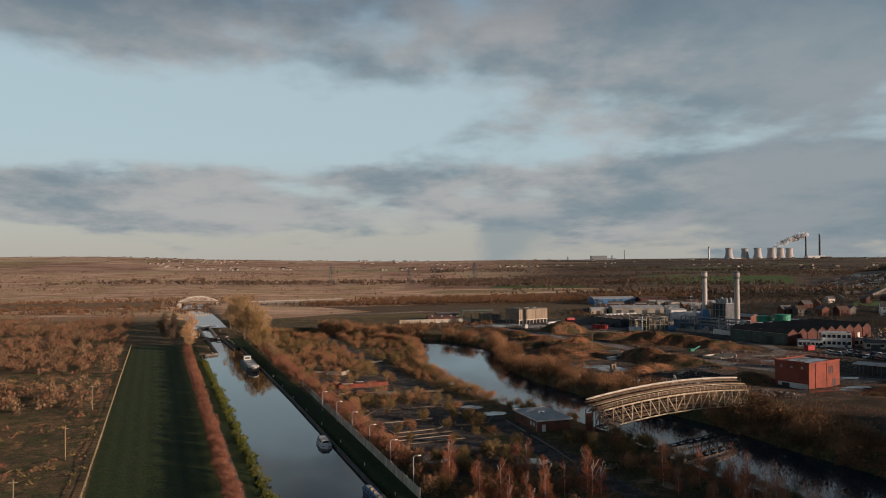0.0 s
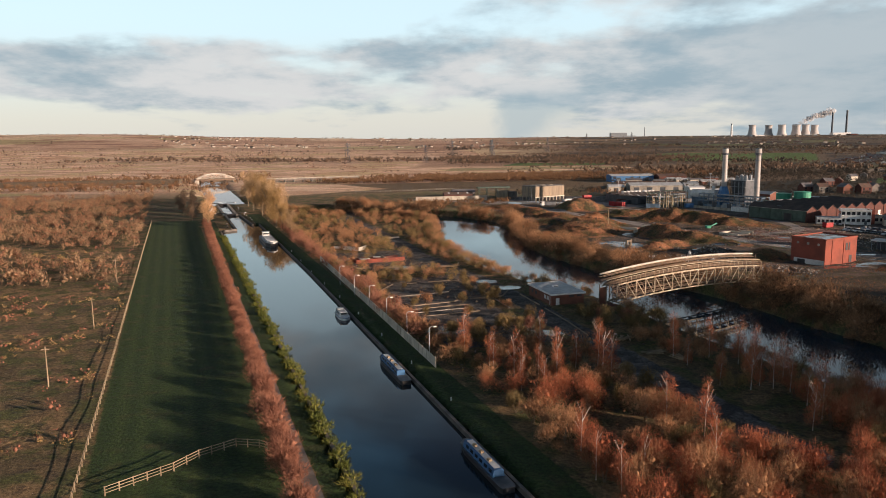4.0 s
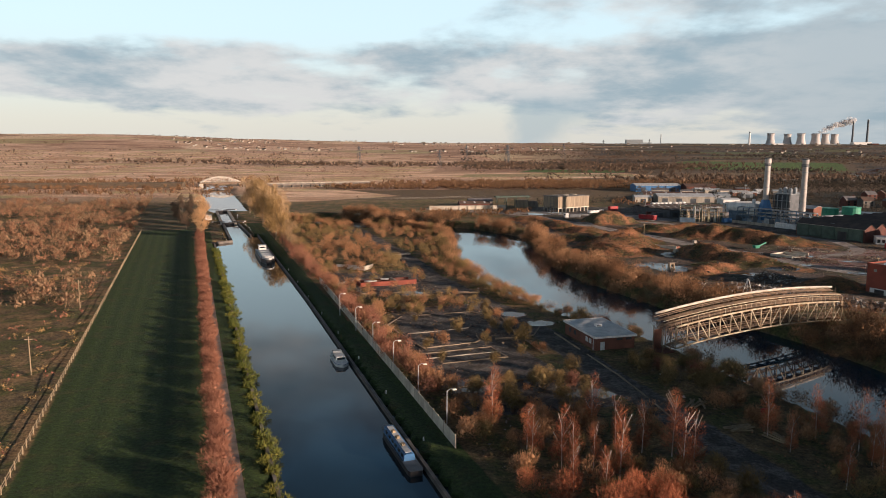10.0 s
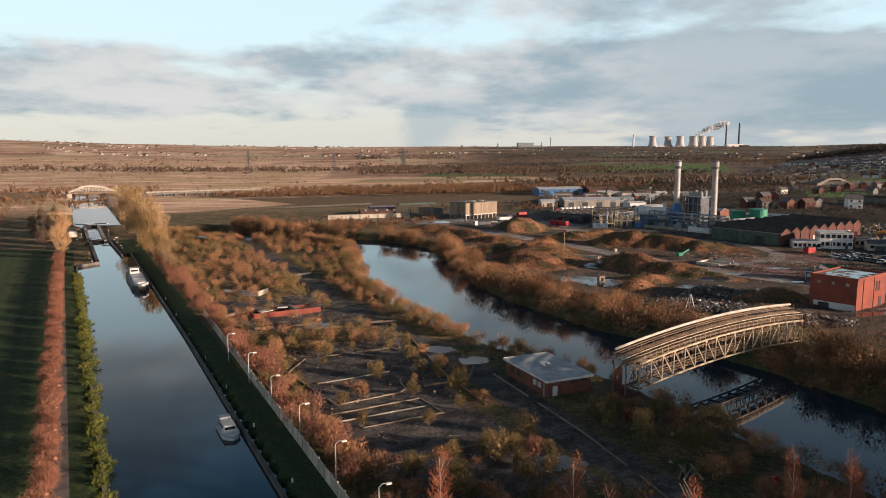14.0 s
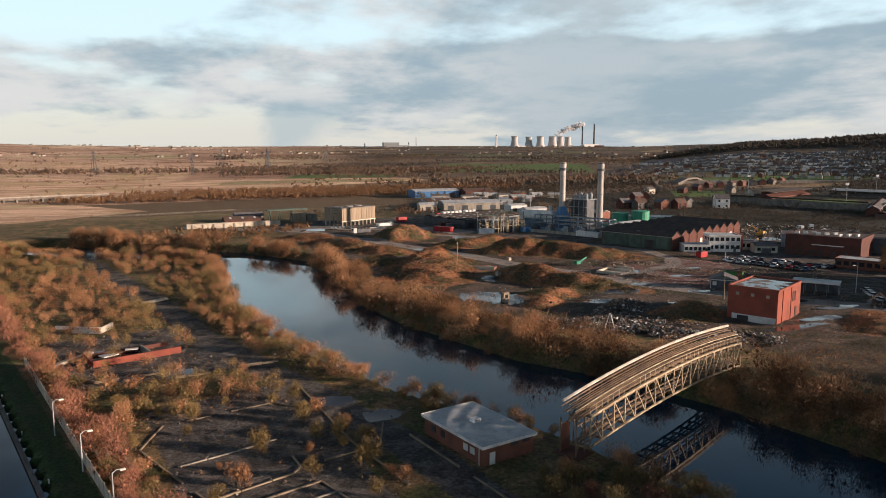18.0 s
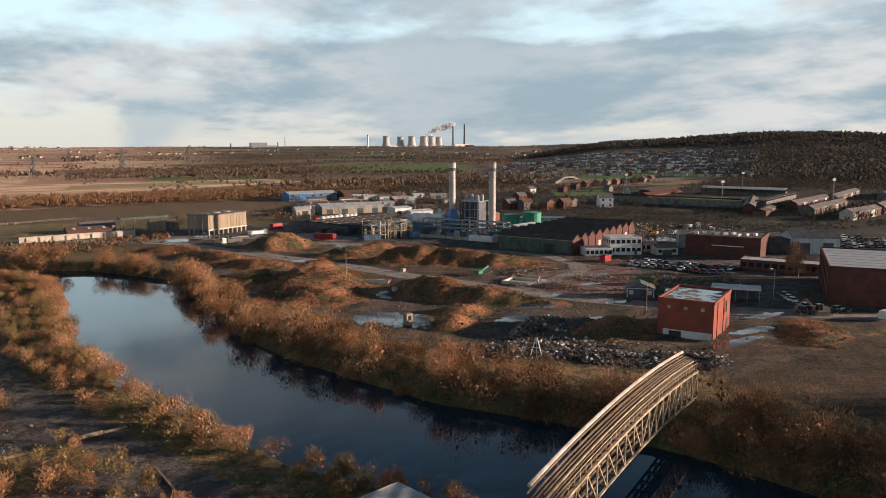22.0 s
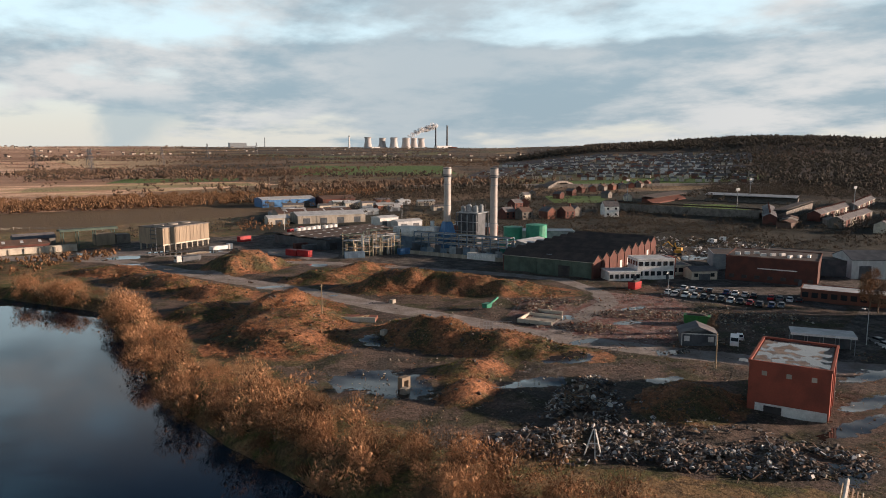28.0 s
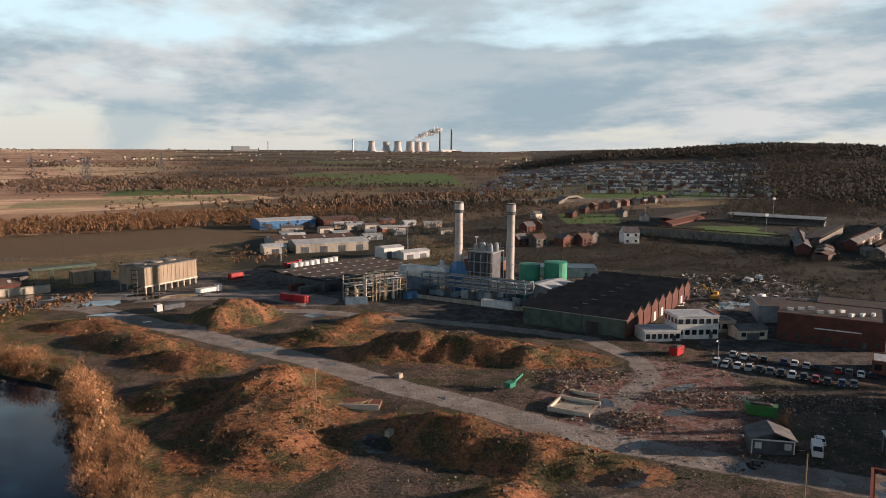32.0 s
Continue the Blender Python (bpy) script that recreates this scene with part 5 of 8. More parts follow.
for _ in range(7000):
    a, r = rng.uniform(-0.02, 0.6), rng.uniform(960, 2300)
    x, y = math.sin(a) * r, 137 + math.cos(a) * r
    if noise.noise((x * 0.0045, y * 0.008, 11.0)) > -0.02 and inside(x, y, [(330, 1250), (560, 1180), (700, 1500), (420, 1620)], 5) < 0.5 and (a < 0.48 or r < 960 or r > 1650):
        (dark if noise.noise((x * 0.003, y * 0.005, 1.0)) > 0.05 else belt).append((x, y, rng.uniform(1.0, 2.2)))
for _ in range(3800):
    a, r = rng.uniform(0.57, 1.2), rng.uniform(1680, 2150)
    dark.append((math.sin(a) * r, 137 + math.cos(a) * r, rng.uniform(2.2, 3.6)))
for _ in range(4200):
    a, r = rng.uniform(0.8, 1.2), rng.uniform(760, 1680)
    if noise.noise((a * 9, r * 0.004, 4.0)) > -0.45:
        dark.append((math.sin(a) * r, 137 + math.cos(a) * r, rng.uniform(1.2, 2.4)))
for _ in range(2400):
    a, r = rng.uniform(0.0, 0.84), rng.uniform(640, 1300)
    if noise.noise((a * 14, r * 0.007, 8.0)) > 0.08 and (a < 0.48 or r < 940):
        belt.append((math.sin(a) * r, 137 + math.cos(a) * r, rng.uniform(0.7, 1.5)))
for _ in range(420):
    a, r = rng.uniform(0.5, 0.86), rng.uniform(960, 1640)
    belt.append((math.sin(a) * r, 137 + math.cos(a) * r, rng.uniform(0.6, 1.2)))
yard_wood = [p for p in dark + belt if p[1] < 800 and p[0] < 720]
belt, dark = ([p for p in some if not (p[1] < 800 and p[0] < 720)] for some in (belt, dark))
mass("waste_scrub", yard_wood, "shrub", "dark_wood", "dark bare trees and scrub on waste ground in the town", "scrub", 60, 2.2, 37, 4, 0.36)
mass("tree_belt_rust", brown, "shrub", "twig_brown", "belt of rust-brown bare trees across the fields", "woodland", 60, 2.1, 10, 5, 0.52)
mass("tree_belt", belt, "shrub", "far_wood", "distant brown hedges and bare woodland", "woodland", 14, 3.2, 11, 4, 0.7)
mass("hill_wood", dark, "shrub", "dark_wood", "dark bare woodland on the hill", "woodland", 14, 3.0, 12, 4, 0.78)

# ---- canal: boats, lock, fences ----
def bow_shape(length, beam, square=0.0):
    """Outline of a hull seen from above, bow at +x."""
    a, w = length / 2, beam / 2
    return [(-a, -w * 0.8), (-a + 0.6, -w), (a * 0.62, -w), (a * 0.86, -w * 0.6), (a, -w * (0.1 + square)), (a, w * (0.1 + square)), (a * 0.86, w * 0.6), (a * 0.62, w), (-a + 0.6, w), (-a, w * 0.8)]


def narrowboat(u, v, length, label):
    p = canal(u, v)
    t = thing("narrowboat", p[0], p[1], -0.8, CANAL_YAW, label, "boat")
    part("hull", Build().prism(bow_shape(length, 2.1), -0.35, 0.75), "hull_black", t, "black steel hull")
    part("gunwale", Build().prism(bow_shape(length + 0.1, 2.2), 0.75, 0.83), "metal_dark", t)
    c = Build()
    c.profile([(-0.85, 0.8), (0.85, 0.8), (0.72, 1.72), (0.4, 1.82), (-0.4, 1.82), (-0.72, 1.72)], -length * 0.3, length * 0.36)
    c.v = [(y, x, z) for x, y, z in c.v]
    c.f = [tuple(reversed(f)) for f in c.f]
    cabin = part("cabin", c, "blue_steel", t, "dark blue painted cabin")
    part("roof_panel", Build().box(length * 0.03, 0, 1.83, length * 0.6, 0.9, 0.05), "metal_pale", t, "pale roof walkway")
    for k in range(6):
        for s in (-1, 1):
            part("window", Build().box(-length * 0.24 + k * length * 0.1, s * 0.8, 1.2, 0.8, 0.12, 0.4), "glass", cabin)
    for k in (-2, 0.8, 3.1):
        part("roof_box", Build().box(k, 0.1, 1.88, 0.7, 0.5, 0.3, 8, 0.85), "timber", t)
    part("cratch_cover", Build().box(length * 0.4, 0, 0.83, 1.6, 1.5, 0.7, 0, 0.5), "metal_dark", t)
    return t


narrowboat(41, 9.0, 17.0, "dark narrowboat with blue cabin moored at the bank")
narrowboat(-4, 8.8, 16.0, "dark narrowboat with pale roof moored at the bank")
p = canal(87.5, 9.3)
cr = thing("cabin_cruiser", p[0], p[1], -0.8, CANAL_YAW + 180, "small white cabin cruiser moored by the grass bank", "boat")
part("hull", Build().prism(bow_shape(7.6, 2.7), -0.2, 0.7), "white_paint", cr)
part("rubbing_strake", Build().prism(bow_shape(7.7, 2.8), 0.55, 0.63), "blue_steel", cr)
part("deckhouse", Build().box(-0.5, 0, 0.7, 4.4, 2.1, 0.95, 0, 0.86), "white_paint", cr)
part("canopy", Build().box(-2.7, 0, 0.7, 1.7, 2.2, 1.15, 0, 0.8), "metal_grey", cr, "grey canvas cover")
for s in (-1, 1):
    for k in (-1.3, 0.1):
        part("window", Build().box(k, s * 1.0, 1.0, 1.0, 0.1, 0.34), "glass", cr)
part("windscreen", Build().box(1.55, 0, 1.05, 0.14, 1.6, 0.42), "glass", cr)

p = canal(231, 8.6)
bg = thing("barge", p[0], p[1], -0.8, CANAL_YAW + 180, "long dark barge with pale hatch covers and white wheelhouse", "boat")
part("hull", Build().prism(bow_shape(30, 5.2, 0.3), -0.3, 1.5), "hull_black", bg, "black riveted hull")
part("deck", Build().prism(bow_shape(29.6, 5.0, 0.3), 1.5, 1.56), "metal_grey", bg)
part("bulwark", Build().prism([(11, -2.2), (14.2, -0.8), (14.8, 0), (14.2, 0.8), (11, 2.2), (10.8, 2.0), (14.3, 0), (10.8, -2.0)], 1.5, 2.2), "white_paint", bg, "white painted bow")
for k in range(7):
    part("hatch_cover", Build().box(-7.0 + k * 2.6, 0, 1.56, 2.5, 3.7, 0.5 + 0.05 * (k % 2), 0, 0.94), "metal_pale", bg)
wh = part("wheelhouse", Build().box(-11.2, 0, 1.56, 2.6, 3.0, 2.0, 0, 0.92), "white_paint", bg)
part("window", Build().box(-9.9, 0, 2.5, 0.16, 2.3, 0.6), "glass", wh)
part("window", Build().box(-11.2, 1.36, 2.5, 1.8, 0.16, 0.6), "glass", wh)
part("window", Build().box(-11.2, -1.36, 2.5, 1.8, 0.16, 0.6), "glass", wh)
part("wheelhouse_roof", Build().box(-11.2, 0, 3.56, 3.0, 3.3, 0.12), "metal_grey", bg)
part("foredeck_house", Build().box(11.0, 0, 1.56, 2.0, 2.4, 0.8, 0, 0.9), "white_paint", bg)

# lock
p = canal(352, 1.6)
for u, name in ((352, "lock_gate"), (424, "lock_gate")):
    for s in (-1, 1):
        hinge = canal(u, 1.6 + s * 3.4)
        g = thing(name, hinge[0], hinge[1], 0.0, CANAL_YAW + 90 + (180 if s > 0 else 0), "black timber lock gate with white-tipped balance beam", "lock gate", "gates of the lock")
        part("leaf", Build().box(-1.75 * 1, 0.5, -2.2, 3.6, 0.35, 2.7, -8), "hull_black", g)
        part("balance_beam", Build().box(1.8, 0.0, 0.75, 6.5, 0.4, 0.4, -8), "hull_black", g)
        part("beam_tip", Build().box(4.9, -0.45, 0.74, 0.9, 0.44, 0.43, -8), "white_paint", g, "white beam end")
        part("handrail", Build().bar((-3.4, 0.7, 0.5), (-3.4, 0.7, 1.5), 0.05).bar((-0.2, 0.25, 0.5), (-0.2, 0.25, 1.5), 0.05).bar((-3.4, 0.7, 1.5), (-0.2, 0.25, 1.5), 0.05), "white_paint", g)
for s, va, vb, name in ((-1, -2.6, -1.2, "lock_wall_west"), (1, 4.4, 5.8, "lock_wall_east")):
    b = Build()
    q = [canal(350, va), canal(350, vb), canal(426, vb), canal(426, va)]
    b.prism([(k[0], k[1]) for k in q], -3.0, 0.12)
    sole(name, b, "concrete", "pale stone coping of the lock chamber", "lock wall", kind="structure")
b = Build()
b.prism([tuple(canal(*k)) for k in ((274.5, -10.0), (274.5, -9.0), (280.5, -0.6), (352, -0.9), (352, -2.0), (281, -1.8), (276, -10.2))], -1.6, 0.15)
sole("lock_quay", b, "concrete_dark", "dark angled quay wall at the lock approach", "quay", kind="structure")
b = Build()
b.prism([tuple(canal(*k)) for k in ((298, 8.2), (298, 9.0), (352, 7.0), (352, 6.2))], -1.6, 0.12)
sole("lock_approach_wall", b, "concrete_dark", "dark timber-piled wall of the lock approach", "quay", kind="structure")
for u, v in ((281, -3.2), (288, -4.5), (300, -4), (312, 9.6), (322, 9.8), (334, 9.0), (345, 8.6), (350, -3.6)):
    q = canal(u, v)
    bo = thing("mooring_bollard", q[0], q[1], gz(*q), 0, "white-topped mooring bollard on the lock side", "bollard", "bollards at the lock")
    part("post", Build().rings([(0.22, -0.1), (0.2, 0.7), (0.26, 0.75)], 8), "hull_black", bo)
    part("cap", Build().rings([(0.27, 0.75), (0.27, 0.95), (0.1, 1.02)], 8), "white_paint", bo)
q = canal(376, -8)
lc = thing("lock_cabin", q[0], q[1], gz(*q), CANAL_YAW, "small white lock-keeper's cabin", "hut")
part("wall", Build().box(0, 0, 0, 5, 3.5, 2.5), "white_paint", lc)
part("roof", Build().gable(0, 0, 2.5, 5, 3.5, 0.9), "slate", lc)
part("door", Build().box(0, -1.76, 0, 0.9, 0.06, 2.0), "blue_steel", lc)
for k in (-1.6, 1.6):
    part("window", Build().box(k, -1.76, 1.0, 0.9, 0.06, 0.9), "glass", lc)
for u, v in ((366, -4.5), (372, 7.5), (430, -7)):
    q = canal(u, v)
    sg = thing("lock_signal", q[0], q[1], gz(*q), CANAL_YAW, "white lock signal board on a post", "sign", "boards at the lock")
    part("post", Build().bar((0, 0, -0.2), (0, 0, 2.6), 0.07), "metal_grey", sg)
    part("board", Build().box(0, 0, 1.7, 0.9, 0.12, 1.3), "white_paint", sg)
for i in range(9):
    q = canal(20 + i * 22, 13.0)
    sole("bank_marker", Build().rings([(0.12, -0.1), (0.12, 0.55), (0.05, 0.62)], 6), "white_paint", "small white marker post on the grass bank", "post", "marker posts on the bank", x=q[0], y=q[1], z=gz(*q))

# arched railway bridge and viaduct past the lock
AB = thing("arch_bridge", -246, 743, -2.4, 27, "cream steel bowstring bridge over the canal far off", "bridge")
L = 37
for s in (-1, 1):
    hang = Build()
    top = Build().path([(k, s * 4, 6.3 + 5.0 * (1 - (2 * k / L) ** 2)) for k in (-L / 2 + L * i / 16 for i in range(17))], 0.4)
    for i in range(16):
        a, c = -L / 2 + L * i / 16, -L / 2 + L * (i + 1) / 16
        za, zc = (6.3 + 5.0 * (1 - (2 * k / L) ** 2) for k in (a, c))
        if i:
            hang.bar((a, s * 4, 6.2), (a, s * 4, za), 0.2)
            hang.bar((a, s * 4, za), (c, s * 4, 6.2), 0.16)
    part("arch_rib", top, "pipe_pale", AB)
    part("hangers", hang, "pipe_pale", AB)
part("deck", Build().box(0, 0, 4.9, L + 2, 9.5, 1.4), "rust", AB)
for s in (-1, 1):
    part("pier", Build().box(s * (L / 2), 0, -3, 4, 10, 8), "concrete", AB)
VI = thing("viaduct", -195, 729, -2.0, 24, "low railway viaduct on concrete piers", "viaduct")
part("deck", Build().box(48, 0, 4.2, 100, 7, 1.3), "concrete_dark", VI)
part("parapet", Build().box(48, -3.4, 5.5, 100, 0.3, 1.0), "concrete", VI)
for i in range(11):
    part("pier", Build().box(4 + i * 9, 0, -1, 1.2, 6, 5.3), "concrete_dark", VI)
EM = thing("railway_embankment", -275, 725, 0, 24, "long low railway embankment with dark rails", "embankment")
part("bank", Build().profile([(-14, -1), (14, -1), (4, 4.5), (-4, 4.5)], 0, 260), "bark", EM)
EM.matrix_basis = pose(-275, 725, 0, 0, 0, 102)

# fences
def rail_fence(name, pts, gap, post_h, rails, label, mat="timber"):
    f = thing(name, pts[0][0], pts[0][1], gz(*pts[0]), 0, label, "fence")
    o = Vector((pts[0][0], pts[0][1], gz(*pts[0])))
    pm = Build().box(0, 0, -0.3, 0.13, 0.13, post_h + 0.3).mesh("post", mat)
    runs = []
    for (ax, ay), (bx, by) in zip(pts, pts[1:]):
        n = max(1, round(math.hypot(bx - ax, by - ay) / gap))
        runs += [(ax + (bx - ax) * i / n, ay + (by - ay) * i / n) for i in range(n)]
    runs.append(pts[-1])
    spots = [Vector((x, y, gz(x, y))) - o for x, y in runs]
    for s in spots:
        part("post", pm, None, f).location = s
    for h in rails:
        b = Build().path([s + Vector((0, 0, h)) for s in spots], 0.055, 4)
        part("rail", b, mat, f)
    return f


rail_fence("field_fence", [tuple(canal(u, v)) for u, v in ((-24, -43.2), (40, -42.6), (130, -42), (230, -41.4), (330, -40.6))], 2.6, 1.25, (0.55, 1.05), "weathered pale post-and-rail fence beside the grass")
rail_fence("towpath_fence", [(-44, 88), (-38, 95), (-36, 99), (-32, 103), (-28.5, 102.5), (-25.8, 101)], 2.0, 1.3, (0.4, 0.8, 1.2), "pale timber three-rail fence across the grass")

PF = thing("palisade_fence", *canal(38, 16.6), 0, CANAL_YAW - 0.9, "pale grey concrete panel fence along the canal bank", "fence")
panel = Build().box(1.35, 0, 0, 2.6, 0.09, 1.95).mesh("panel", "cream_render")
post_m = Build().box(0, 0, -0.2, 0.16, 0.2, 2.35).mesh("post", "concrete")
for i in range(48):
    part("panel", panel, None, PF).location = (i * 2.75, -0.0125 * i, 0)
    part("post", post_m, None, PF).location = (i * 2.75, -0.0125 * i, 0)


def lamp_post(x, y, h, yaw, label="grey street lamp with curved arm and pale lantern", group="lamps along the fence"):
    t = thing("street_lamp", x, y, gz(x, y), yaw, label, "street lamp", group)
    part("pole", Build().rings([(0.11, -0.2), (0.09, h * 0.5), (0.06, h)], 8), "metal_pale", t)
    part("arm", Build().bar((0, 0, h), (0.5, 0, h + 0.35), 0.05).bar((0.5, 0, h + 0.35), (1.1, 0, h + 0.3), 0.05), "metal_pale", t)
    part("lantern", Build().box(1.25, 0, h + 0.12, 0.7, 0.34, 0.2, 0, 0.8), "lamp_glass", t, "pale lantern")
    return t


for x, y in ((-6, 149), (-11.5, 162), (-17.5, 177), (-23.5, 191.5), (-29.5, 206), (-36, 221)):
    lamp_post(x, y, 5.4, 20)
for x, y in ((-74, 129), (-86, 170), (-106, 225)):
    t = thing("utility_pole", x, y, gz(x, y), 20, "plain timber utility pole in the pasture", "pole", "poles in the pasture")
    part("pole", Build().rings([(0.14, -0.3), (0.1, 7.5)], 8), "timber", t)
    part("crossarm", Build().box(0, 0, 6.9, 1.4, 0.1, 0.12), "timber", t)

# ---- pipe bridge over the river ----
PB = thing("pipe_bridge", 41.2, 192.8, 0, math.degrees(math.atan2(29.6, 49.0)), "arched cream steel truss bridge carrying pipes over the river", "bridge")
SPAN, WIDE = 57.2, 2.9


def arch(s):
    return -0.1 + 1.9 * (1 - ((s - 27) / 33) ** 2)


BAYS = 17
for side in (0, 1):
    y = side * WIDE
    bays = [SPAN * i / BAYS for i in range(BAYS + 1)]
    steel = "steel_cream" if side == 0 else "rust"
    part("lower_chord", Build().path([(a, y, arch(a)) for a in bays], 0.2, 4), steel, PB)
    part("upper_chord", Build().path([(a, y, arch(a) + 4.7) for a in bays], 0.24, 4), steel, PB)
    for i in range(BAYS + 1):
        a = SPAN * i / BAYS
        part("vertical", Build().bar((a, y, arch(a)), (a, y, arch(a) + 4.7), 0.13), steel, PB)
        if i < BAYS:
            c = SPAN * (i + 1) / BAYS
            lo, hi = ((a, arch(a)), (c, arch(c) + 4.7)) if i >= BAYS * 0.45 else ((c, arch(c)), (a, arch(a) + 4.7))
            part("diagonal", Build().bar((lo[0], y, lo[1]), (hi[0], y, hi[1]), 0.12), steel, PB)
for i in range(BAYS + 1):
    a = SPAN * i / BAYS
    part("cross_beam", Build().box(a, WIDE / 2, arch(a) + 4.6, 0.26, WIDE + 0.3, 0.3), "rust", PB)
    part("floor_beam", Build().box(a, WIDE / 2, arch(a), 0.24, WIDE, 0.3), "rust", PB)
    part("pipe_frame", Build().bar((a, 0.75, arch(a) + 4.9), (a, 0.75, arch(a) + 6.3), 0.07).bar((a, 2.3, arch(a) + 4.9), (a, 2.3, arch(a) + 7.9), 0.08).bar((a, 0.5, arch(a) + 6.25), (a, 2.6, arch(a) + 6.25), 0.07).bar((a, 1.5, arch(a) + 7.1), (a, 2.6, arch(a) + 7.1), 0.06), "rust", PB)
# the walkway rail on the near chord
for i in range(2 * BAYS + 1):
    a = SPAN * i / (2 * BAYS)
    part("rail_post", Build().bar((a, 0.15, arch(a) + 4.8), (a, 0.15, arch(a) + 6.1), 0.05), "steel_cream", PB)
# rows: offset, height over the arch, radius, finish, how far the west end sticks out
for y, h, r, m, out in ((0.15, 6.1, 0.05, "steel_cream", 0.0), (0.15, 5.5, 0.04, "rust", 0.0), (0.5, 5.15, 0.13, "rust", 3.4), (0.85, 5.25, 0.16, "rust", 2.6), (0.8, 5.85, 0.09, "rust", 3.8), (0.75, 6.4, 0.11, "steel_cream", 3.0), (1.2, 5.2, 0.17, "rust", 4.1), (1.3, 6.45, 0.13, "rust", 2.4),
                        (1.65, 5.3, 0.16, "rust", 3.2), (1.7, 6.5, 0.12, "rust", 3.9), (1.75, 7.25, 0.09, "rust", 3.3), (2.1, 5.2, 0.18, "rust", 2.2), (2.15, 6.5, 0.1, "rust", 4.0), (2.3, 8.05, 0.24, "pipe_pale", 3.9), (2.35, 7.35, 0.11, "rust", 4.3), (2.75, 7.6, 0.07, "steel_cream", 2.0),
                        (0.9, 0.45, 0.16, "rust", 0.0), (1.6, 0.5, 0.2, "rust", 0.0), (2.3, 0.45, 0.16, "rust", 0.0), (0.8, 1.5, 0.12, "rust", 0.0), (1.7, 1.6, 0.14, "rust", 0.0), (2.4, 2.5, 0.12, "rust", 0.0), (1.2, 3.4, 0.12, "rust", 0.0), (2.0, 3.9, 0.12, "rust", 0.0)):
    pts = [-out + (SPAN + out - (1.6 if h > 7 else 0.0)) * i / 22 for i in range(23)]
    part("pipe", Build().path([(a, y, arch(a) + h) for a in pts], r), m, PB, "pale lagged pipe" if m == "pipe_pale" else "rusty pipe")
for s in (-2.4, SPAN + 2.2):
    part("abutment", Build().box(s, WIDE / 2, -3.5, 4.0, WIDE + 1.6, arch(s) + 3.4), "brick_dark", PB, "brick and concrete abutment")
for a in (-3.5, -1.2):
    for y in (0.2, WIDE):
        part("trestle_leg", Build().bar((a, y, -0.5), (a, y, arch(a) + 5.2), 0.12), "rust", PB)
part("brace", Build().bar((-3.5, 0.2, 0.2), (-1.2, 0.2, 4.6), 0.08), "rust", PB)
part("stair_panel", Build().box(-2.3, WIDE, 0.2, 2.2, 0.1, 4.2), "brick_warm", PB)

# ---- flat-roofed hut ----
HT = thing("brick_hut", 26.2, 200.4, 0, 18, "derelict flat-roofed brick hut with pale felt roof", "building")
walls = Build()
walls.box(0, -7.45, -0.6, 9.2, 0.3, 3.5).box(0, 7.45, -0.6, 9.2, 0.3, 3.5).box(-4.45, 0, -0.6, 0.3, 14.6, 3.5).box(4.45, 0, -0.6, 0.3, 14.6, 3.5)
part("wall", walls, "brick_warm", HT)
part("roof_slab", Build().box(0, 0, 2.9, 9.9, 15.8, 0.22), "grey_felt", HT, "pale patched felt roof")
fas = Build()
fas.box(0, -7.94, 2.75, 10.06, 0.08, 0.42).box(0, 7.94, 2.75, 10.06, 0.08, 0.42).box(-4.99, 0, 2.75, 0.08, 15.8, 0.42).box(4.99, 0, 2.75, 0.08, 15.8, 0.42)
part("fascia", fas, "white_paint", HT)
rl = part("rooflight", Build().box(0.2, 0.8, 3.12, 1.4, 1.1, 0.5, 0, 0.9), "white_paint", HT)
part("grille", Build().box(0.2, 0.22, 3.22, 1.0, 0.05, 0.24), "metal_dark", rl)
part("door", Build().box(-3.0, -7.62, -0.2, 1.0, 0.06, 2.1), "white_paint", HT)
for k in (1.0, 3.2):
    part("window", Build().box(k, -7.62, 2.05, 1.4, 0.06, 0.5), "hull_black", HT)
for k in (-5.0, -3.4, 2.5, 5.0):
    part("window", Build().box(-4.62, k, 1.1, 0.06, 1.1, 1.0), "white_paint" if k < -3 else "hull_black", HT)
part("drainpipe", Build().bar((-4.9, -7.0, 0), (-4.9, -7.0, 2.8), 0.06, 6), "white_paint", HT)

# ---- remains of the cleared works ----
def kerb(pts, label="broken pale concrete kerb of a cleared floor", h=0.18, mat="concrete_stained", w=0.26):
    o = thing("kerb", pts[0][0], pts[0][1], 0, 0, label, "kerb", "kerbs of the cleared works")
    for (ax, ay), (bx, by) in zip(pts, pts[1:]):
        n = max(1, int(math.hypot(bx - ax, by - ay) / 3.2))
        for i in range(n):
            if rng.random() < 0.12:
                continue
            k = (i + 0.5) / n
            x, y = ax + (bx - ax) * k, ay + (by - ay) * k
            b = Build().box(x - pts[0][0], y - pts[0][1], gz(x, y) - 0.15, math.hypot(bx - ax, by - ay) / n * 0.96, w, h * rng.uniform(0.7, 1.2) + 0.15, math.degrees(math.atan2(by - ay, bx - ax)))
            part("kerbstone", b, mat, o)


kerb([(-22.7, 211), (-20.2, 220.4), (-2.6, 226.9), (0.6, 224)])
kerb([(-22.7, 211), (-12.6, 191.7), (-4.5, 195.6), (-1.6, 197), (-0.4, 199), (-1.2, 203)], h=0.2)
kerb([(-13.4, 187.1), (1.9, 193.7)], h=0.2)
kerb([(1.9, 193.7), (5.3, 186.1), (-11.4, 179.5), (-13.4, 187.1)])
kerb([(-12.4, 183.6), (3.6, 190.2)], mat="concrete")
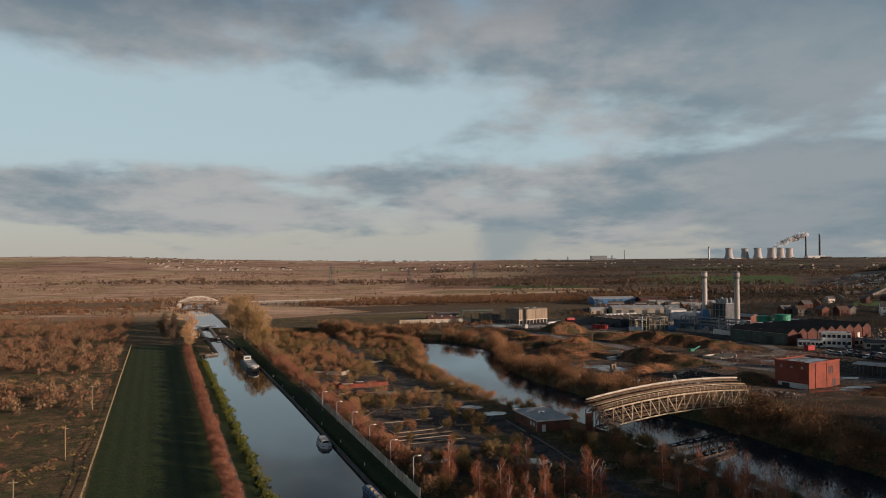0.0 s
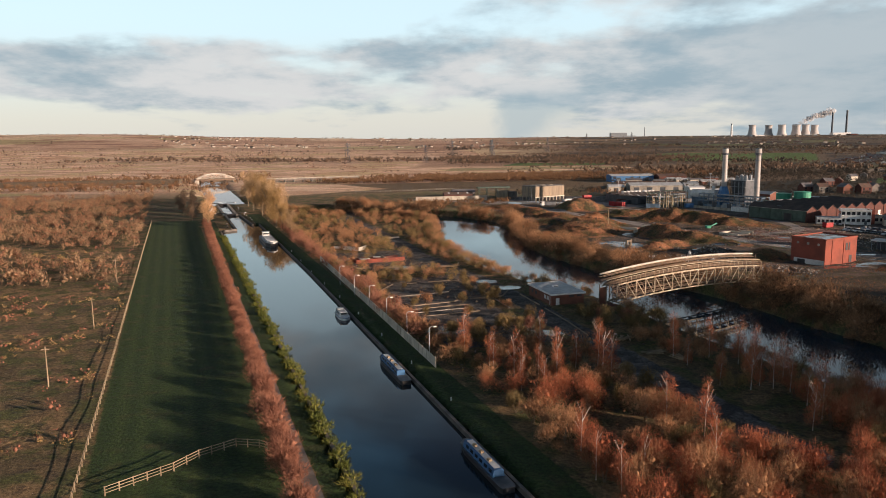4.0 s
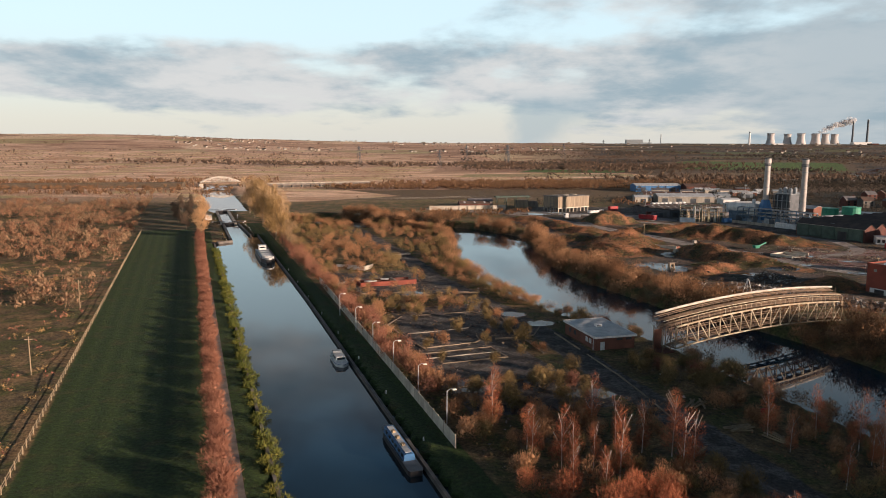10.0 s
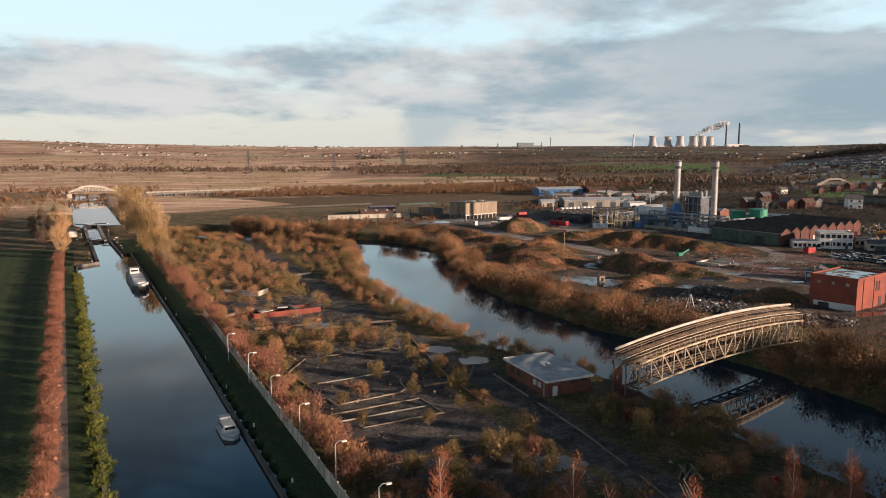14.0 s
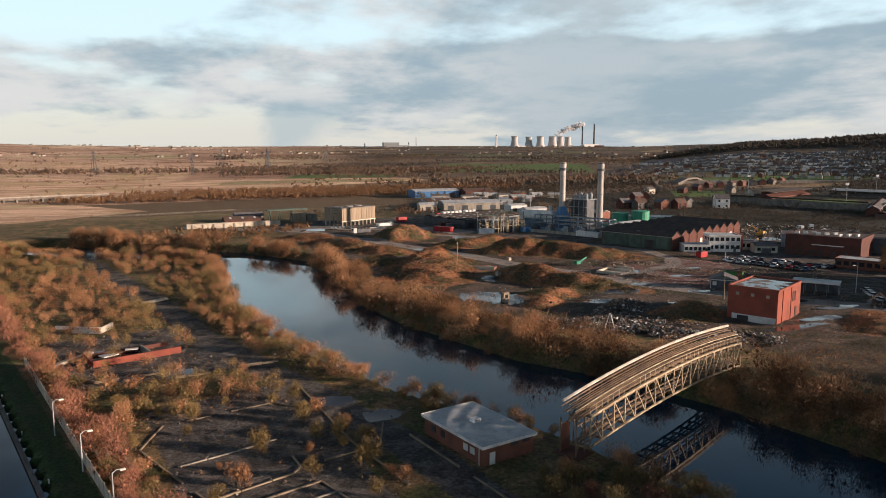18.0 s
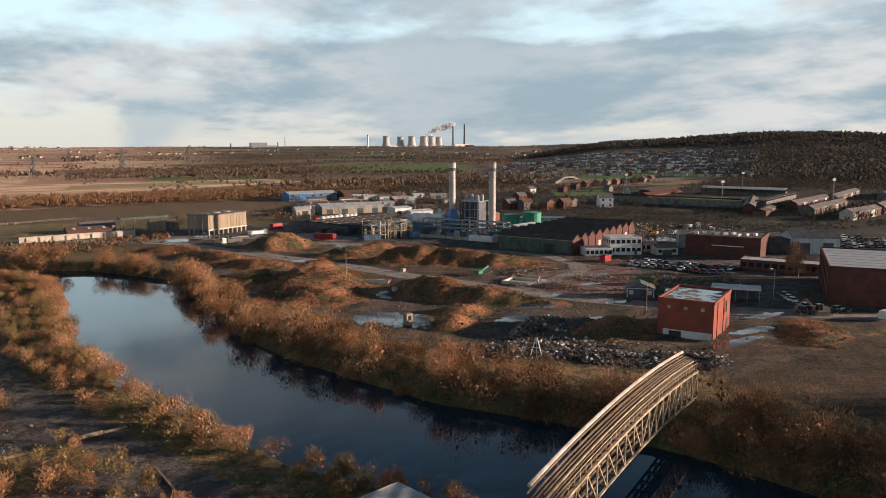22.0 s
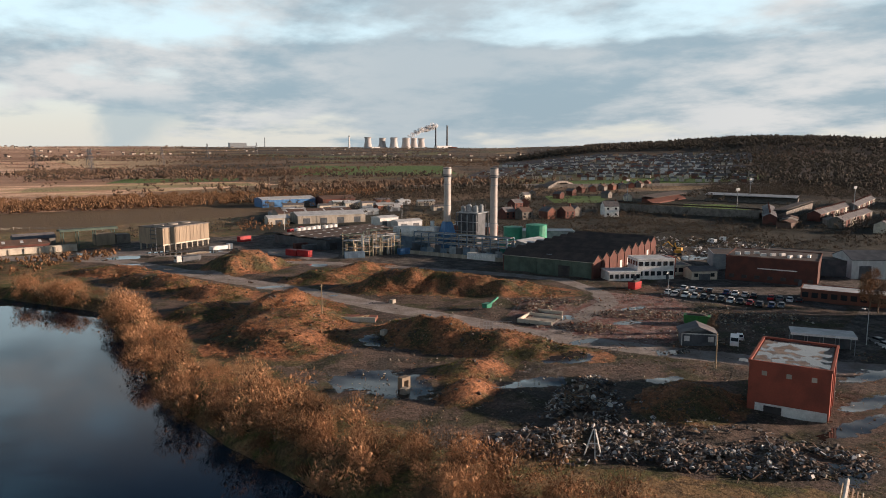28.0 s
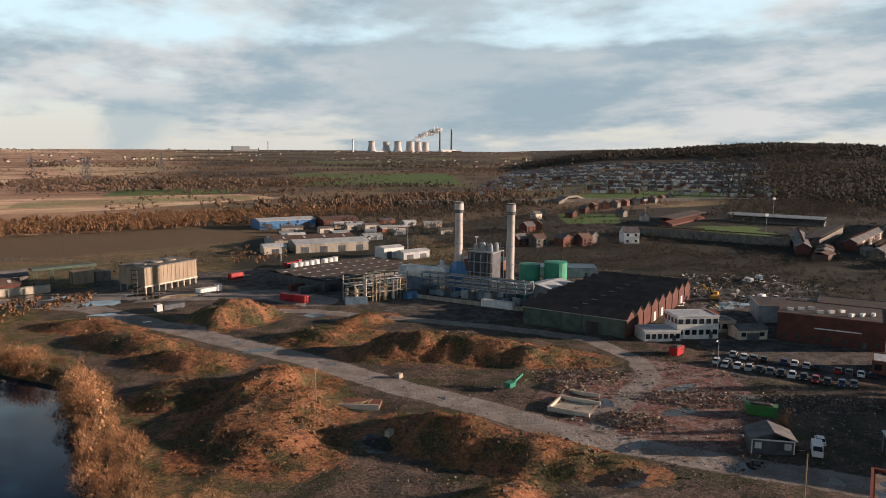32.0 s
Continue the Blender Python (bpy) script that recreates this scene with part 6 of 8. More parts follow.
kerb([(-17, 203.5), (-9, 207), (-3, 210)], h=0.2, mat="concrete")
kerb([(-50, 274), (-18.5, 182)], h=0.35)
kerb([(-45, 268), (-22, 202)], h=0.3)
kerb([(-13, 164), (6, 171), (14, 174)], h=0.25)
kerb([(3, 200), (12, 204), (14, 212)], h=0.3)
kerb([(2, 238), (8, 206), (14, 186)], h=0.25)
kerb([(17, 206), (26, 176), (31, 150)], h=0.25)
kerb([(-20, 246), (0, 252)], h=0.5)
kerb([(-40, 252), (-34, 246), (-22, 250)], h=0.5)
RW = thing("ruined_brick_wall", -36.4, 258, 0, 23.5, "low ruined red brick walls with fallen white slabs", "ruin")
part("front_wall", Build().box(9, 0, -0.2, 18, 0.4, 1.5), "brick_red", RW)
part("end_wall", Build().box(0.2, 4, -0.2, 0.4, 8, 1.3), "brick_red", RW)
part("back_wall", Build().box(10, 8, -0.2, 16, 0.4, 0.9), "brick_dark", RW)
part("cross_wall", Build().box(12, 4, -0.2, 0.4, 8, 1.2), "concrete", RW)
part("fallen_slab", Build().box(4.5, 5, 0.6, 3.4, 2.2, 0.2, 15), "white_paint", RW, "white fallen slab")
part("fallen_slab", Build().box(9.5, 6, 0.8, 2.6, 1.0, 0.2, -20), "white_paint", RW, "white fallen slab")
WR = thing("ruined_white_wall", -49, 297, 0, -20, "broken whitewashed walls of a demolished shed", "ruin")
part("wall", Build().box(9, -6, -0.2, 7, 0.4, 1.8), "white_paint", WR)
part("wall", Build().box(12.4, -3, -0.2, 0.4, 6, 1.6), "cream_render", WR)
part("wall", Build().box(2, -2, -0.2, 6, 0.4, 0.9), "white_paint", WR)
part("rubble_heap", Build().box(8, -2.5, -0.3, 5, 4, 1.3, 10, 0.4), "rubble", WR)
for x, y, yaw, w in ((-40, 266, 62, 7), (-43, 262, 62, 7), (-69, 438, 10, 7), (-30, 322, 40, 8)):
    sole("concrete_strip", Build().box(0, 0, -0.2, w, 1.2, 0.75, 0, 0.97), "concrete" if w < 9 else "white_paint", "broken strip of pale concrete footing", "footing", "concrete footings", x=x, y=y, z=gz(x, y), yaw=yaw)
sole("orange_barrier", Build().box(0, 0, 0, 1.6, 0.5, 1.0, 0, 0.7), "red_paint", "orange plastic barrier among bushes", "barrier", x=46, y=156, z=gz(46, 156), yaw=20)
for x, y, yaw in ((40, 150, 30), (44, 146, 100), (36, 160, 60), (52, 168, 10), (30, 140, 40)):
    s = thing("timber_stack", x, y, gz(x, y), yaw, "loose stack of brown timber and rubble", "timber stack", "timber among the bushes")
    for k in range(7):
        part("beam", Build().box(rng.uniform(-0.8, 0.8), rng.uniform(-1, 1), 0.02 + 0.16 * (k // 3), rng.uniform(3, 5), 0.25, 0.2, rng.uniform(-25, 25)), "timber", s)

for i, (u, v, s) in enumerate(((-22, -41, 1.5), (-18, -38, 1.3), (-24, -35, 1.4), (-26, -39, 1.6), (2, -17.5, 1.3), (5, -17, 1.2))):
    q = canal(u, v)
    plant("field_bush", "shrub", "twig_red", q[0], q[1], s, 60 * i, i % 4, "rounded rust-brown bush beside the fence", "bush", "bushes by the fence")

# ---- the works east of the river ----
def spots_on(a, b_, n):
    return [(a[0] + (b_[0] - a[0]) * i / (n - 1), a[1] + (b_[1] - a[1]) * i / (n - 1)) for i in range(n)]


def block(name, x, y, w, d, h, yaw, wall, roof, label, group="", parapet=0.35, rows=0, cols=0, pane="glass", side_cols=0, door=True):
    """A flat-roofed block with parapet, windows on two fronts and a door."""
    t = thing(name, x, y, gz(x, y), yaw, label, "building", group)
    part("wall", Build().box(0, 0, -0.6, w, d, h + 0.6), wall, t)
    part("roof", Build().box(0, 0, h + 0.004, w - 0.5, d - 0.5, 0.12), roof, t)
    for a, b2, sx, sy in ((0, -d / 2, w + 0.16, 0.3), (0, d / 2, w + 0.16, 0.3), (-w / 2, 0, 0.3, d - 0.3), (w / 2, 0, 0.3, d - 0.3)):
        part("parapet", Build().box(a, b2, h - 0.04, sx, sy, parapet), wall, t)
    for r in range(rows):
        z = (r + 0.35) * h / rows
        for c in range(cols):
            part("window", Build().box(-w / 2 + (c + 0.5) * w / cols, -d / 2 - 0.02, z, w / cols * 0.66, 0.1, h / rows * 0.45), pane, t)
        for c in range(side_cols):
            for s in (-1, 1):
                part("window", Build().box(s * (w / 2 + 0.02), -d / 2 + (c + 0.5) * d / side_cols, z, 0.1, d / side_cols * 0.6, h / rows * 0.45), pane, t)
    if door:
        part("door", Build().box(w * 0.32, -d / 2 - 0.04, -0.1, 1.1, 0.1, 2.1), "metal_dark", t)
    return t


def shed(name, x, y, w, d, h, rise, yaw, wall, roof, label, group="", doors=1, lights=0):
    """A ridge-roofed shed with big doors; ridge along x."""
    t = thing(name, x, y, gz(x, y), yaw, label, "shed", group)
    part("wall", Build().box(0, 0, -0.5, w, d, h + 0.5), wall, t)
    for s in (-1, 1):
        part("gable", Build().add([(s * w / 2 - 0.15, -d / 2, h), (s * w / 2 - 0.15, d / 2, h), (s * w / 2 - 0.15, 0, h + rise), (s * w / 2 + 0.004, -d / 2, h), (s * w / 2 + 0.004, d / 2, h), (s * w / 2 + 0.004, 0, h + rise)], [(0, 1, 2), (5, 4, 3), (0, 3, 4, 1), (1, 4, 5, 2), (2, 5, 3, 0)]), wall, t)
    part("roof", Build().gable(0, 0, h + 0.05, w, d, rise), roof, t)
    for k in range(doors):
        part("door", Build().box(-w / 2 + (k + 0.5) * w / max(doors, 1), -d / 2 - 0.03, -0.1, min(4.0, w / doors * 0.5), 0.1, h * 0.72), "metal_dark", t)
    for k in range(lights):
        xx = -w / 2 + (k + 0.5) * w / lights
        for s in (-1, 1):
            part("rooflight", Build().add([(xx - 0.6, s * d * 0.12, h + 0.27 + rise * 0.76), (xx + 0.6, s * d * 0.12, h + 0.27 + rise * 0.76), (xx + 0.6, s * d * 0.38, h + 0.27 + rise * 0.24), (xx - 0.6, s * d * 0.38, h + 0.27 + rise * 0.24)], [(0, 1, 2, 3) if s < 0 else (3, 2, 1, 0)]), "metal_pale", t)
    return t


def tank(name, x, y, r, h, mat, label, group="", dome=0.25, z=0.0):
    t = thing(name, x, y, gz(x, y) + z, 0, label, "tank", group)
    part("shell", Build().rings([(r, -0.2), (r, h)], 20), mat, t)
    part("roof", Build().rings([(r * 1.02, h), (r * 1.02, h + 0.12), (r * 0.6, h + dome * 0.7), (r * 0.1, h + dome)], 20), mat, t)
    part("rim", Build().rings([(r * 1.03, h - 0.18), (r * 1.05, h - 0.1), (r * 1.03, h - 0.02)], 20, cap=False), mat, t)
    lad = Build()
    for s in (-0.25, 0.25):
        lad.bar((r + 0.2, s, 0), (r + 0.2, s, h + 0.8), 0.05)
    part("ladder", lad, "metal_grey", t)
    return t


# red brick building by the river
RB = thing("brick_tower_block", 125.5, 259.0, 0, math.degrees(math.atan2(10, 16)), "tall windowless red brick building with puddled flat roof", "building")
part("wall", Build().box(0, 0, -1.0, 18.0, 12.5, 9.3), "brick_red", RB)
part("roof", Build().box(0, 0, 8.31, 17.2, 11.7, 0.12), "puddled_felt", RB, "grey flat roof with rain puddles")
for a, b2, sx, sy in ((0, -6.25, 18.1, 0.4), (0, 6.25, 18.1, 0.4), (-9.0, 0, 0.4, 12.1), (9.0, 0, 0.4, 12.1)):
    part("parapet", Build().box(a, b2, 8.25, sx, sy, 0.55), "brick_red", RB)
for k in (-3.8, 0, 3.8):
    part("vent_window", Build().box(-9.06, k, 6.4, 0.14, 0.8, 0.75), "concrete", RB, "small pale vent")
part("white_base", Build().box(-9.04, -0.5, -0.4, 0.12, 11.0, 1.9), "white_paint", RB, "flaking whitewash along the base")
part("dark_opening", Build().box(-9.08, 2.2, -0.3, 0.12, 2.8, 1.5), "hull_black", RB)
for k, w, z, h in ((3.0, 1.2, 4.2, 2.6), (4.6, 0.7, 4.2, 2.6), (5.5, 1.6, -0.2, 2.6)):
    part("window", Build().box(k, -6.29, z, w, 0.12, h), "hull_black", RB)
for k in (-5.2, 1.4):
    part("pilaster", Build().box(k, -6.33, -0.5, 0.5, 0.16, 8.6), "brick_red", RB)
RB.location = (RB.location.x + 0.8, RB.location.y + 0.6, 0)

# gatehouse, skip, small buildings
GH = thing("gatehouse", 141, 296, 0, -38, "small gatehouse with dark pitched roof and white trim", "hut")
part("wall", Build().box(0, 0, -0.3, 7.5, 5.6, 3.0), "metal_dark", GH)
part("roof", Build().gable(0, 0, 2.7, 5.6, 7.5, 1.5, 0.5), "slate", GH).rotation_euler = (0, 0, radians(90))
part("shutter", Build().box(0, -2.84, -0.1, 2.6, 0.1, 2.3), "metal_dark", GH)
for k in (-2.6, 2.6):
    part("window", Build().box(k, -2.84, 0.9, 1.2, 0.1, 1.2), "white_paint", GH)
for k in (-3.7, 3.7):
    part("corner_trim", Build().box(k, -2.86, -0.2, 0.2, 0.14, 2.9), "white_paint", GH)
part("fascia", Build().box(0, -2.86, 2.5, 7.7, 0.12, 0.25), "white_paint", GH)


def skip(x, y, yaw, mat, label, l=6.0):
    t = thing("skip", x, y, gz(x, y), yaw, label, "skip", "skips in the works")
    part("body", Build().box(0, 0, 0.1, l, 2.4, 2.1, 0, 1.05), mat, t)
    part("rim", Build().box(0, 0, 2.2, l * 1.06, 2.6, 0.12), mat, t)
    part("load", Build().box(0, 0, 2.25, l * 0.9, 2.0, 0.4, 0, 0.6), "scrap_dark", t)
    for k in range(6):
        for s in (-1, 1):
            part("rib", Build().box(-l / 2 + (k + 0.5) * l / 6, s * 1.24, 0.2, 0.12, 0.1, 1.95), mat, t)
    return t


skip(154.5, 309, -50, "skip_green", "long green steel skip beside rubble")
skip(172.5, 352, 20, "red_paint", "red waste skip near the office", 4.0)


def container(x, y, yaw, mat, label, l=6.1, z=0.0):
    t = thing("shipping_container", x, y, gz(x, y) + z, yaw, label, "container", "containers in the works")
    part("body", Build().box(0, 0, 0.05, l, 2.4, 2.5), mat, t)
    for k in range(int(l / 0.6)):
        for s in (-1, 1):
            part("rib", Build().box(-l / 2 + 0.3 + k * 0.6, s * 1.22, 0.15, 0.25, 0.07, 2.25), mat, t)
    part("door", Build().box(l / 2 + 0.02, 0, 0.15, 0.06, 2.1, 2.2), mat, t)
    return t


container(96, 468, -62, "red_paint", "bright red shipping container in the yard")
container(99, 461.5, -62, "red_paint", "bright red shipping container in the yard")
container(159, 424, -58, "white_paint", "white shipping container by the plant fence", 12.2)
container(116, 451, -10, "blue_grey", "blue-grey shipping container by the pipe racks", 8)
container(138, 452, 10, "blue_steel", "blue shipping container by the pipe racks", 5)
container(104, 484, 10, "brick_dark", "dull red shipping container beside the warehouse")
container(88, 520, 25, "red_paint", "red shipping container in the far yard")
container(106, 478, 10, "metal_dark", "dark shipping container beside the warehouse")

# concrete cooling structure on legs
CC = thing("cooling_block", 57.0, 514.5, 0, 35.5, "stained concrete cooling block raised on open legs", "building")
part("body", Build().box(0, 0, 2.7, 26, 14, 6.9), "concrete_stained", CC)
part("rim", Build().box(0, 0, 9.6, 26.6, 14.6, 0.4), "concrete_dark", CC)
for k in range(9):
    part("leg", Build().box(-12.5 + k * 3.12, -6.7, -0.5, 0.55, 0.55, 3.2), "concrete", CC)
    part("leg", Build().box(-12.5 + k * 3.12, 6.7, -0.5, 0.55, 0.55, 3.2), "concrete", CC)
part("sill_beam", Build().box(0, -7.04, 2.4, 26.4, 0.3, 0.5), "cream_render", CC)
for k in range(13):
    part("rib", Build().box(-12 + k * 2.0, -7.05, 2.95, 0.07, 0.07, 6.6), "concrete_stained", CC)
for k in (-9, -1, 6):
    part("fan_housing", Build().rings([(2.4, 10.0), (2.2, 10.5)], 14, k, 0), "concrete", CC)
for k in range(5):
    part("stair_landing", Build().box(-13.8, -3 + 0.2 * k, 1.5 + k * 1.8, 1.4, 3.0, 0.15), "metal_dark", CC)
for y in (-4.5, -1.5):
    part("stair_post", Build().bar((-14.4, y, 0), (-14.4, y, 9.8), 0.1), "metal_dark", CC)

# green gantry, retaining wall and low sheds west of it
GG = thing("gantry", 22, 533, 0, 15, "green steel gantry with conveyor over concrete hoppers", "gantry")
for k in (-9, -3, 4, 12):
    for s in (-2, 2):
        part("leg", Build().bar((k, s, -0.3), (k, s, 7.0), 0.22), "green_frame", GG)
    part("cross_tie", Build().bar((k, -2, 6.8), (k, 2, 6.8), 0.2).bar((k, -2, 3.2), (k, 2, 6.6), 0.12), "green_frame", GG)
for s in (-2, 2):
    part("beam", Build().box(1.5, s, 7.0, 24, 0.4, 0.7), "green_frame", GG)
part("hopper", Build().box(8, 0, 0.0, 8, 5, 5.2), "concrete_stained", GG)
part("hopper", Build().box(16, 1, 0.0, 6, 5, 4.2), "concrete_dark", GG)
for k in range(8):
    part("panel", Build().box(-9 + k * 3, 0, 7.7, 2.6, 3.6, 0.25), "green_frame", GG)
LW = thing("retaining_wall", -8, 516, 0, 11, "long pale retaining wall with a low roofed store", "wall")
part("wall", Build().box(2, 0, -0.5, 50, 1.2, 3.0), "cream_render", LW)
part("coping", Build().box(2, 0, 2.5, 50.4, 1.5, 0.2), "concrete", LW)
for k in range(9):
    part("buttress", Build().box(-20 + k * 5.5, -0.8, -0.4, 0.6, 0.6, 2.6), "concrete", LW)
shed("low_store", -2, 526, 20, 8, 3.2, 1.6, 11, "brick_dark", "tile_brown", "low brown-roofed brick store", lights=3)
shed("low_store", 2, 545, 16, 9, 3.6, 1.8, 11, "concrete_dark", "slate", "low grey-roofed brick store")

# lorries, cars
def vehicle_wheels(t, xs, half, r):
    for x in xs:
        for s in (-1, 1):
            w = Build()
            n = 12
            w.add([(x + r * math.cos(TAU * i / n), s * half + e, r + r * math.sin(TAU * i / n)) for e in (-0.11, 0.11) for i in range(n)], [tuple(range(n)), tuple(reversed(range(n, 2 * n)))] + [(i, n + i, n + (i + 1) % n, (i + 1) % n) for i in range(n)])
            part("wheel", w, "rubber", t)


def lorry(x, y, yaw, label, cab="white_paint", body="red_paint"):
    t = thing("lorry", x, y, gz(x, y), yaw, label, "lorry", "lorries in the yard")
    part("cab", Build().box(4.2, 0, 0.7, 2.0, 2.4, 2.3, 0, 0.94), cab, t)
    part("windscreen", Build().box(5.17, 0, 1.9, 0.1, 2.0, 0.8), "glass", t)
    part("chassis", Build().box(0, 0, 0.6, 9.6, 1.0, 0.3), "metal_dark", t)
    part("load_body", Build().box(-1.0, 0, 0.95, 7.2, 2.4, 1.5, 0, 1.03), body, t)
    vehicle_wheels(t, (-3.4, -2.2, 3.6), 1.05, 0.5)
    return t


lorry(55, 466, 200, "tipper lorry with white cab and dark body in the yard", "white_paint", "metal_dark")
lorry(72, 492, 20, "white lorry parked by the cooling block", "white_paint", "white_paint")
lorry(118, 540, 30, "lorry with red body at the far yard", "red_paint", "red_paint")


def car_template(shade, van=False):
    t = thing("van" if van else "car", 0, 0, -500, 0, "white panel van parked in the works" if van else shade + " car parked in a marked bay", "van" if van else "car", "parked vehicles")
    if van:
        part("body", Build().profile([(-2.4, 0.35), (2.4, 0.35), (2.45, 0.95), (1.75, 1.2), (1.2, 2.0), (-2.4, 2.1)], -0.92, 0.92), "car_" + shade, t)
        part("windscreen", Build().add([(1.79, -0.8, 1.25), (1.79, 0.8, 1.25), (1.27, 0.75, 1.95), (1.27, -0.75, 1.95)], [(0, 1, 2, 3)]), "glass", t)
    else:
        part("body", Build().profile([(-2.1, 0.3), (2.1, 0.3), (2.15, 0.65), (1.2, 0.9), (-1.7, 0.95), (-2.15, 0.8)], -0.86, 0.86), "car_" + shade, t)
        part("window_band", Build().profile([(-1.75, 0.93), (1.15, 0.9), (0.35, 1.38), (-1.2, 1.4)], -0.74, 0.74), "glass", t)
        part("roof", Build().box(-0.45, 0, 1.385, 1.7, 1.36, 0.07, 0, 0.9), "car_" + shade, t)
    for s in (-0.6, 0.6):
        part("headlight", Build().box(2.1, s, 0.55, 0.12, 0.34, 0.16), "lamp_glass", t)
        part("tail_light", Build().box(-2.13, s, 0.62, 0.1, 0.3, 0.16), "red_paint", t)
    vehicle_wheels(t, (-1.35, 1.35), 0.8, 0.32)
    return t


CARS = {s: car_template(s) for s in ("white", "silver", "black", "red", "blue", "grey")}
VAN = car_template("white", True)
used = set()


def put_car(shade, x, y, yaw):
    src = VAN if shade == "van" else CARS[shade]
    m = pose(x, y, gz(x, y), 0, 0, yaw)
    if shade in used:
        return copy_thing(src, m)
    used.add(shade)
    src.matrix_basis = m
    return src


row_yaw = 33
shades = ["white", "black", "silver", "white", "grey", "black", "blue", "white", "silver", "black", "red", "grey", "white", "black"]
for k, (x, y) in enumerate([(176, 341), (178.5, 339.5), (185.5, 344), (186.2, 341), (187.5, 339), (189, 336.8), (192, 333), (193.2, 330.8), (194.2, 328), (195.4, 325.8), (197.5, 321.5), (198.7, 319.3), (200, 317), (201.2, 314.8)]):
    put_car(shades[k], x, y, row_yaw)
for k, (x, y) in enumerate([(177.6, 335.6), (178.9, 333.2), (180.0, 330.8), (181.2, 328.6), (182.4, 326.4), (183.7, 324.2), (184.9, 321.8), (186.2, 319.5), (187.5, 317.3), (189.2, 314.6), (190.4, 312.4), (175.5, 337.8)]):
    put_car(shades[(k * 5 + 3) % 14], x, y, row_yaw + 180)
put_car("white", 151.5, 293, 40)
put_car("van", 145.8, 289.5, -140)
put_car("white", 175, 257.5, 5)
for k, (x, y, w) in enumerate(((174, 271, 70), (170, 264, 75), (171.5, 260.5, 75), (168, 260, 75), (178, 277, 70), (176, 274, 70))):
    put_car(("white", "silver", "white", "black", "grey", "silver")[k], x, y, w)
for k in range(34):
    put_car(shades[k % 14], 284 + (k % 9) * 3.1 + (k // 9) * 7.0, 338 - (k % 9) * 1.6 + (k // 9) * 9.0 + rng.uniform(-0.5, 0.5), 60 + 180 * (k % 2))
for k, (x, y, w) in enumerate(((258, 395, 20), (262, 392, 30), (283, 423, 80), (287, 420, 80), (292, 425, 60), (252, 398, 10))):
    put_car("van" if k % 2 == 0 else "white", x, y, w)
CV = thing("caravan", 177, 245, gz(177, 245), 10, "white touring caravan parked by the brick hall", "caravan")
part("body", Build().profile([(-2.7, 0.5), (2.7, 0.5), (2.9, 1.3), (2.5, 2.4), (-2.5, 2.5), (-2.9, 1.4)], -1.1, 1.1), "white_paint", CV)
for k in (-1.5, 1.3):
    part("window", Build().box(k, -1.12, 1.3, 1.1, 0.06, 0.6), "glass", CV)
vehicle_wheels(CV, (0,), 1.0, 0.35)
part("drawbar", Build().bar((2.8, 0, 0.5), (4.0, 0, 0.45), 0.06), "metal_dark", CV)


def digger(x, y, yaw, mat, label):
    t = thing("excavator", x, y, gz(x, y), yaw, label, "excavator", "excavators")
    for s in (-1, 1):
        part("track", Build().profile([(-2.0, 0.1), (2.0, 0.1), (2.3, 0.5), (2.0, 0.9), (-2.0, 0.9), (-2.3, 0.5)], s * 1.2 - 0.3, s * 1.2 + 0.3), "metal_dark", t)
    part("house", Build().box(-0.4, 0, 1.0, 3.4, 2.6, 1.2, 0, 0.95), mat, t)
    part("cab", Build().box(0.7, 0.8, 1.5, 1.5, 1.0, 1.6, 0, 0.85), "glass", t)
    part("boom", Build().bar((1.2, -0.2, 1.8), (4.0, -0.2, 4.4), 0.28).bar((4.0, -0.2, 4.4), (6.4, -0.2, 2.4), 0.22), mat, t)
    part("bucket", Build().box(6.5, -0.2, 1.4, 0.9, 1.2, 1.0, 0, 0.7), "metal_dark", t)


digger(166, 256, 160, "rust", "rusty orange excavator among demolition debris")
digger(238, 400, 60, "yellow_paint", "yellow excavator in the rear yard")
digger(244, 406, 120, "yellow_paint", "yellow excavator in the rear yard")

# brick hall, long white-roofed block, carport
HA = block("brick_hall", 203, 256, 42, 30, 10.2, -50, "brick_dark", "metal_pale", "large windowless dark red brick hall with pale roof", parapet=0.5, door=False)
HA.matrix_basis = pose(206, 266.5, 0, 0, 0, -50 + 90)
for k in range(8):
    for s in (-1, 1):
        part("pier", Build().box(-21 + k * 6, s * 15.05, -0.4, 0.7, 0.3, 10.4), "brick_dark", HA)
    part("roof_rib", Build().box(-20 + k * 5.7, 0, 10.32, 0.12, 28, 0.06), "metal_grey", HA)
block("long_office", 216.5, 307, 30, 9, 3.4, -57, "brick_warm", "grey_felt", "long single-storey office with white roof and big windows", rows=1, cols=12, pane="glass", side_cols=2)
CP = thing("carport", 161, 279, 0, -48, "open carport with corrugated white roof", "carport")
part("roof", Build().box(0, 0, 3.9, 13, 6, 0.22), "metal_pale", CP)
part("fascia", Build().box(0, -3.05, 3.6, 13.1, 0.1, 0.5), "white_paint", CP)
part("back_wall", Build().box(0, 2.9, -0.3, 12.8, 0.15, 4.1), "metal_dark", CP)
for k in range(5):
    for y in (-2.8, 2.6):
        part("post", Build().bar((-6.2 + k * 3.1, y, -0.2), (-6.2 + k * 3.1, y, 3.9), 0.09), "metal_grey", CP)
lamp_post(174, 277, 8, 100, "tall grey street lamp beside the access road", "site lamps")
lamp_post(173, 338, 7, 200, "tall grey street lamp beside the car park", "site lamps")
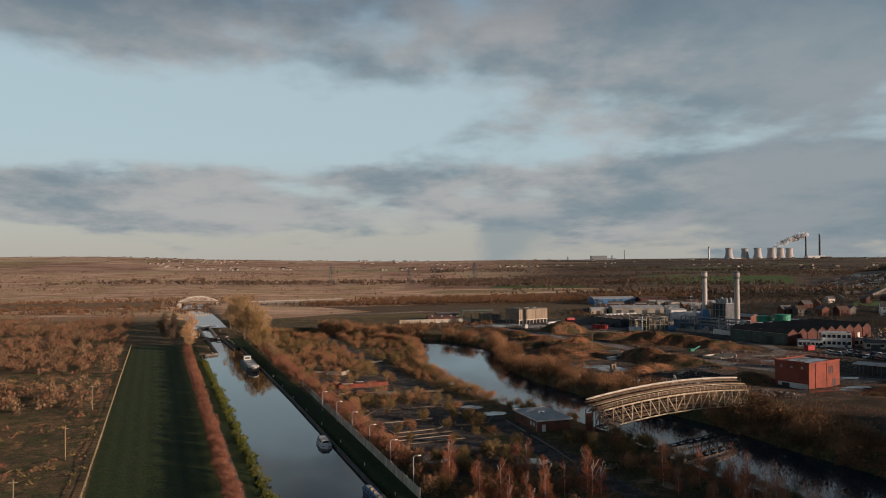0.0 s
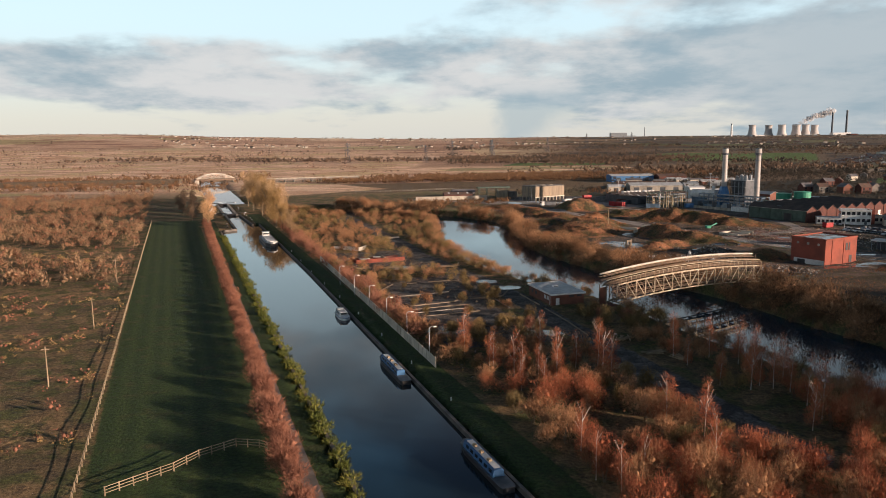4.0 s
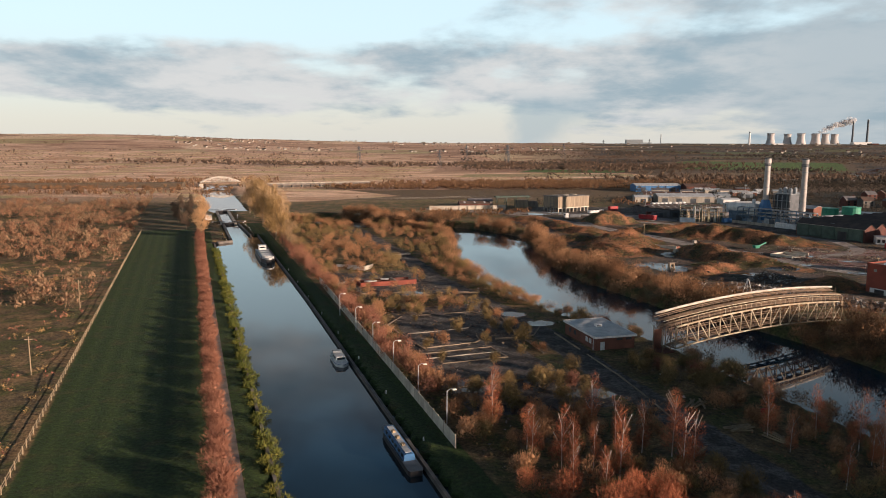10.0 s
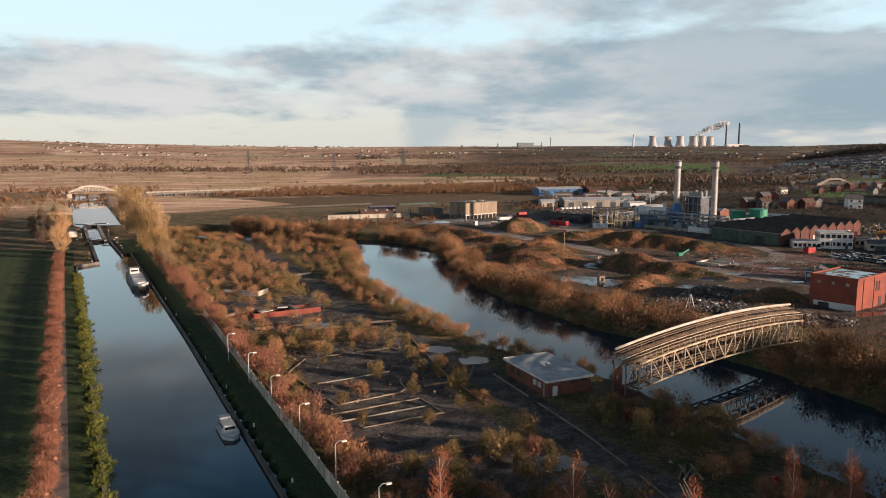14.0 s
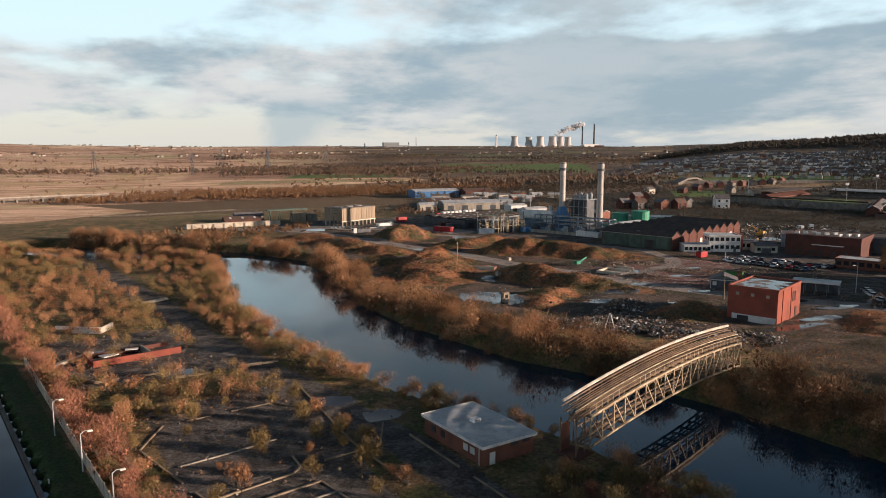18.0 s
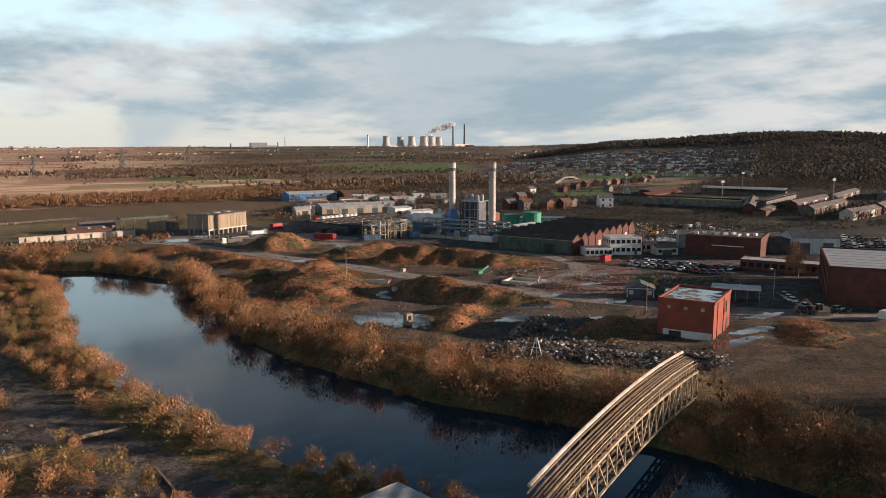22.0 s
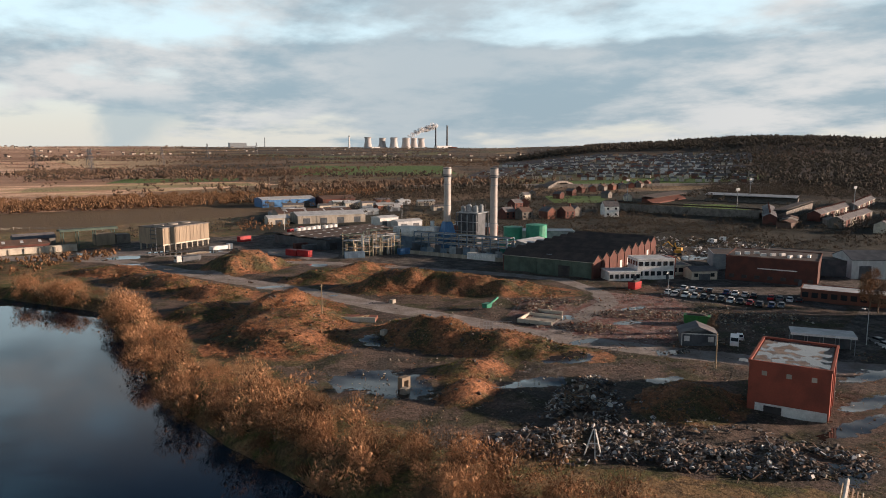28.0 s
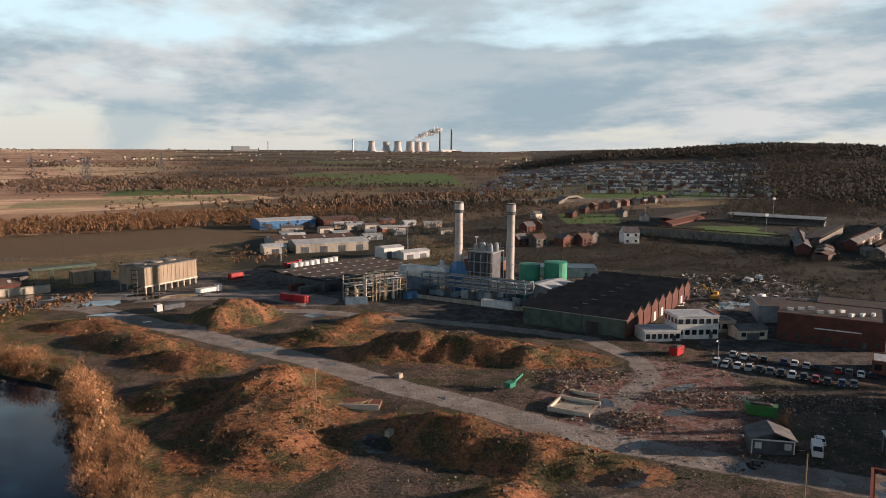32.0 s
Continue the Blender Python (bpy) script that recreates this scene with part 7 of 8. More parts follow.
for x, y in ((128.5, 279), (70, 352)):
    t = thing("utility_pole", x, y, gz(x, y), 30, "timber utility pole beside the site road", "pole", "poles on the site road")
    part("pole", Build().rings([(0.15, -0.3), (0.11, 7.5)], 8), "timber", t)
    part("crossarm", Build().box(0, 0, 7.0, 1.2, 0.1, 0.12), "timber", t)

# office, bungalow, brick block
OF = block("office", 192, 366, 13, 9, 6.6, -20, "white_paint", "grey_felt", "two-storey white office with window bands and flat roof", rows=2, cols=6, side_cols=4)
part("brick_stair", Build().box(7.0, 1.5, -0.4, 3.0, 5, 7.2), "brick_red", OF, "red brick stair tower")
block("office_wing", 180.5, 368, 11, 8, 3.2, -20, "white_paint", "grey_felt", "low office wing with a white window band", rows=1, cols=6)
block("office_wing", 203, 368, 12, 7, 3.4, -20, "cream_render", "slate", "low rear office wing with dark flat roof", rows=1, cols=5)
BG = shed("bungalow", 206, 357, 9, 6.5, 2.9, 1.1, -20, "cream_render", "slate", "small cream bungalow with a low dark roof", doors=1)
for k in (-3.0, 2.8):
    part("window", Build().box(k, -3.3, 1.0, 1.4, 0.12, 1.2), "glass", BG)
part("window", Build().box(4.54, 0, 1.0, 0.12, 1.6, 1.2), "white_paint", BG)
B2 = block("brick_works", 229, 346, 28, 22, 8.0, -57, "brick_dark", "dark_felt", "two-storey dark brick works with white roof vents", rows=0)
part("sign_strip", Build().box(2, -11.06, 4.4, 12, 0.14, 0.3), "white_paint", B2, "long pale strip along the front")
for k in range(7):
    part("window", Build().box(-12 + k * 4, -11.03, 1.0, 1.6, 0.12, 1.1), "hull_black", B2)
for k in range(9):
    part("roof_vent", Build().box(-11 + k * 2.7, -6 + 2.2 * (k % 3), 8.1, 1.7, 1.0, 0.9, 10 * k), "white_paint", B2, "white roof vent")
block("dark_store", 256, 352, 30, 24, 5.5, -57, "metal_dark", "dark_felt", "large dark flat-roofed store behind the brick works", door=False)
block("grey_store", 240, 368, 24, 16, 5.0, -40, "metal_grey", "dark_felt", "low grey store with dark roof", door=True)
shed("stripe_store", 262, 334, 18, 14, 6.5, 2.4, -30, "metal_pale", "metal_dark", "grey clad store with pale gable", doors=2)

# saw-tooth shed
SS = thing("sawtooth_factory", 171, 371, 0, math.degrees(math.atan2(39, 67)), "long red brick factory with dark saw-tooth roof", "factory")
LEN, WID, HW, TE = 72.0, 34.0, 5.6, 9
tooth = LEN / TE
prof = [(0, -0.5), (LEN, -0.5), (LEN, HW)]
for i in reversed(range(TE)):
    prof += [(i * tooth + tooth * 0.55, HW + 2.3), (i * tooth, HW)]
part("front_wall", Build().profile(prof, -0.004, 0.4), "brick_dark", SS)
part("rear_wall", Build().profile(prof, WID - 0.4, WID), "brick_dark", SS)
part("end_wall", Build().box(0.2, WID / 2, -0.5, 0.4, WID - 0.8, HW + 0.5), "green_frame", SS, "dark green clad end wall")
part("end_wall", Build().box(LEN - 0.2, WID / 2, -0.5, 0.4, WID - 0.8, HW + 0.5), "brick_dark", SS)
for i in range(TE):
    a = i * tooth
    part("roof_slope", Build().add([(a, -0.3, HW + 0.05), (a + tooth * 0.55, -0.3, HW + 2.35), (a + tooth * 0.55, WID + 0.3, HW + 2.35), (a, WID + 0.3, HW + 0.05), (a, -0.3, HW - 0.1), (a + tooth * 0.55, -0.3, HW + 2.2), (a + tooth * 0.55, WID + 0.3, HW + 2.2), (a, WID + 0.3, HW - 0.1)], [(0, 1, 2, 3), (7, 6, 5, 4), (0, 4, 5, 1), (1, 5, 6, 2), (2, 6, 7, 3), (3, 7, 4, 0)]), "dark_felt", SS)
    part("roof_slope", Build().add([(a + tooth * 0.55, -0.3, HW + 2.35), (a + tooth, -0.3, HW + 0.05), (a + tooth, WID + 0.3, HW + 0.05), (a + tooth * 0.55, WID + 0.3, HW + 2.35), (a + tooth * 0.55, -0.3, HW + 2.2), (a + tooth, -0.3, HW - 0.1), (a + tooth, WID + 0.3, HW - 0.1), (a + tooth * 0.55, WID + 0.3, HW + 2.2)], [(0, 1, 2, 3), (7, 6, 5, 4), (0, 4, 5, 1), (1, 5, 6, 2), (2, 6, 7, 3), (3, 7, 4, 0)]), "dark_felt", SS)
    part("buttress", Build().box(a + 0.3, -0.1, -0.4, 0.5, 0.3, HW), "brick_dark", SS)
    if i in (3, 4, 7):
        part("door", Build().box(a + tooth * 0.55, -0.06, -0.2, 2.2, 0.12, 3.2), "white_paint", SS)
    part("rooflight", Build().box(a + tooth * 0.28, WID * 0.5, HW + 1.26, 1.0, 2.0, 0.1), "metal_grey", SS)
for k in range(5):
    part("door", Build().box(-0.04, 4 + k * 6.4, -0.2, 0.12, 4.2, 4.0), "hull_black" if k == 1 else "green_frame", SS)
    part("door_post", Build().box(-0.1, 1 + k * 6.6, -0.2, 0.25, 0.3, HW), "green_frame", SS)
part("gutter", Build().box(-0.2, WID / 2, HW - 0.1, 0.3, WID + 0.6, 0.2), "concrete", SS)

# ---- power plant with two stacks ----
def stack(x, y, h, label, base):
    t = thing("chimney_stack", x, y, 0, 0, label, "chimney", "stacks of the power plant")
    part("shaft", Build().rings([(1.55, -0.5), (1.52, h * 0.5), (1.4, h * 0.84), (1.36, h)], 24), "stack_metal", t, "pale steel shaft")
    for z in (0.36, 0.55, 0.8):
        part("flange", Build().rings([(1.4, h * z - 0.16), (1.68, h * z - 0.1), (1.68, h * z + 0.1), (1.4, h * z + 0.16)], 24, cap=False), "metal_grey", t)
    part("platform", Build().rings([(1.35, h * 0.882), (2.1, h * 0.886), (2.1, h * 0.896), (1.35, h * 0.9)], 20, cap=False), "metal_dark", t)
    rail = Build()
    for i in range(12):
        a = TAU * i / 12
        rail.bar((2.05 * math.cos(a), 2.05 * math.sin(a), h * 0.895), (2.05 * math.cos(a), 2.05 * math.sin(a), h * 0.895 + 1.1), 0.04)
    part("railing", rail, "metal_dark", t)
    part("cap_ring", Build().rings([(1.4, h - 3.3), (1.72, h - 3.1), (1.72, h - 0.2), (1.66, h)], 24, cap=False), "stack_metal", t, "thicker steel head")
    for z in (h - 3.2, h - 0.35):
        part("dark_band", Build().rings([(1.7, z - 0.22), (1.76, z - 0.2), (1.76, z + 0.2), (1.7, z + 0.22)], 24, cap=False), "metal_dark", t)
    lad = Build()
    for s in (-0.25, 0.25):
        lad.bar((1.75, s, 2), (1.62, s, h * 0.9), 0.05)
    part("ladder", lad, "metal_grey", t)
    if base:
        part("base_hood", Build().box(0, 0, -0.3, 5.6, 5.6, 8.4).box(0, 0, 8.1, 5.2, 5.2, 4.4, 0, 0.6), "blue_steel", t, "blue steel hood round the foot")
    return t


stack(158.8, 453.2, 35.4, "tall pale steel chimney stack with blue base", True)
stack(172.2, 437.4, 35.5, "tall pale steel chimney stack beside the boiler", False)
PY = -57.0  # turn of the plant's front
HR = thing("boiler_house", 169.5, 450.5, 0, PY, "dark blue boiler block with exposed steel frame and pipework", "boiler")
part("casing", Build().box(0, 0, 3.0, 8.5, 8.5, 13.0), "metal_dark", HR)
part("top_deck", Build().box(0, 0, 16.1, 10.5, 10, 0.35), "metal_grey", HR)
for a in (-5, -1.7, 1.7, 5):
    for s in (-4.9, 4.9):
        part("column", Build().box(a, s, -0.4, 0.4, 0.4, 16.5), "metal_dark", HR)
for k in range(7):
    part("riser_pipe", Build().rings([(0.28, 1.5), (0.28, 15.5)], 8, -4.2 + k * 1.4, -4.55), "metal_grey" if k % 2 else "metal_dark", HR)
for k in range(6):
    part("drum", Build().rings([(0.9, 16.4), (0.9, 18.4 + 0.4 * (k % 3)), (0.4, 19.0 + 0.4 * (k % 3))], 12, -4 + k * 1.6, -1 + 1.6 * (k % 2)), "metal_grey", HR)
for k in range(9):
    part("vent_pipe", Build().bar((-4.6 + k * 1.15, 3, 16.4), (-4.6 + k * 1.15, 3, 19 + (k * 7 % 5) * 0.6), 0.14, 6), "metal_dark", HR)
for s in (-5.1, 5.1):
    part("handrail", Build().bar((-5.2, s, 17.4), (5.2, s, 17.4), 0.06), "metal_pale", HR)
for k in range(3):
    part("gallery", Build().box(0, -5.5, 4.5 + k * 4, 10.6, 1.2, 0.15), "metal_grey", HR)

RK = thing("pipe_rack", 160.5, 443.5, 0, PY, "long blue-grey steel pipe rack along the plant front", "pipe rack")
for k in range(13):
    x = -21 + k * 3.6
    for y in (-3.5, 3.5):
        part("column", Build().box(x, y, -0.4, 0.35, 0.35, 8.0), "blue_grey", RK)
    for z in (3.6, 5.6, 7.6):
        part("beam", Build().box(x, 0, z, 0.3, 7.2, 0.3), "blue_grey", RK)
for k in range(16):
    y, z = -3.3 + (k % 6) * 1.3, (3.95, 5.95, 7.95)[k // 6]
    part("pipe", Build().path([(-22, y, z), (-6 + k % 5, y, z), (4, y, z + 0.02), (23, y, z)], 0.12 + 0.05 * (k % 4)), ("metal_pale", "blue_grey", "metal_grey", "steel_cream")[k % 4], RK)
for k in range(12):
    x = -20 + k * 3.5 + rng.uniform(-0.5, 0.5)
    part("cladding_panel", Build().box(x, -3.8, 0, 3.0, 0.15, rng.uniform(1.8, 3.4)), ("metal_dark", "blue_grey", "metal_grey")[k % 3], RK)
for k in range(10):
    x = -20 + k * 4.4
    part("machine_casing", Build().box(x, rng.uniform(-1.5, 1.5), -0.3, rng.uniform(2, 3.4), rng.uniform(2, 3.5), rng.uniform(1.6, 3.0), 0, 0.94), ("metal_dark", "metal_grey", "blue_grey", "metal_pale")[k % 4], RK)
FW = thing("plant_wall", 152.5, 433, 0, PY, "low pale concrete wall in front of the plant", "wall")
part("wall", Build().box(0, 0, -0.4, 47, 0.25, 1.9), "concrete", FW)
for k in range(17):
    part("post", Build().box(-23.2 + k * 2.9, -0.18, -0.4, 0.2, 0.16, 2.05), "concrete", FW)
DU = thing("white_duct", 150, 466, 0, PY, "white lagged ducts and filter housing of the plant", "duct")
part("duct", Build().rings([(2.4, -7), (2.6, -6.5), (2.6, 6.5), (2.4, 7)], 16), "white_paint", DU)
DU.children[0].matrix_basis = pose(0, 0, 7.2, 0, 90, 0)
part("filter_house", Build().box(8.5, 0, 3.5, 5, 5, 6.5, 0, 0.95), "white_paint", DU)
part("support", Build().box(0, 0, -0.3, 13, 3.0, 5.4), "blue_grey", DU)
part("duct_end", Build().box(-8.5, 0, 3.8, 4, 4.4, 5.2, 0, 0.9), "metal_pale", DU)
part("outlet", Build().rings([(0.9, 10.0), (0.9, 12.4)], 12, 8.5, 0), "metal_pale", DU)

PG = thing("pipe_maze", 126, 457, 0, 8, "yellow-green pipework tower of vessels, decks and ladders", "pipework")
for i in range(6):
    for j in range(3):
        part("column", Build().box(-11 + i * 4.4, -4.5 + j * 4.5, -0.3, 0.3, 0.3, 7.5 + (i * 3 + j) % 4), "green_frame" if (i + j) % 2 else "steel_cream", PG)
for k in range(10):
    part("deck", Build().box(-9 + (k % 5) * 4.4, -2.2 + 4.5 * (k // 5), 3.6 + 2.4 * (k % 2), 4.2, 4.3, 0.18), "metal_grey", PG)
for k in range(12):
    x, y, r = -10 + (k % 6) * 3.9, -3.5 + 6.5 * (k // 6) + rng.uniform(-0.6, 0.6), rng.uniform(0.6, 1.1)
    h = rng.uniform(4, 8.5)
    part("vessel", Build().rings([(r, -0.2), (r, h), (r * 0.6, h + 0.5), (r * 0.15, h + 0.7)], 12, x, y), ("steel_cream", "metal_pale", "green_frame")[k % 3], PG)
for k in range(16):
    z, y = 2.2 + (k % 8) * 0.9, -5.0 + (k * 37 % 10)
    part("pipe", Build().path([(-12, y, z), (-3 + k % 5, y, z), (-3 + k % 5, y, z + 1.2), (12, y, z + 1.2)], 0.12 + 0.03 * (k % 3)), ("steel_cream", "metal_pale", "rust", "green_frame")[k % 4], PG)
for k in range(8):
    part("riser", Build().bar((-10 + k * 2.9, -5.4, 0), (-10 + k * 2.9, -5.4, 6 + k % 4), 0.14, 6), "steel_cream", PG)

tank("round_tank", 176.5, 434.5, 3.3, 4.6, "teal_paint", "teal round tank with domed top by the plant", dome=1.1)
tank("round_tank", 208, 458, 4.8, 8.4, "green_paint", "tall bright green storage tank", "green tanks", 0.5)
tank("round_tank", 200, 465.5, 4.4, 7.0, "green_paint", "squat bright green storage tank", "green tanks", 0.4)
shed("grey_shed", 186, 432, 17, 11, 5.2, 1.0, 24, "metal_grey", "metal_pale", "grey clad shed with white low-pitched roof", doors=2)
block("blue_roof_store", 222, 470, 26, 12, 4.0, -30, "metal_grey", "blue_grey", "low store with pale blue-grey roof behind the tanks")
for k in range(8):
    x, y = 113.5 + k * 3.05 + (1.4 if k > 4 else 0), 521 + k * 1.75
    tank("white_silo", x, y, 1.5, 4.6, "white_paint", "white upright storage silo in a row", "white silos", 0.5)
# dark warehouse with rooflights
WH = thing("dark_warehouse", 132, 503, 0, 22, "wide low warehouse with dark roof and grey rooflights", "warehouse")
part("wall", Build().box(0, 0, -0.4, 56, 36, 4.4), "metal_dark", WH)
for k in range(4):
    part("roof_bay", Build().gable(0, -13.5 + k * 9, 4.05, 56, 9, 0.7, 0.0), "dark_felt", WH)
    for j in range(11):
        part("rooflight", Build().box(-25 + j * 5, -16 + k * 9, 4.4, 1.6, 1.5, 0.12), "metal_grey", WH)
for k in range(6):
    part("door", Build().box(-24 + k * 9.5, -18.05, -0.2, 4, 0.12, 3.0), "metal_dark" if k % 2 else "hull_black", WH)
# sheds behind
shed("pale_shed", 152, 590, 40, 18, 4.6, 1.6, -2, "concrete", "metal_pale", "wide white shed with pale low-pitched roof", "sheds behind the plant", 4, 6)
shed("pale_shed", 150, 612, 46, 16, 4.4, 1.6, -2, "concrete", "tile_brown", "wide shed with brown roof and pale gable", "sheds behind the plant", 3, 4)
shed("pale_shed", 122, 590, 12, 10, 3.6, 1.2, -2, "cream_render", "metal_pale", "small white shed with pale roof", "sheds behind the plant", 1)
shed("blue_shed", 160, 710, 40, 18, 5.5, 1.4, 5, "blue_steel", "metal_pale", "blue clad warehouse with pale roof", "sheds behind the plant", 3, 6)
shed("brown_shed", 196, 704, 26, 16, 5, 2.0, 5, "brick_dark", "tile_brown", "brown-roofed brick shed behind the plant", "sheds behind the plant", 2)
shed("white_office", 172, 552, 12, 9, 5.2, 0.8, 10, "white_paint", "metal_pale", "white portable office block", "sheds behind the plant", 2)
shed("white_office", 182, 545, 16, 7, 3.4, 1.0, 10, "metal_pale", "metal_pale", "low pale metal store", "sheds behind the plant", 2)
shed("brown_shed", 200, 500, 20, 10, 4.5, 1.4, -57, "brick_warm", "metal_pale", "low brick store with pale roof", "sheds behind the plant", 2)
for k in range(24):
    x, y = 128 + rng.uniform(0, 130), 640 + rng.uniform(-20, 70)
    shed("yard_shed", x, y, rng.uniform(6, 14), rng.uniform(4, 7), rng.uniform(2.2, 3.6), 1.0, rng.uniform(-12, 12), ("concrete", "brick_warm", "metal_grey", "cream_render")[k % 4], ("metal_grey", "slate", "metal_pale")[k % 3], "small shed in the crowded trading yard", "trading yard sheds", 1)
for x, y, h in ((186, 560, 14), (118, 560, 10), (205, 520, 12)):
    t = thing("floodlight_mast", x, y, gz(x, y), 0, "slim grey floodlight mast", "mast", "floodlight masts")
    part("mast", Build().rings([(0.18, -0.3), (0.1, h)], 8), "metal_pale", t)
    part("lamp_head", Build().box(0, 0, h, 1.8, 0.4, 0.7), "metal_grey", t)

# ---- rubble, scrap and site clutter ----
def debris(name, spots, sizes, mats, label, category, seed):
    """Heaped odd pieces as joined geometry, one mesh for each material."""
    r = random.Random(seed)
    builds = {m: Build() for m in mats}
    for x, y, z in spots:
        b = builds[r.choice(mats)]
        s = r.uniform(*sizes)
        k = len(b.v)
        shape = r.random()
        if shape < 0.4:
            b.box(0, 0, 0, s * r.uniform(1.6, 3.4), s * r.uniform(0.12, 0.25), s * r.uniform(0.08, 0.2), 0, r.uniform(0.6, 1))
        elif shape < 0.7:
            b.box(0, 0, 0, s * r.uniform(0.8, 1.8), s * r.uniform(0.5, 1.2), s * r.uniform(0.04, 0.12), 0, r.uniform(0.5, 1))
        else:
            b.box(0, 0, 0, s * r.uniform(0.5, 1.3), s * r.uniform(0.3, 1.0), s * r.uniform(0.3, 0.8), 0, r.uniform(0.4, 0.9))
        m = pose(x, y, z + r.uniform(-0.1, 0.25) * s, r.uniform(-40, 40), r.uniform(-40, 40), r.uniform(0, 360))
        b.v[k:] = [tuple(m @ Vector(p)) for p in b.v[k:]]
    for m, b in builds.items():
        if b.v:
            tagged(new(name, b.mesh(name, m)), label, category, kind="stuff")


def heap_spots(cx, cy, a, b_, turn, h, n, seed):
    r = random.Random(seed)
    out = []
    c, s = math.cos(radians(turn)), math.sin(radians(turn))
    for _ in range(n):
        q = math.sqrt(r.random())
        an = r.uniform(0, TAU)
        px, py = q * a * math.cos(an), q * b_ * math.sin(an)
        x, y = cx + px * c - py * s, cy + px * s + py * c
        out.append((x, y, gz(x, y) + h * (1 - q) * r.uniform(0.2, 1.0)))
    return out


SCRAPS = [heap_spots(93, 276, 15, 6, 42, 3.4, 2600, 1), heap_spots(77, 263, 14, 6, -10, 1.9, 1500, 2), heap_spots(86, 266, 17, 10, 30, 0.7, 900, 21), heap_spots(90, 251, 13, 5, -35, 1.5, 1500, 3), heap_spots(103, 242, 11, 6, -20, 1.3, 1300, 4), heap_spots(98, 250, 22, 10, -40, 0.25, 900, 22)]
SCRAPS = [[p for p in s if noise.noise((p[0] * 0.22, p[1] * 0.22, 2.0)) > -0.22] for s in SCRAPS]
debris("scrap_heap", [p for s in SCRAPS for p in s], (0.2, 0.8), ("scrap", "scrap_dark", "scrap_dark", "scrap_dark", "rust", "rust", "scrap", "metal_dark", "rubble", "rubble", "concrete_dark", "metal_grey", "concrete", "white_paint"), "jagged heap of scrap metal and rubble by the river", "scrap heap", 11)
debris("brick_rubble", heap_spots(127, 318, 8, 5, -40, 1.5, 600, 5) + heap_spots(150, 322, 14, 6, -30, 0.7, 800, 6) + heap_spots(172, 308, 16, 7, -30, 0.6, 700, 7) + heap_spots(137, 348, 12, 6, -20, 0.5, 520, 8) + heap_spots(128, 342, 6, 5, 20, 1.5, 480, 9) + heap_spots(124, 398, 12, 5, -20, 1.0, 420, 12),
       (0.15, 0.6), ("rubble", "rubble", "concrete_dark", "brick_warm", "timber", "scrap_dark", "concrete"), "low spread of brick rubble and broken concrete", "rubble", 12)
debris("site_litter", [(x, y, gz(x, y) + 0.05) for x, y in ((rng.uniform(60, 170), rng.uniform(240, 350)) for _ in range(2200)) if river_d(x, y) > 20], (0.12, 0.45), ("concrete", "rubble", "timber", "concrete_dark"), "scattered stones and litter on muddy ground", "litter", 13)
debris("cleared_litter", [(x, y, gz(x, y) + 0.05) for x, y in ((rng.uniform(-60, 40), rng.uniform(130, 330)) for _ in range(3000)) if west_ok(x, y)], (0.12, 0.5), ("concrete", "rubble", "timber", "concrete_dark", "rubble"), "scattered stones and broken concrete on cleared ground", "litter", 14)
clods = []
for cx, cy, a, b_, turn, h in HEAPS:
    clods += [p for p in heap_spots(cx, cy, a * 1.15, b_ * 1.15, turn, 0.0, int(a * b_ * 2.2), int(cx * 7 + cy)) if line_d(p[0], p[1], SITE_ROAD) > 5.0]
debris("soil_clods", clods, (0.2, 0.75), ("clod", "clod", "scrap_dark"), "lumps of reddish soil and stone on the heaps", "clods", 17)
pad_bits = [(x, y, gz(x, y) + 0.05) for x, y in ((rng.uniform(116, 190), rng.uniform(290, 356)) for _ in range(2600)) if noise.noise((x * 0.09, y * 0.09, 3.0)) > -0.1]
debris("pad_rubble", pad_bits, (0.15, 0.6), ("rubble", "concrete", "clod", "concrete_dark", "scrap_dark"), "broken brick and concrete over the cleared pad", "rubble", 18)
town_bits = [(x, y, gz(x, y) + 0.1) for x, y in ((rng.uniform(205, 305), rng.uniform(390, 450)) for _ in range(700)) if y < 480 - (x - 195) * 0.4]
debris("yard_clutter", town_bits, (0.3, 1.5), ("metal_grey", "concrete_dark", "timber", "white_paint", "scrap_dark", "rust"), "mixed clutter in the yards behind the factory", "clutter", 19)
debris("river_heap", heap_spots(170, 258, 9, 3, -10, 1.2, 160, 15), (0.4, 1.1), ("timber", "brick_warm", "scrap_dark", "concrete"), "demolition debris by the access road", "rubble", 16)

FO = thing("foundation_ruin", 122, 336, 0, 35, "low pale foundation walls of a cleared building", "ruin")
for x, y, w, d in ((-4, 0, 9, 0.4), (0, -4.5, 0.4, 9), (-8, -4.5, 0.4, 9), (5, -4, 0.4, 7)):
    part("wall", Build().box(x, y, -0.3, w, d, 1.1), "cream_render", FO)
part("floor", Build().box(-4, -4.5, -0.3, 8, 8.6, 0.36), "concrete", FO)
R2 = thing("red_slab_ruin", 80, 352, 0, -30, "red-painted slab with a low wall and loose planks", "ruin")
part("slab", Build().box(0, 0, -0.3, 9, 5, 0.8), "brick_warm", R2)
part("wall", Build().box(0, -2.6, -0.3, 9, 0.35, 1.3), "cream_render", R2)
for k in range(5):
    part("plank", Build().box(-2 + k, 0.4 * k - 1, 0.52, 3, 0.25, 0.12, 20 * k), "timber", R2)
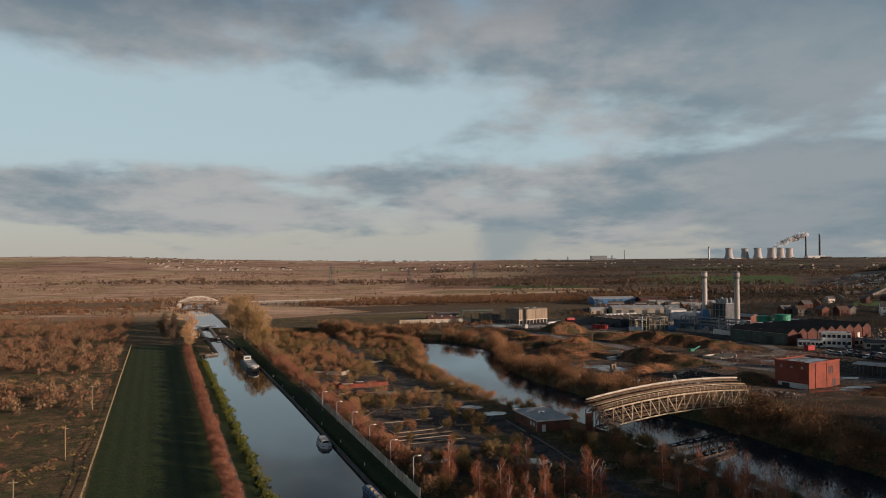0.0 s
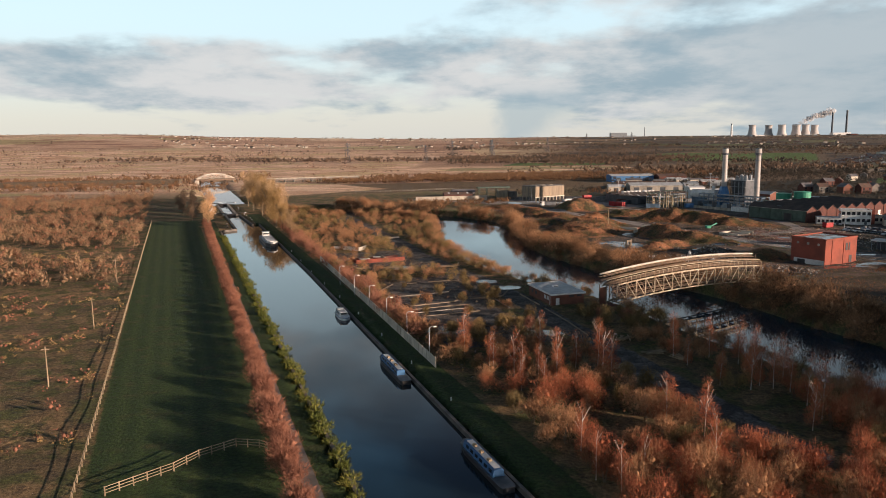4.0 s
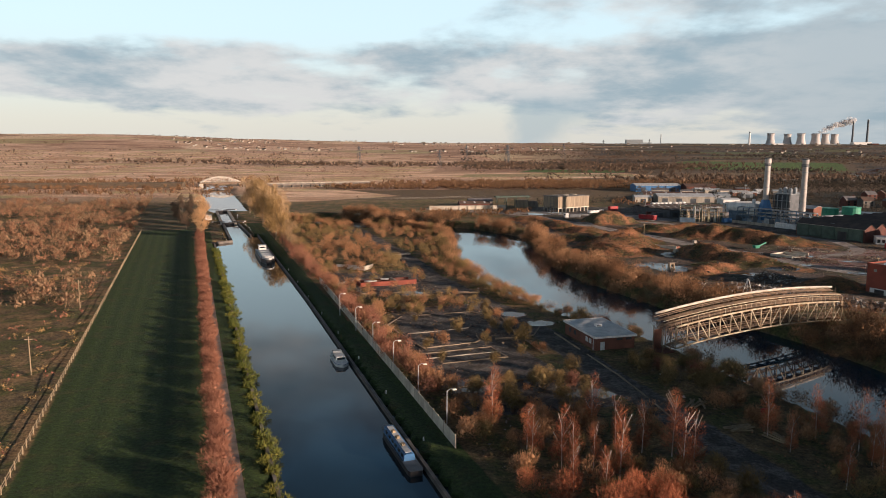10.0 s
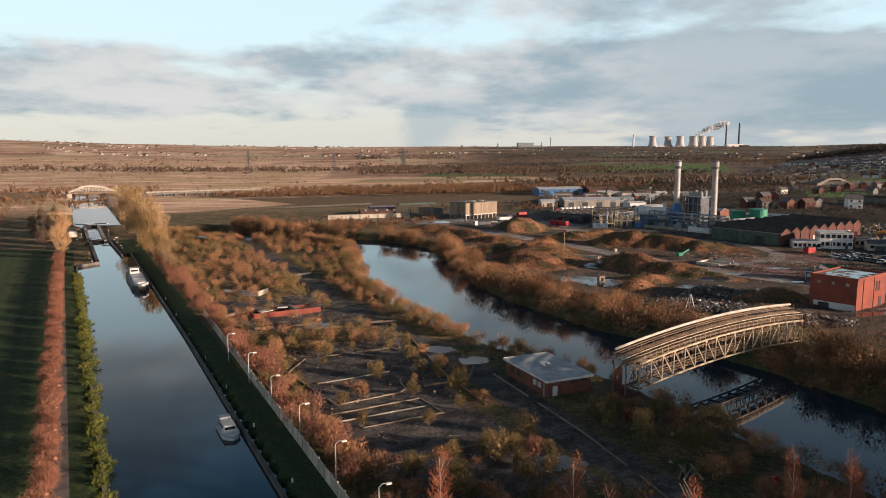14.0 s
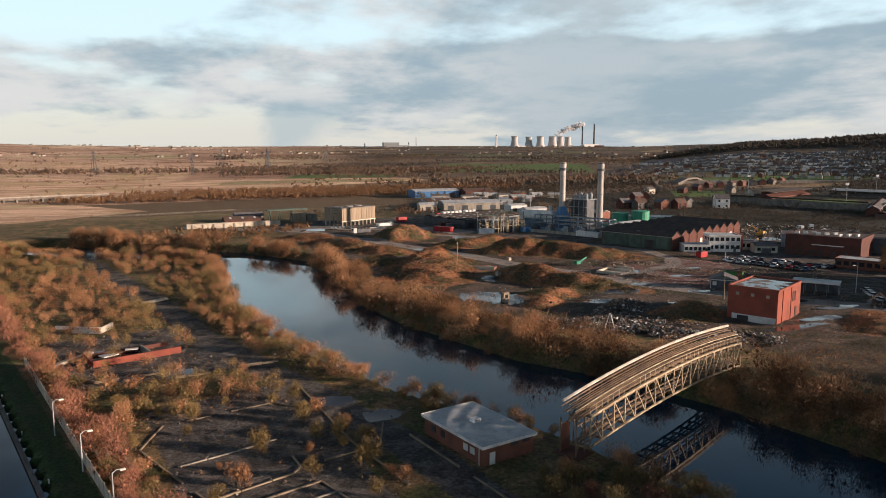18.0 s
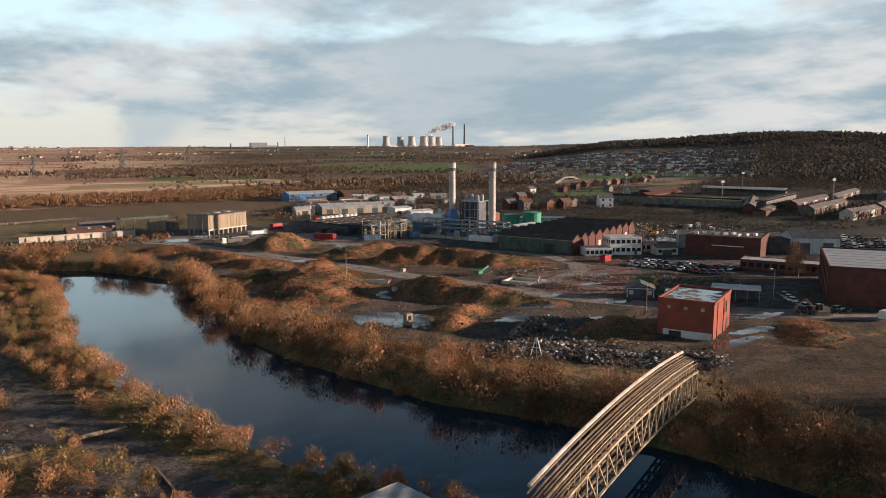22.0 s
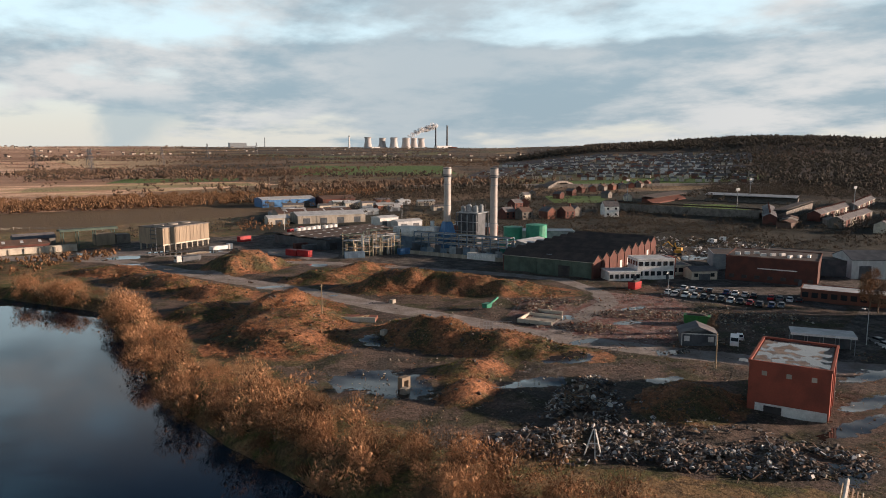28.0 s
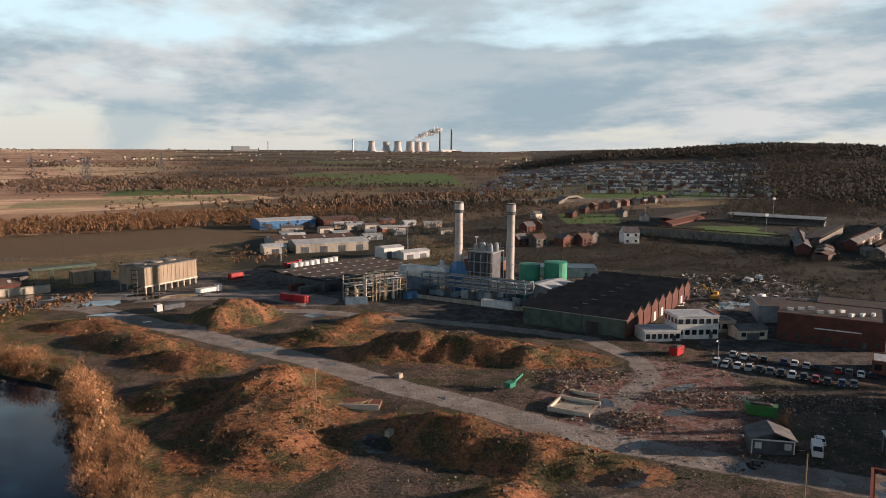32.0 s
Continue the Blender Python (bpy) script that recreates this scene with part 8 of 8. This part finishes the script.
AR = thing("concrete_arch", 67, 295.5, gz(67, 295.5), 20, "small pale concrete arch standing in mud", "ruin")
part("leg", Build().box(-0.8, 0, -0.3, 0.5, 1.2, 2.0), "concrete_stained", AR)
part("leg", Build().box(0.8, 0, -0.3, 0.5, 1.2, 2.0), "concrete_stained", AR)
part("lintel", Build().box(0, 0, 1.7, 2.1, 1.2, 0.6), "concrete_stained", AR)
for x, y in ((78, 331), (66, 293), (95.5, 366)):
    sole("concrete_block", Build().box(0, 0, -0.1, 1.6, 1.2, 1.2, 0, 0.9), "concrete", "pale concrete block on muddy ground", "block", "concrete blocks", x=x, y=y, z=gz(x, y), yaw=30)
HF = thing("site_barrier", 103, 328, gz(103, 328), -25, "pale wire site barrier panels beside the road", "barrier")
for k in range(3):
    for z in (0.1, 1.0, 1.9):
        part("rail", Build().bar((k * 2.4, 0, z), (k * 2.4 + 2.3, 0, z), 0.04), "metal_pale", HF)
    for j in range(4):
        part("post", Build().bar((k * 2.4 + j * 0.76, 0, 0), (k * 2.4 + j * 0.76, 0, 1.95), 0.035), "metal_pale", HF)
GB = thing("green_screen_plant", 117, 347, gz(117, 347), 20, "green wheeled screening conveyor beside a heap", "machine")
part("belt", Build().bar((-2.5, 0, 0.8), (2.5, 0, 2.6), 0.35), "green_paint", GB)
part("hopper", Build().box(-2.2, 0, 0.5, 2, 1.6, 1.2, 0, 1.2), "green_paint", GB)
for x in (-1.5, 1.2):
    part("leg", Build().bar((x, -0.6, -0.2), (x, -0.6, 1.6), 0.08).bar((x, 0.6, -0.2), (x, 0.6, 1.6), 0.08), "metal_dark", GB)
TR = thing("white_tripod", 79, 256, gz(79, 256), 0, "white metal frame stuck in the scrap heap", "frame")
for a in (0, 2.1, 4.2):
    part("leg", Build().bar((1.4 * math.cos(a), 1.4 * math.sin(a), 0), (0.15 * math.cos(a), 0.15 * math.sin(a), 4.2), 0.12), "white_paint", TR)
part("tie", Build().bar((0.8, 0, 1.9), (-0.4, 0.7, 1.9), 0.08), "white_paint", TR)
rail_fence("field_boundary_fence", [(-120, 590), (-60, 596), (-5, 618), (30, 596), (34, 588)], 4.0, 1.5, (0.6, 1.2), "grey post-and-rail fence along the ploughed field", "concrete")
for x, y, s in ((211, 300, 0.75), (208, 296, 0.6), (150, 300, 0.35)):
    plant("yard_tree", "tree", "twig_brown" if s > 0.7 else "far_wood", x, y, s, 40 * s, 2, "bare brown tree beside the car park", "tree", "trees in the works")

# ---- town, stadium, hill estate, distance ----
HOUSE = {}


def house_kit(w, d, h, rise, wall, roof):
    key = (w, d, h, rise, wall, roof)
    if key not in HOUSE:
        wb = Build().box(0, 0, -2.0, w, d, h + 2.0)
        for s in (-1, 1):
            x = s * (w / 2)
            wb.add([(x - 0.12 * s, -d / 2, h), (x - 0.12 * s, d / 2, h), (x - 0.12 * s, 0, h + rise), (x, -d / 2, h), (x, d / 2, h), (x, 0, h + rise)], [(0, 1, 2), (5, 4, 3), (0, 3, 4, 1), (1, 4, 5, 2), (2, 5, 3, 0)])
        win = Build().box(0, 0, 0, 1.3, 0.12, 1.3)
        HOUSE[key] = (wb.mesh("wall", wall), Build().gable(0, 0, h + 0.05, w, d, rise).mesh("roof", roof), Build().box(0, 0, 0, 0.7, 0.9, 1.6).mesh("chimney", "brick_dark"), win.mesh("window", "glass"))
    return HOUSE[key]


def house(name, x, y, yaw, w, d, h, rise, wall, roof, label, group, windows=True, chimney=True):
    t = thing(name, x, y, gz(x, y), yaw, label, "house", group)
    wm, rm, cm, gm = house_kit(w, d, h, rise, wall, roof)
    part("wall", wm, None, t)
    part("roof", rm, None, t)
    if chimney:
        part("chimney", cm, None, t).location = (w * 0.38, 0, h + rise - 0.4)
    if windows:
        for sx in (-0.27, 0.27):
            for z in (0.9, h - 1.9):
                part("window", gm, None, t).location = (w * sx, -d / 2 - 0.02, z)
    return t


est0 = random.Random(33)
ROOFS = ("slate", "tile_brown")
house("white_house", 325, 546, -20, 9.5, 8, 6.4, 3.2, "white_paint", "slate", "white rendered house with dark pitched roof", "town houses")
for k, (x, y, yaw) in enumerate(((257, 561, 10), (266, 556, 10), (281, 552, 95), (293, 549, 10), (303, 555, 95), (313, 626, 60), (300, 618, 15))):
    house("brick_house", x, y, yaw, 8.5, 7, 4.6, 2.5, ("brick_dark", "concrete_dark", "brick_warm")[k % 3], ROOFS[k % 2], "brick house with steep dark roof", "town houses")
for k in range(6):
    x, y = 330 + est0.uniform(0, 110), 640 + est0.uniform(-10, 90)
    house("town_house", x, y, est0.choice((15, 105, 60)), 7.5, 6, 3.9, 2.0, ("brick_dark", "concrete_dark", "cream_render")[k % 3], "slate", "small town house with dark pitched roof", "town houses", windows=False, chimney=k % 2 == 0)
# terraces to the right
for r, (x0, y0, x1, y1, n) in enumerate(((398, 440, 470, 470, 14), (420, 470, 500, 505, 16), (452, 432, 540, 470, 17), (500, 500, 590, 545, 18), (395, 412, 440, 425, 8), (560, 500, 640, 540, 14), (380, 470, 440, 520, 13))):
    yaw = math.degrees(math.atan2(y1 - y0, x1 - x0))
    for k in range(n):
        x, y = x0 + (x1 - x0) * k / n, y0 + (y1 - y0) * k / n
        house("terraced_house", x, y, yaw, math.hypot(x1 - x0, y1 - y0) / n + 0.02, 7.5, 4.5, 2.0, ("concrete_dark", "brick_dark", "brick_dark", "concrete_dark", "cream_render")[(k + r) % 5], "slate", "terraced house with grey slate roof", "terraces by the stadium", windows=k % 2 == 0)
# brick row in the middle distance
for k in range(12):
    house("row_house", 462 + k * 13.5 + 5 * (k % 3), 752 + k * 6, 28 + 40 * (k % 2), 8, 6, 4.4, 2.2, ("brick_dark", "brick_warm", "concrete_dark")[k % 3], ("tile_brown", "slate")[k % 2], "red brick row house by the bypass", "row by the bypass", windows=False)
# estate on the hillside: rows along the slope
est = random.Random(21)
made, more = 0, []
for ring in range(17):
    r = 985 + ring * 37 + (14 if ring % 2 else 0)
    a0, a1 = 0.505 + 0.004 * ring, 0.86
    n = int((a1 - a0) * r / 9.5)
    for k in range(n):
        a = a0 + (a1 - a0) * (k + est.uniform(-0.1, 0.1)) / n
        rr = r + 9 * math.sin(a * 21 + ring * 0.3) + est.uniform(-2, 2)
        x, y = math.sin(a) * rr, 137 + math.cos(a) * rr
        if est.random() < 0.1 or noise.noise((x * 0.012, y * 0.012, 2.0)) < -0.3:
            continue
        yaw = math.degrees(-a) + est.choice((0, 0, 0, 90)) + est.uniform(-5, 5)
        if ring > 4 or made >= 290:
            more.append((x, y, yaw))
            continue
        made += 1
        house("estate_house", x, y, yaw, 7, 5.6, 3.6, 1.9, est.choice(("white_paint", "cream_render", "brick_warm", "concrete", "white_paint")), est.choice(("slate", "tile_brown", "slate")), "small hillside estate house with pitched roof", "hillside estate", windows=False, chimney=False)
kit_w = {m: Build() for m in ("cream_render", "brick_warm", "white_paint", "concrete")}
kit_r = Build()
for x, y, yaw in more:
    z = gz(x, y)
    kit_w[est.choice(("cream_render", "brick_warm", "white_paint", "white_paint", "concrete", "white_paint"))].box(x, y, z - 2, 7, 5.6, 5.6, yaw)
    k0 = len(kit_r.v)
    kit_r.gable(0, 0, 3.65, 7, 5.6, 1.9)
    m_ = pose(x, y, z, 0, 0, yaw)
    kit_r.v[k0:] = [tuple(m_ @ Vector(p)) for p in kit_r.v[k0:]]
for m, kb in kit_w.items():
    tagged(new("estate_walls", kb.mesh("estate_walls", m)), "walls of the upper hillside estate", "houses", kind="stuff")
tagged(new("estate_roofs", kit_r.mesh("estate_roofs", "slate")), "grey roofs of the upper hillside estate", "houses", kind="stuff")
far_w, far_r = Build(), Build()
for k in range(900):
    a, r = est.uniform(-0.4, 0.62), est.uniform(2000, 4300)
    x, y = math.sin(a) * r, 137 + math.cos(a) * r
    if noise.noise((x * 0.0024, y * 0.0030, 5.0)) < 0.16:
        continue
    z, yaw = gz(x, y), est.uniform(0, 180)
    far_w.box(x, y, z - 2, 10, 7, 6.2, yaw)
    k0 = len(far_r.v)
    far_r.gable(0, 0, 4.2, 10, 7, 2.4)
    m_ = pose(x, y, z, 0, 0, yaw)
    far_r.v[k0:] = [tuple(m_ @ Vector(p)) for p in far_r.v[k0:]]
tagged(new("far_house_walls", far_w.mesh("far_house_walls", "concrete")), "pale walls of far-off houses among fields", "houses", kind="stuff")
tagged(new("far_house_roofs", far_r.mesh("far_house_roofs", "tile_brown")), "brown roofs of far-off houses among fields", "houses", kind="stuff")

# stadium
SD = thing("stadium", 445, 562, gz(445, 562), 0, "small sports stadium with low dark stands", "stadium")


def stand(x, y, w, yaw, name, roof, wall):
    c, s = math.cos(radians(yaw)), math.sin(radians(yaw))
    b = Build().profile([(0, 0), (9, 0), (9, 5.2), (0, 1.2)], -w / 2, w / 2)
    r = Build().profile([(-1.0, 5.0), (9.5, 6.4), (9.5, 6.7), (-1.0, 5.3)], -w / 2, w / 2)
    for nm, bb, m in ((name, b, wall), (name + "_roof", r, roof)):
        bb.v = [(x + c * px - s * py, y + s * px + c * py, pz) for px, py, pz in bb.v]
        part(nm, bb, m, SD)


stand(-60, -20, 100, 207, "west_stand", "dark_felt", "concrete_dark")
stand(0, -52, 90, -63, "south_stand", "dark_felt", "concrete_dark")
stand(62, 30, 70, 27, "east_stand", "metal_pale", "concrete_dark")
stand(10, 64, 80, 117, "north_stand", "dark_felt", "brick_dark")
for x, y in ((-50, -55), (45, -70), (80, 45), (-30, 70)):
    part("floodlight", Build().rings([(0.3, -1), (0.2, 17)], 8, x, y).box(x, y, 17, 3.2, 0.5, 1.6), "metal_grey", SD)
for k in range(4):
    x, y = 372 + k * 13, 452 + (k % 3) * 9
    sole("roof_shed", Build().box(0, 0, -0.5, 12, 8, 3.6).gable(0, 0, 3.1, 12, 8, 1.2), "concrete_dark" if k % 2 else "tile_brown", "low shed among allotments by the stadium", "shed", "sheds by the stadium", x=x, y=y, z=gz(x, y), yaw=20 + 9 * k)
sole("bypass_bridge", Build().profile([(-30, -1), (-30, 2), (-10, 7), (10, 7), (30, 2), (30, -1), (26, -1), (10, 5), (-10, 5), (-26, -1)], -5, 5), "concrete_dark", "grey arched concrete road bridge far off", "bridge", x=498, y=838, z=gz(498, 838), yaw=25)
BY = Build()
for (ax, ay), (bx, by) in zip(((300, 880), (420, 850), (500, 838), (640, 800)), ((420, 850), (500, 838), (640, 800), (860, 700))):
    yw = math.degrees(math.atan2(by - ay, bx - ax))
    BY.box((ax + bx) / 2, (ay + by) / 2, -1, math.hypot(bx - ax, by - ay) + 2, 10, 4.2, yw)
sole("bypass_road", BY, "concrete_dark", "raised grey bypass road across the valley", "road", kind="structure")


# pylons
def pylon(x, y, h, yaw):
    t = thing("pylon", x, y, gz(x, y), yaw, "grey lattice electricity pylon among fields", "pylon", "pylons")
    w = h * 0.11
    for sx in (-1, 1):
        for sy in (-1, 1):
            part("leg", Build().path([(sx * w, sy * w, -1), (sx * w * 0.45, sy * w * 0.45, h * 0.55), (sx * 0.4, sy * 0.4, h)], 0.32, 4), "metal_dark", t)
    br = Build()
    for i in range(7):
        z0, z1 = h * i / 7, h * (i + 1) / 7
        a = w * (1 - 0.9 * i / 7)
        c = w * (1 - 0.9 * (i + 1) / 7)
        br.bar((-a, -a, z0), (c, -c, z1), 0.16).bar((a, -a, z0), (-c, -c, z1), 0.16)
    part("bracing", br, "metal_dark", t)
    for z, l in ((0.62, 0.22), (0.77, 0.27), (0.9, 0.2)):
        part("crossarm", Build().bar((-h * l, 0, h * z), (h * l, 0, h * z), 0.3).bar((-h * l, 0, h * z), (0, 0, h * (z + 0.07)), 0.2).bar((h * l, 0, h * z), (0, 0, h * (z + 0.07)), 0.2), "metal_dark", t)
    return t


for x, y, h in ((63, 1497, 38), (212, 1845, 38), (-57, 1212, 29), (54, 1340, 37), (-190, 1250, 34), (350, 2100, 40), (-20, 1700, 36), (520, 2300, 40)):
    pylon(x, y, h, 60)

# cooling towers and stacks on the skyline
def hyper(x, y, h, z0):
    t = thing("cooling_tower", x, y, z0, 0, "pale concrete cooling tower on the skyline", "cooling tower", "cooling towers")
    part("shell", Build().rings([(h * (0.28 + 0.16 * (1 - k / 0.8) ** 2 if k < 0.8 else 0.28 + 0.2 * (k - 0.8)), h * k) for k in (0, 0.1, 0.2, 0.35, 0.5, 0.65, 0.8, 0.9, 1.0)], 28, cap=False), "tower_concrete", t)
    part("rim", Build().rings([(h * 0.322, h * 0.975), (h * 0.33, h), (h * 0.30, h)], 28, cap=False), "concrete_dark", t)
    return t


Y0 = 4000
for px, z1, dy in ((1535, 86, 0), (1645, 84, 60), (1682, 86, -20), (1722, 85, 80), (1762, 86, -10), (1796, 84, 80), (1822, 86, 20), (1888, 84, 60)):
    hyper(px, Y0 + dy, 60, z1 - 60)
for px, z1, r in ((1950, 148, 4), (2024, 158, 4.5), (1427, 94, 4)):
    t = thing("power_station_stack", px, Y0, 0, 0, "slim tall stack on the skyline", "chimney", "skyline stacks")
    part("shaft", Build().rings([(r * 1.3, 0), (r, z1)], 14), "white_paint" if px == 1427 else "metal_dark", t)
    part("cap", Build().rings([(r * 1.05, z1 - 6), (r * 1.1, z1 - 3), (r * 1.05, z1)], 14, cap=False), "metal_grey", t)
PW = thing("power_station_hall", 1560, 3990, 20, 0, "long white turbine halls below the cooling towers", "building")
for x, w, h, m in ((0, 60, 14, "white_paint"), (130, 70, 10, "white_paint"), (270, 80, 14, "metal_grey"), (420, 90, 22, "white_paint"), (470, 60, 16, "brick_dark")):
    part("hall", Build().box(x - 20, -60, -14, w, 40, h + 14), m, PW)
FP = thing("far_power_station", 895, 4300, 20, 0, "hazy blue-grey power station block on the skyline", "building")
part("boiler_hall", Build().box(0, 0, -20, 90, 40, 52), "metal_grey", FP)
part("turbine_hall", Build().box(70, 0, -20, 50, 40, 36), "metal_grey", FP)
part("stack", Build().rings([(3, -20), (2.4, 62)], 10, 150, 0), "metal_grey", FP)
rs = np.random.default_rng(8)
puffs = Build()
for i in range(80):
    k = i / 79
    cx, cz, r = 1790 + 170 * k + rs.normal() * 5, 92 + 60 * k ** 0.85 + rs.normal() * 6, 5 + 15 * k * (1 - 0.4 * k)
    rows = [(r * math.sin(math.pi * j / 6) * rs.uniform(0.85, 1.15) + 0.1, cz - r * 0.8 * math.cos(math.pi * j / 6)) for j in range(7)]
    puffs.rings(rows, 9, cx, 4030 + rs.normal() * 8, cap=False)
tagged(new("steam_plume", puffs.mesh("steam_plume", "steam")), "white steam drifting from the cooling towers", "steam", kind="stuff")
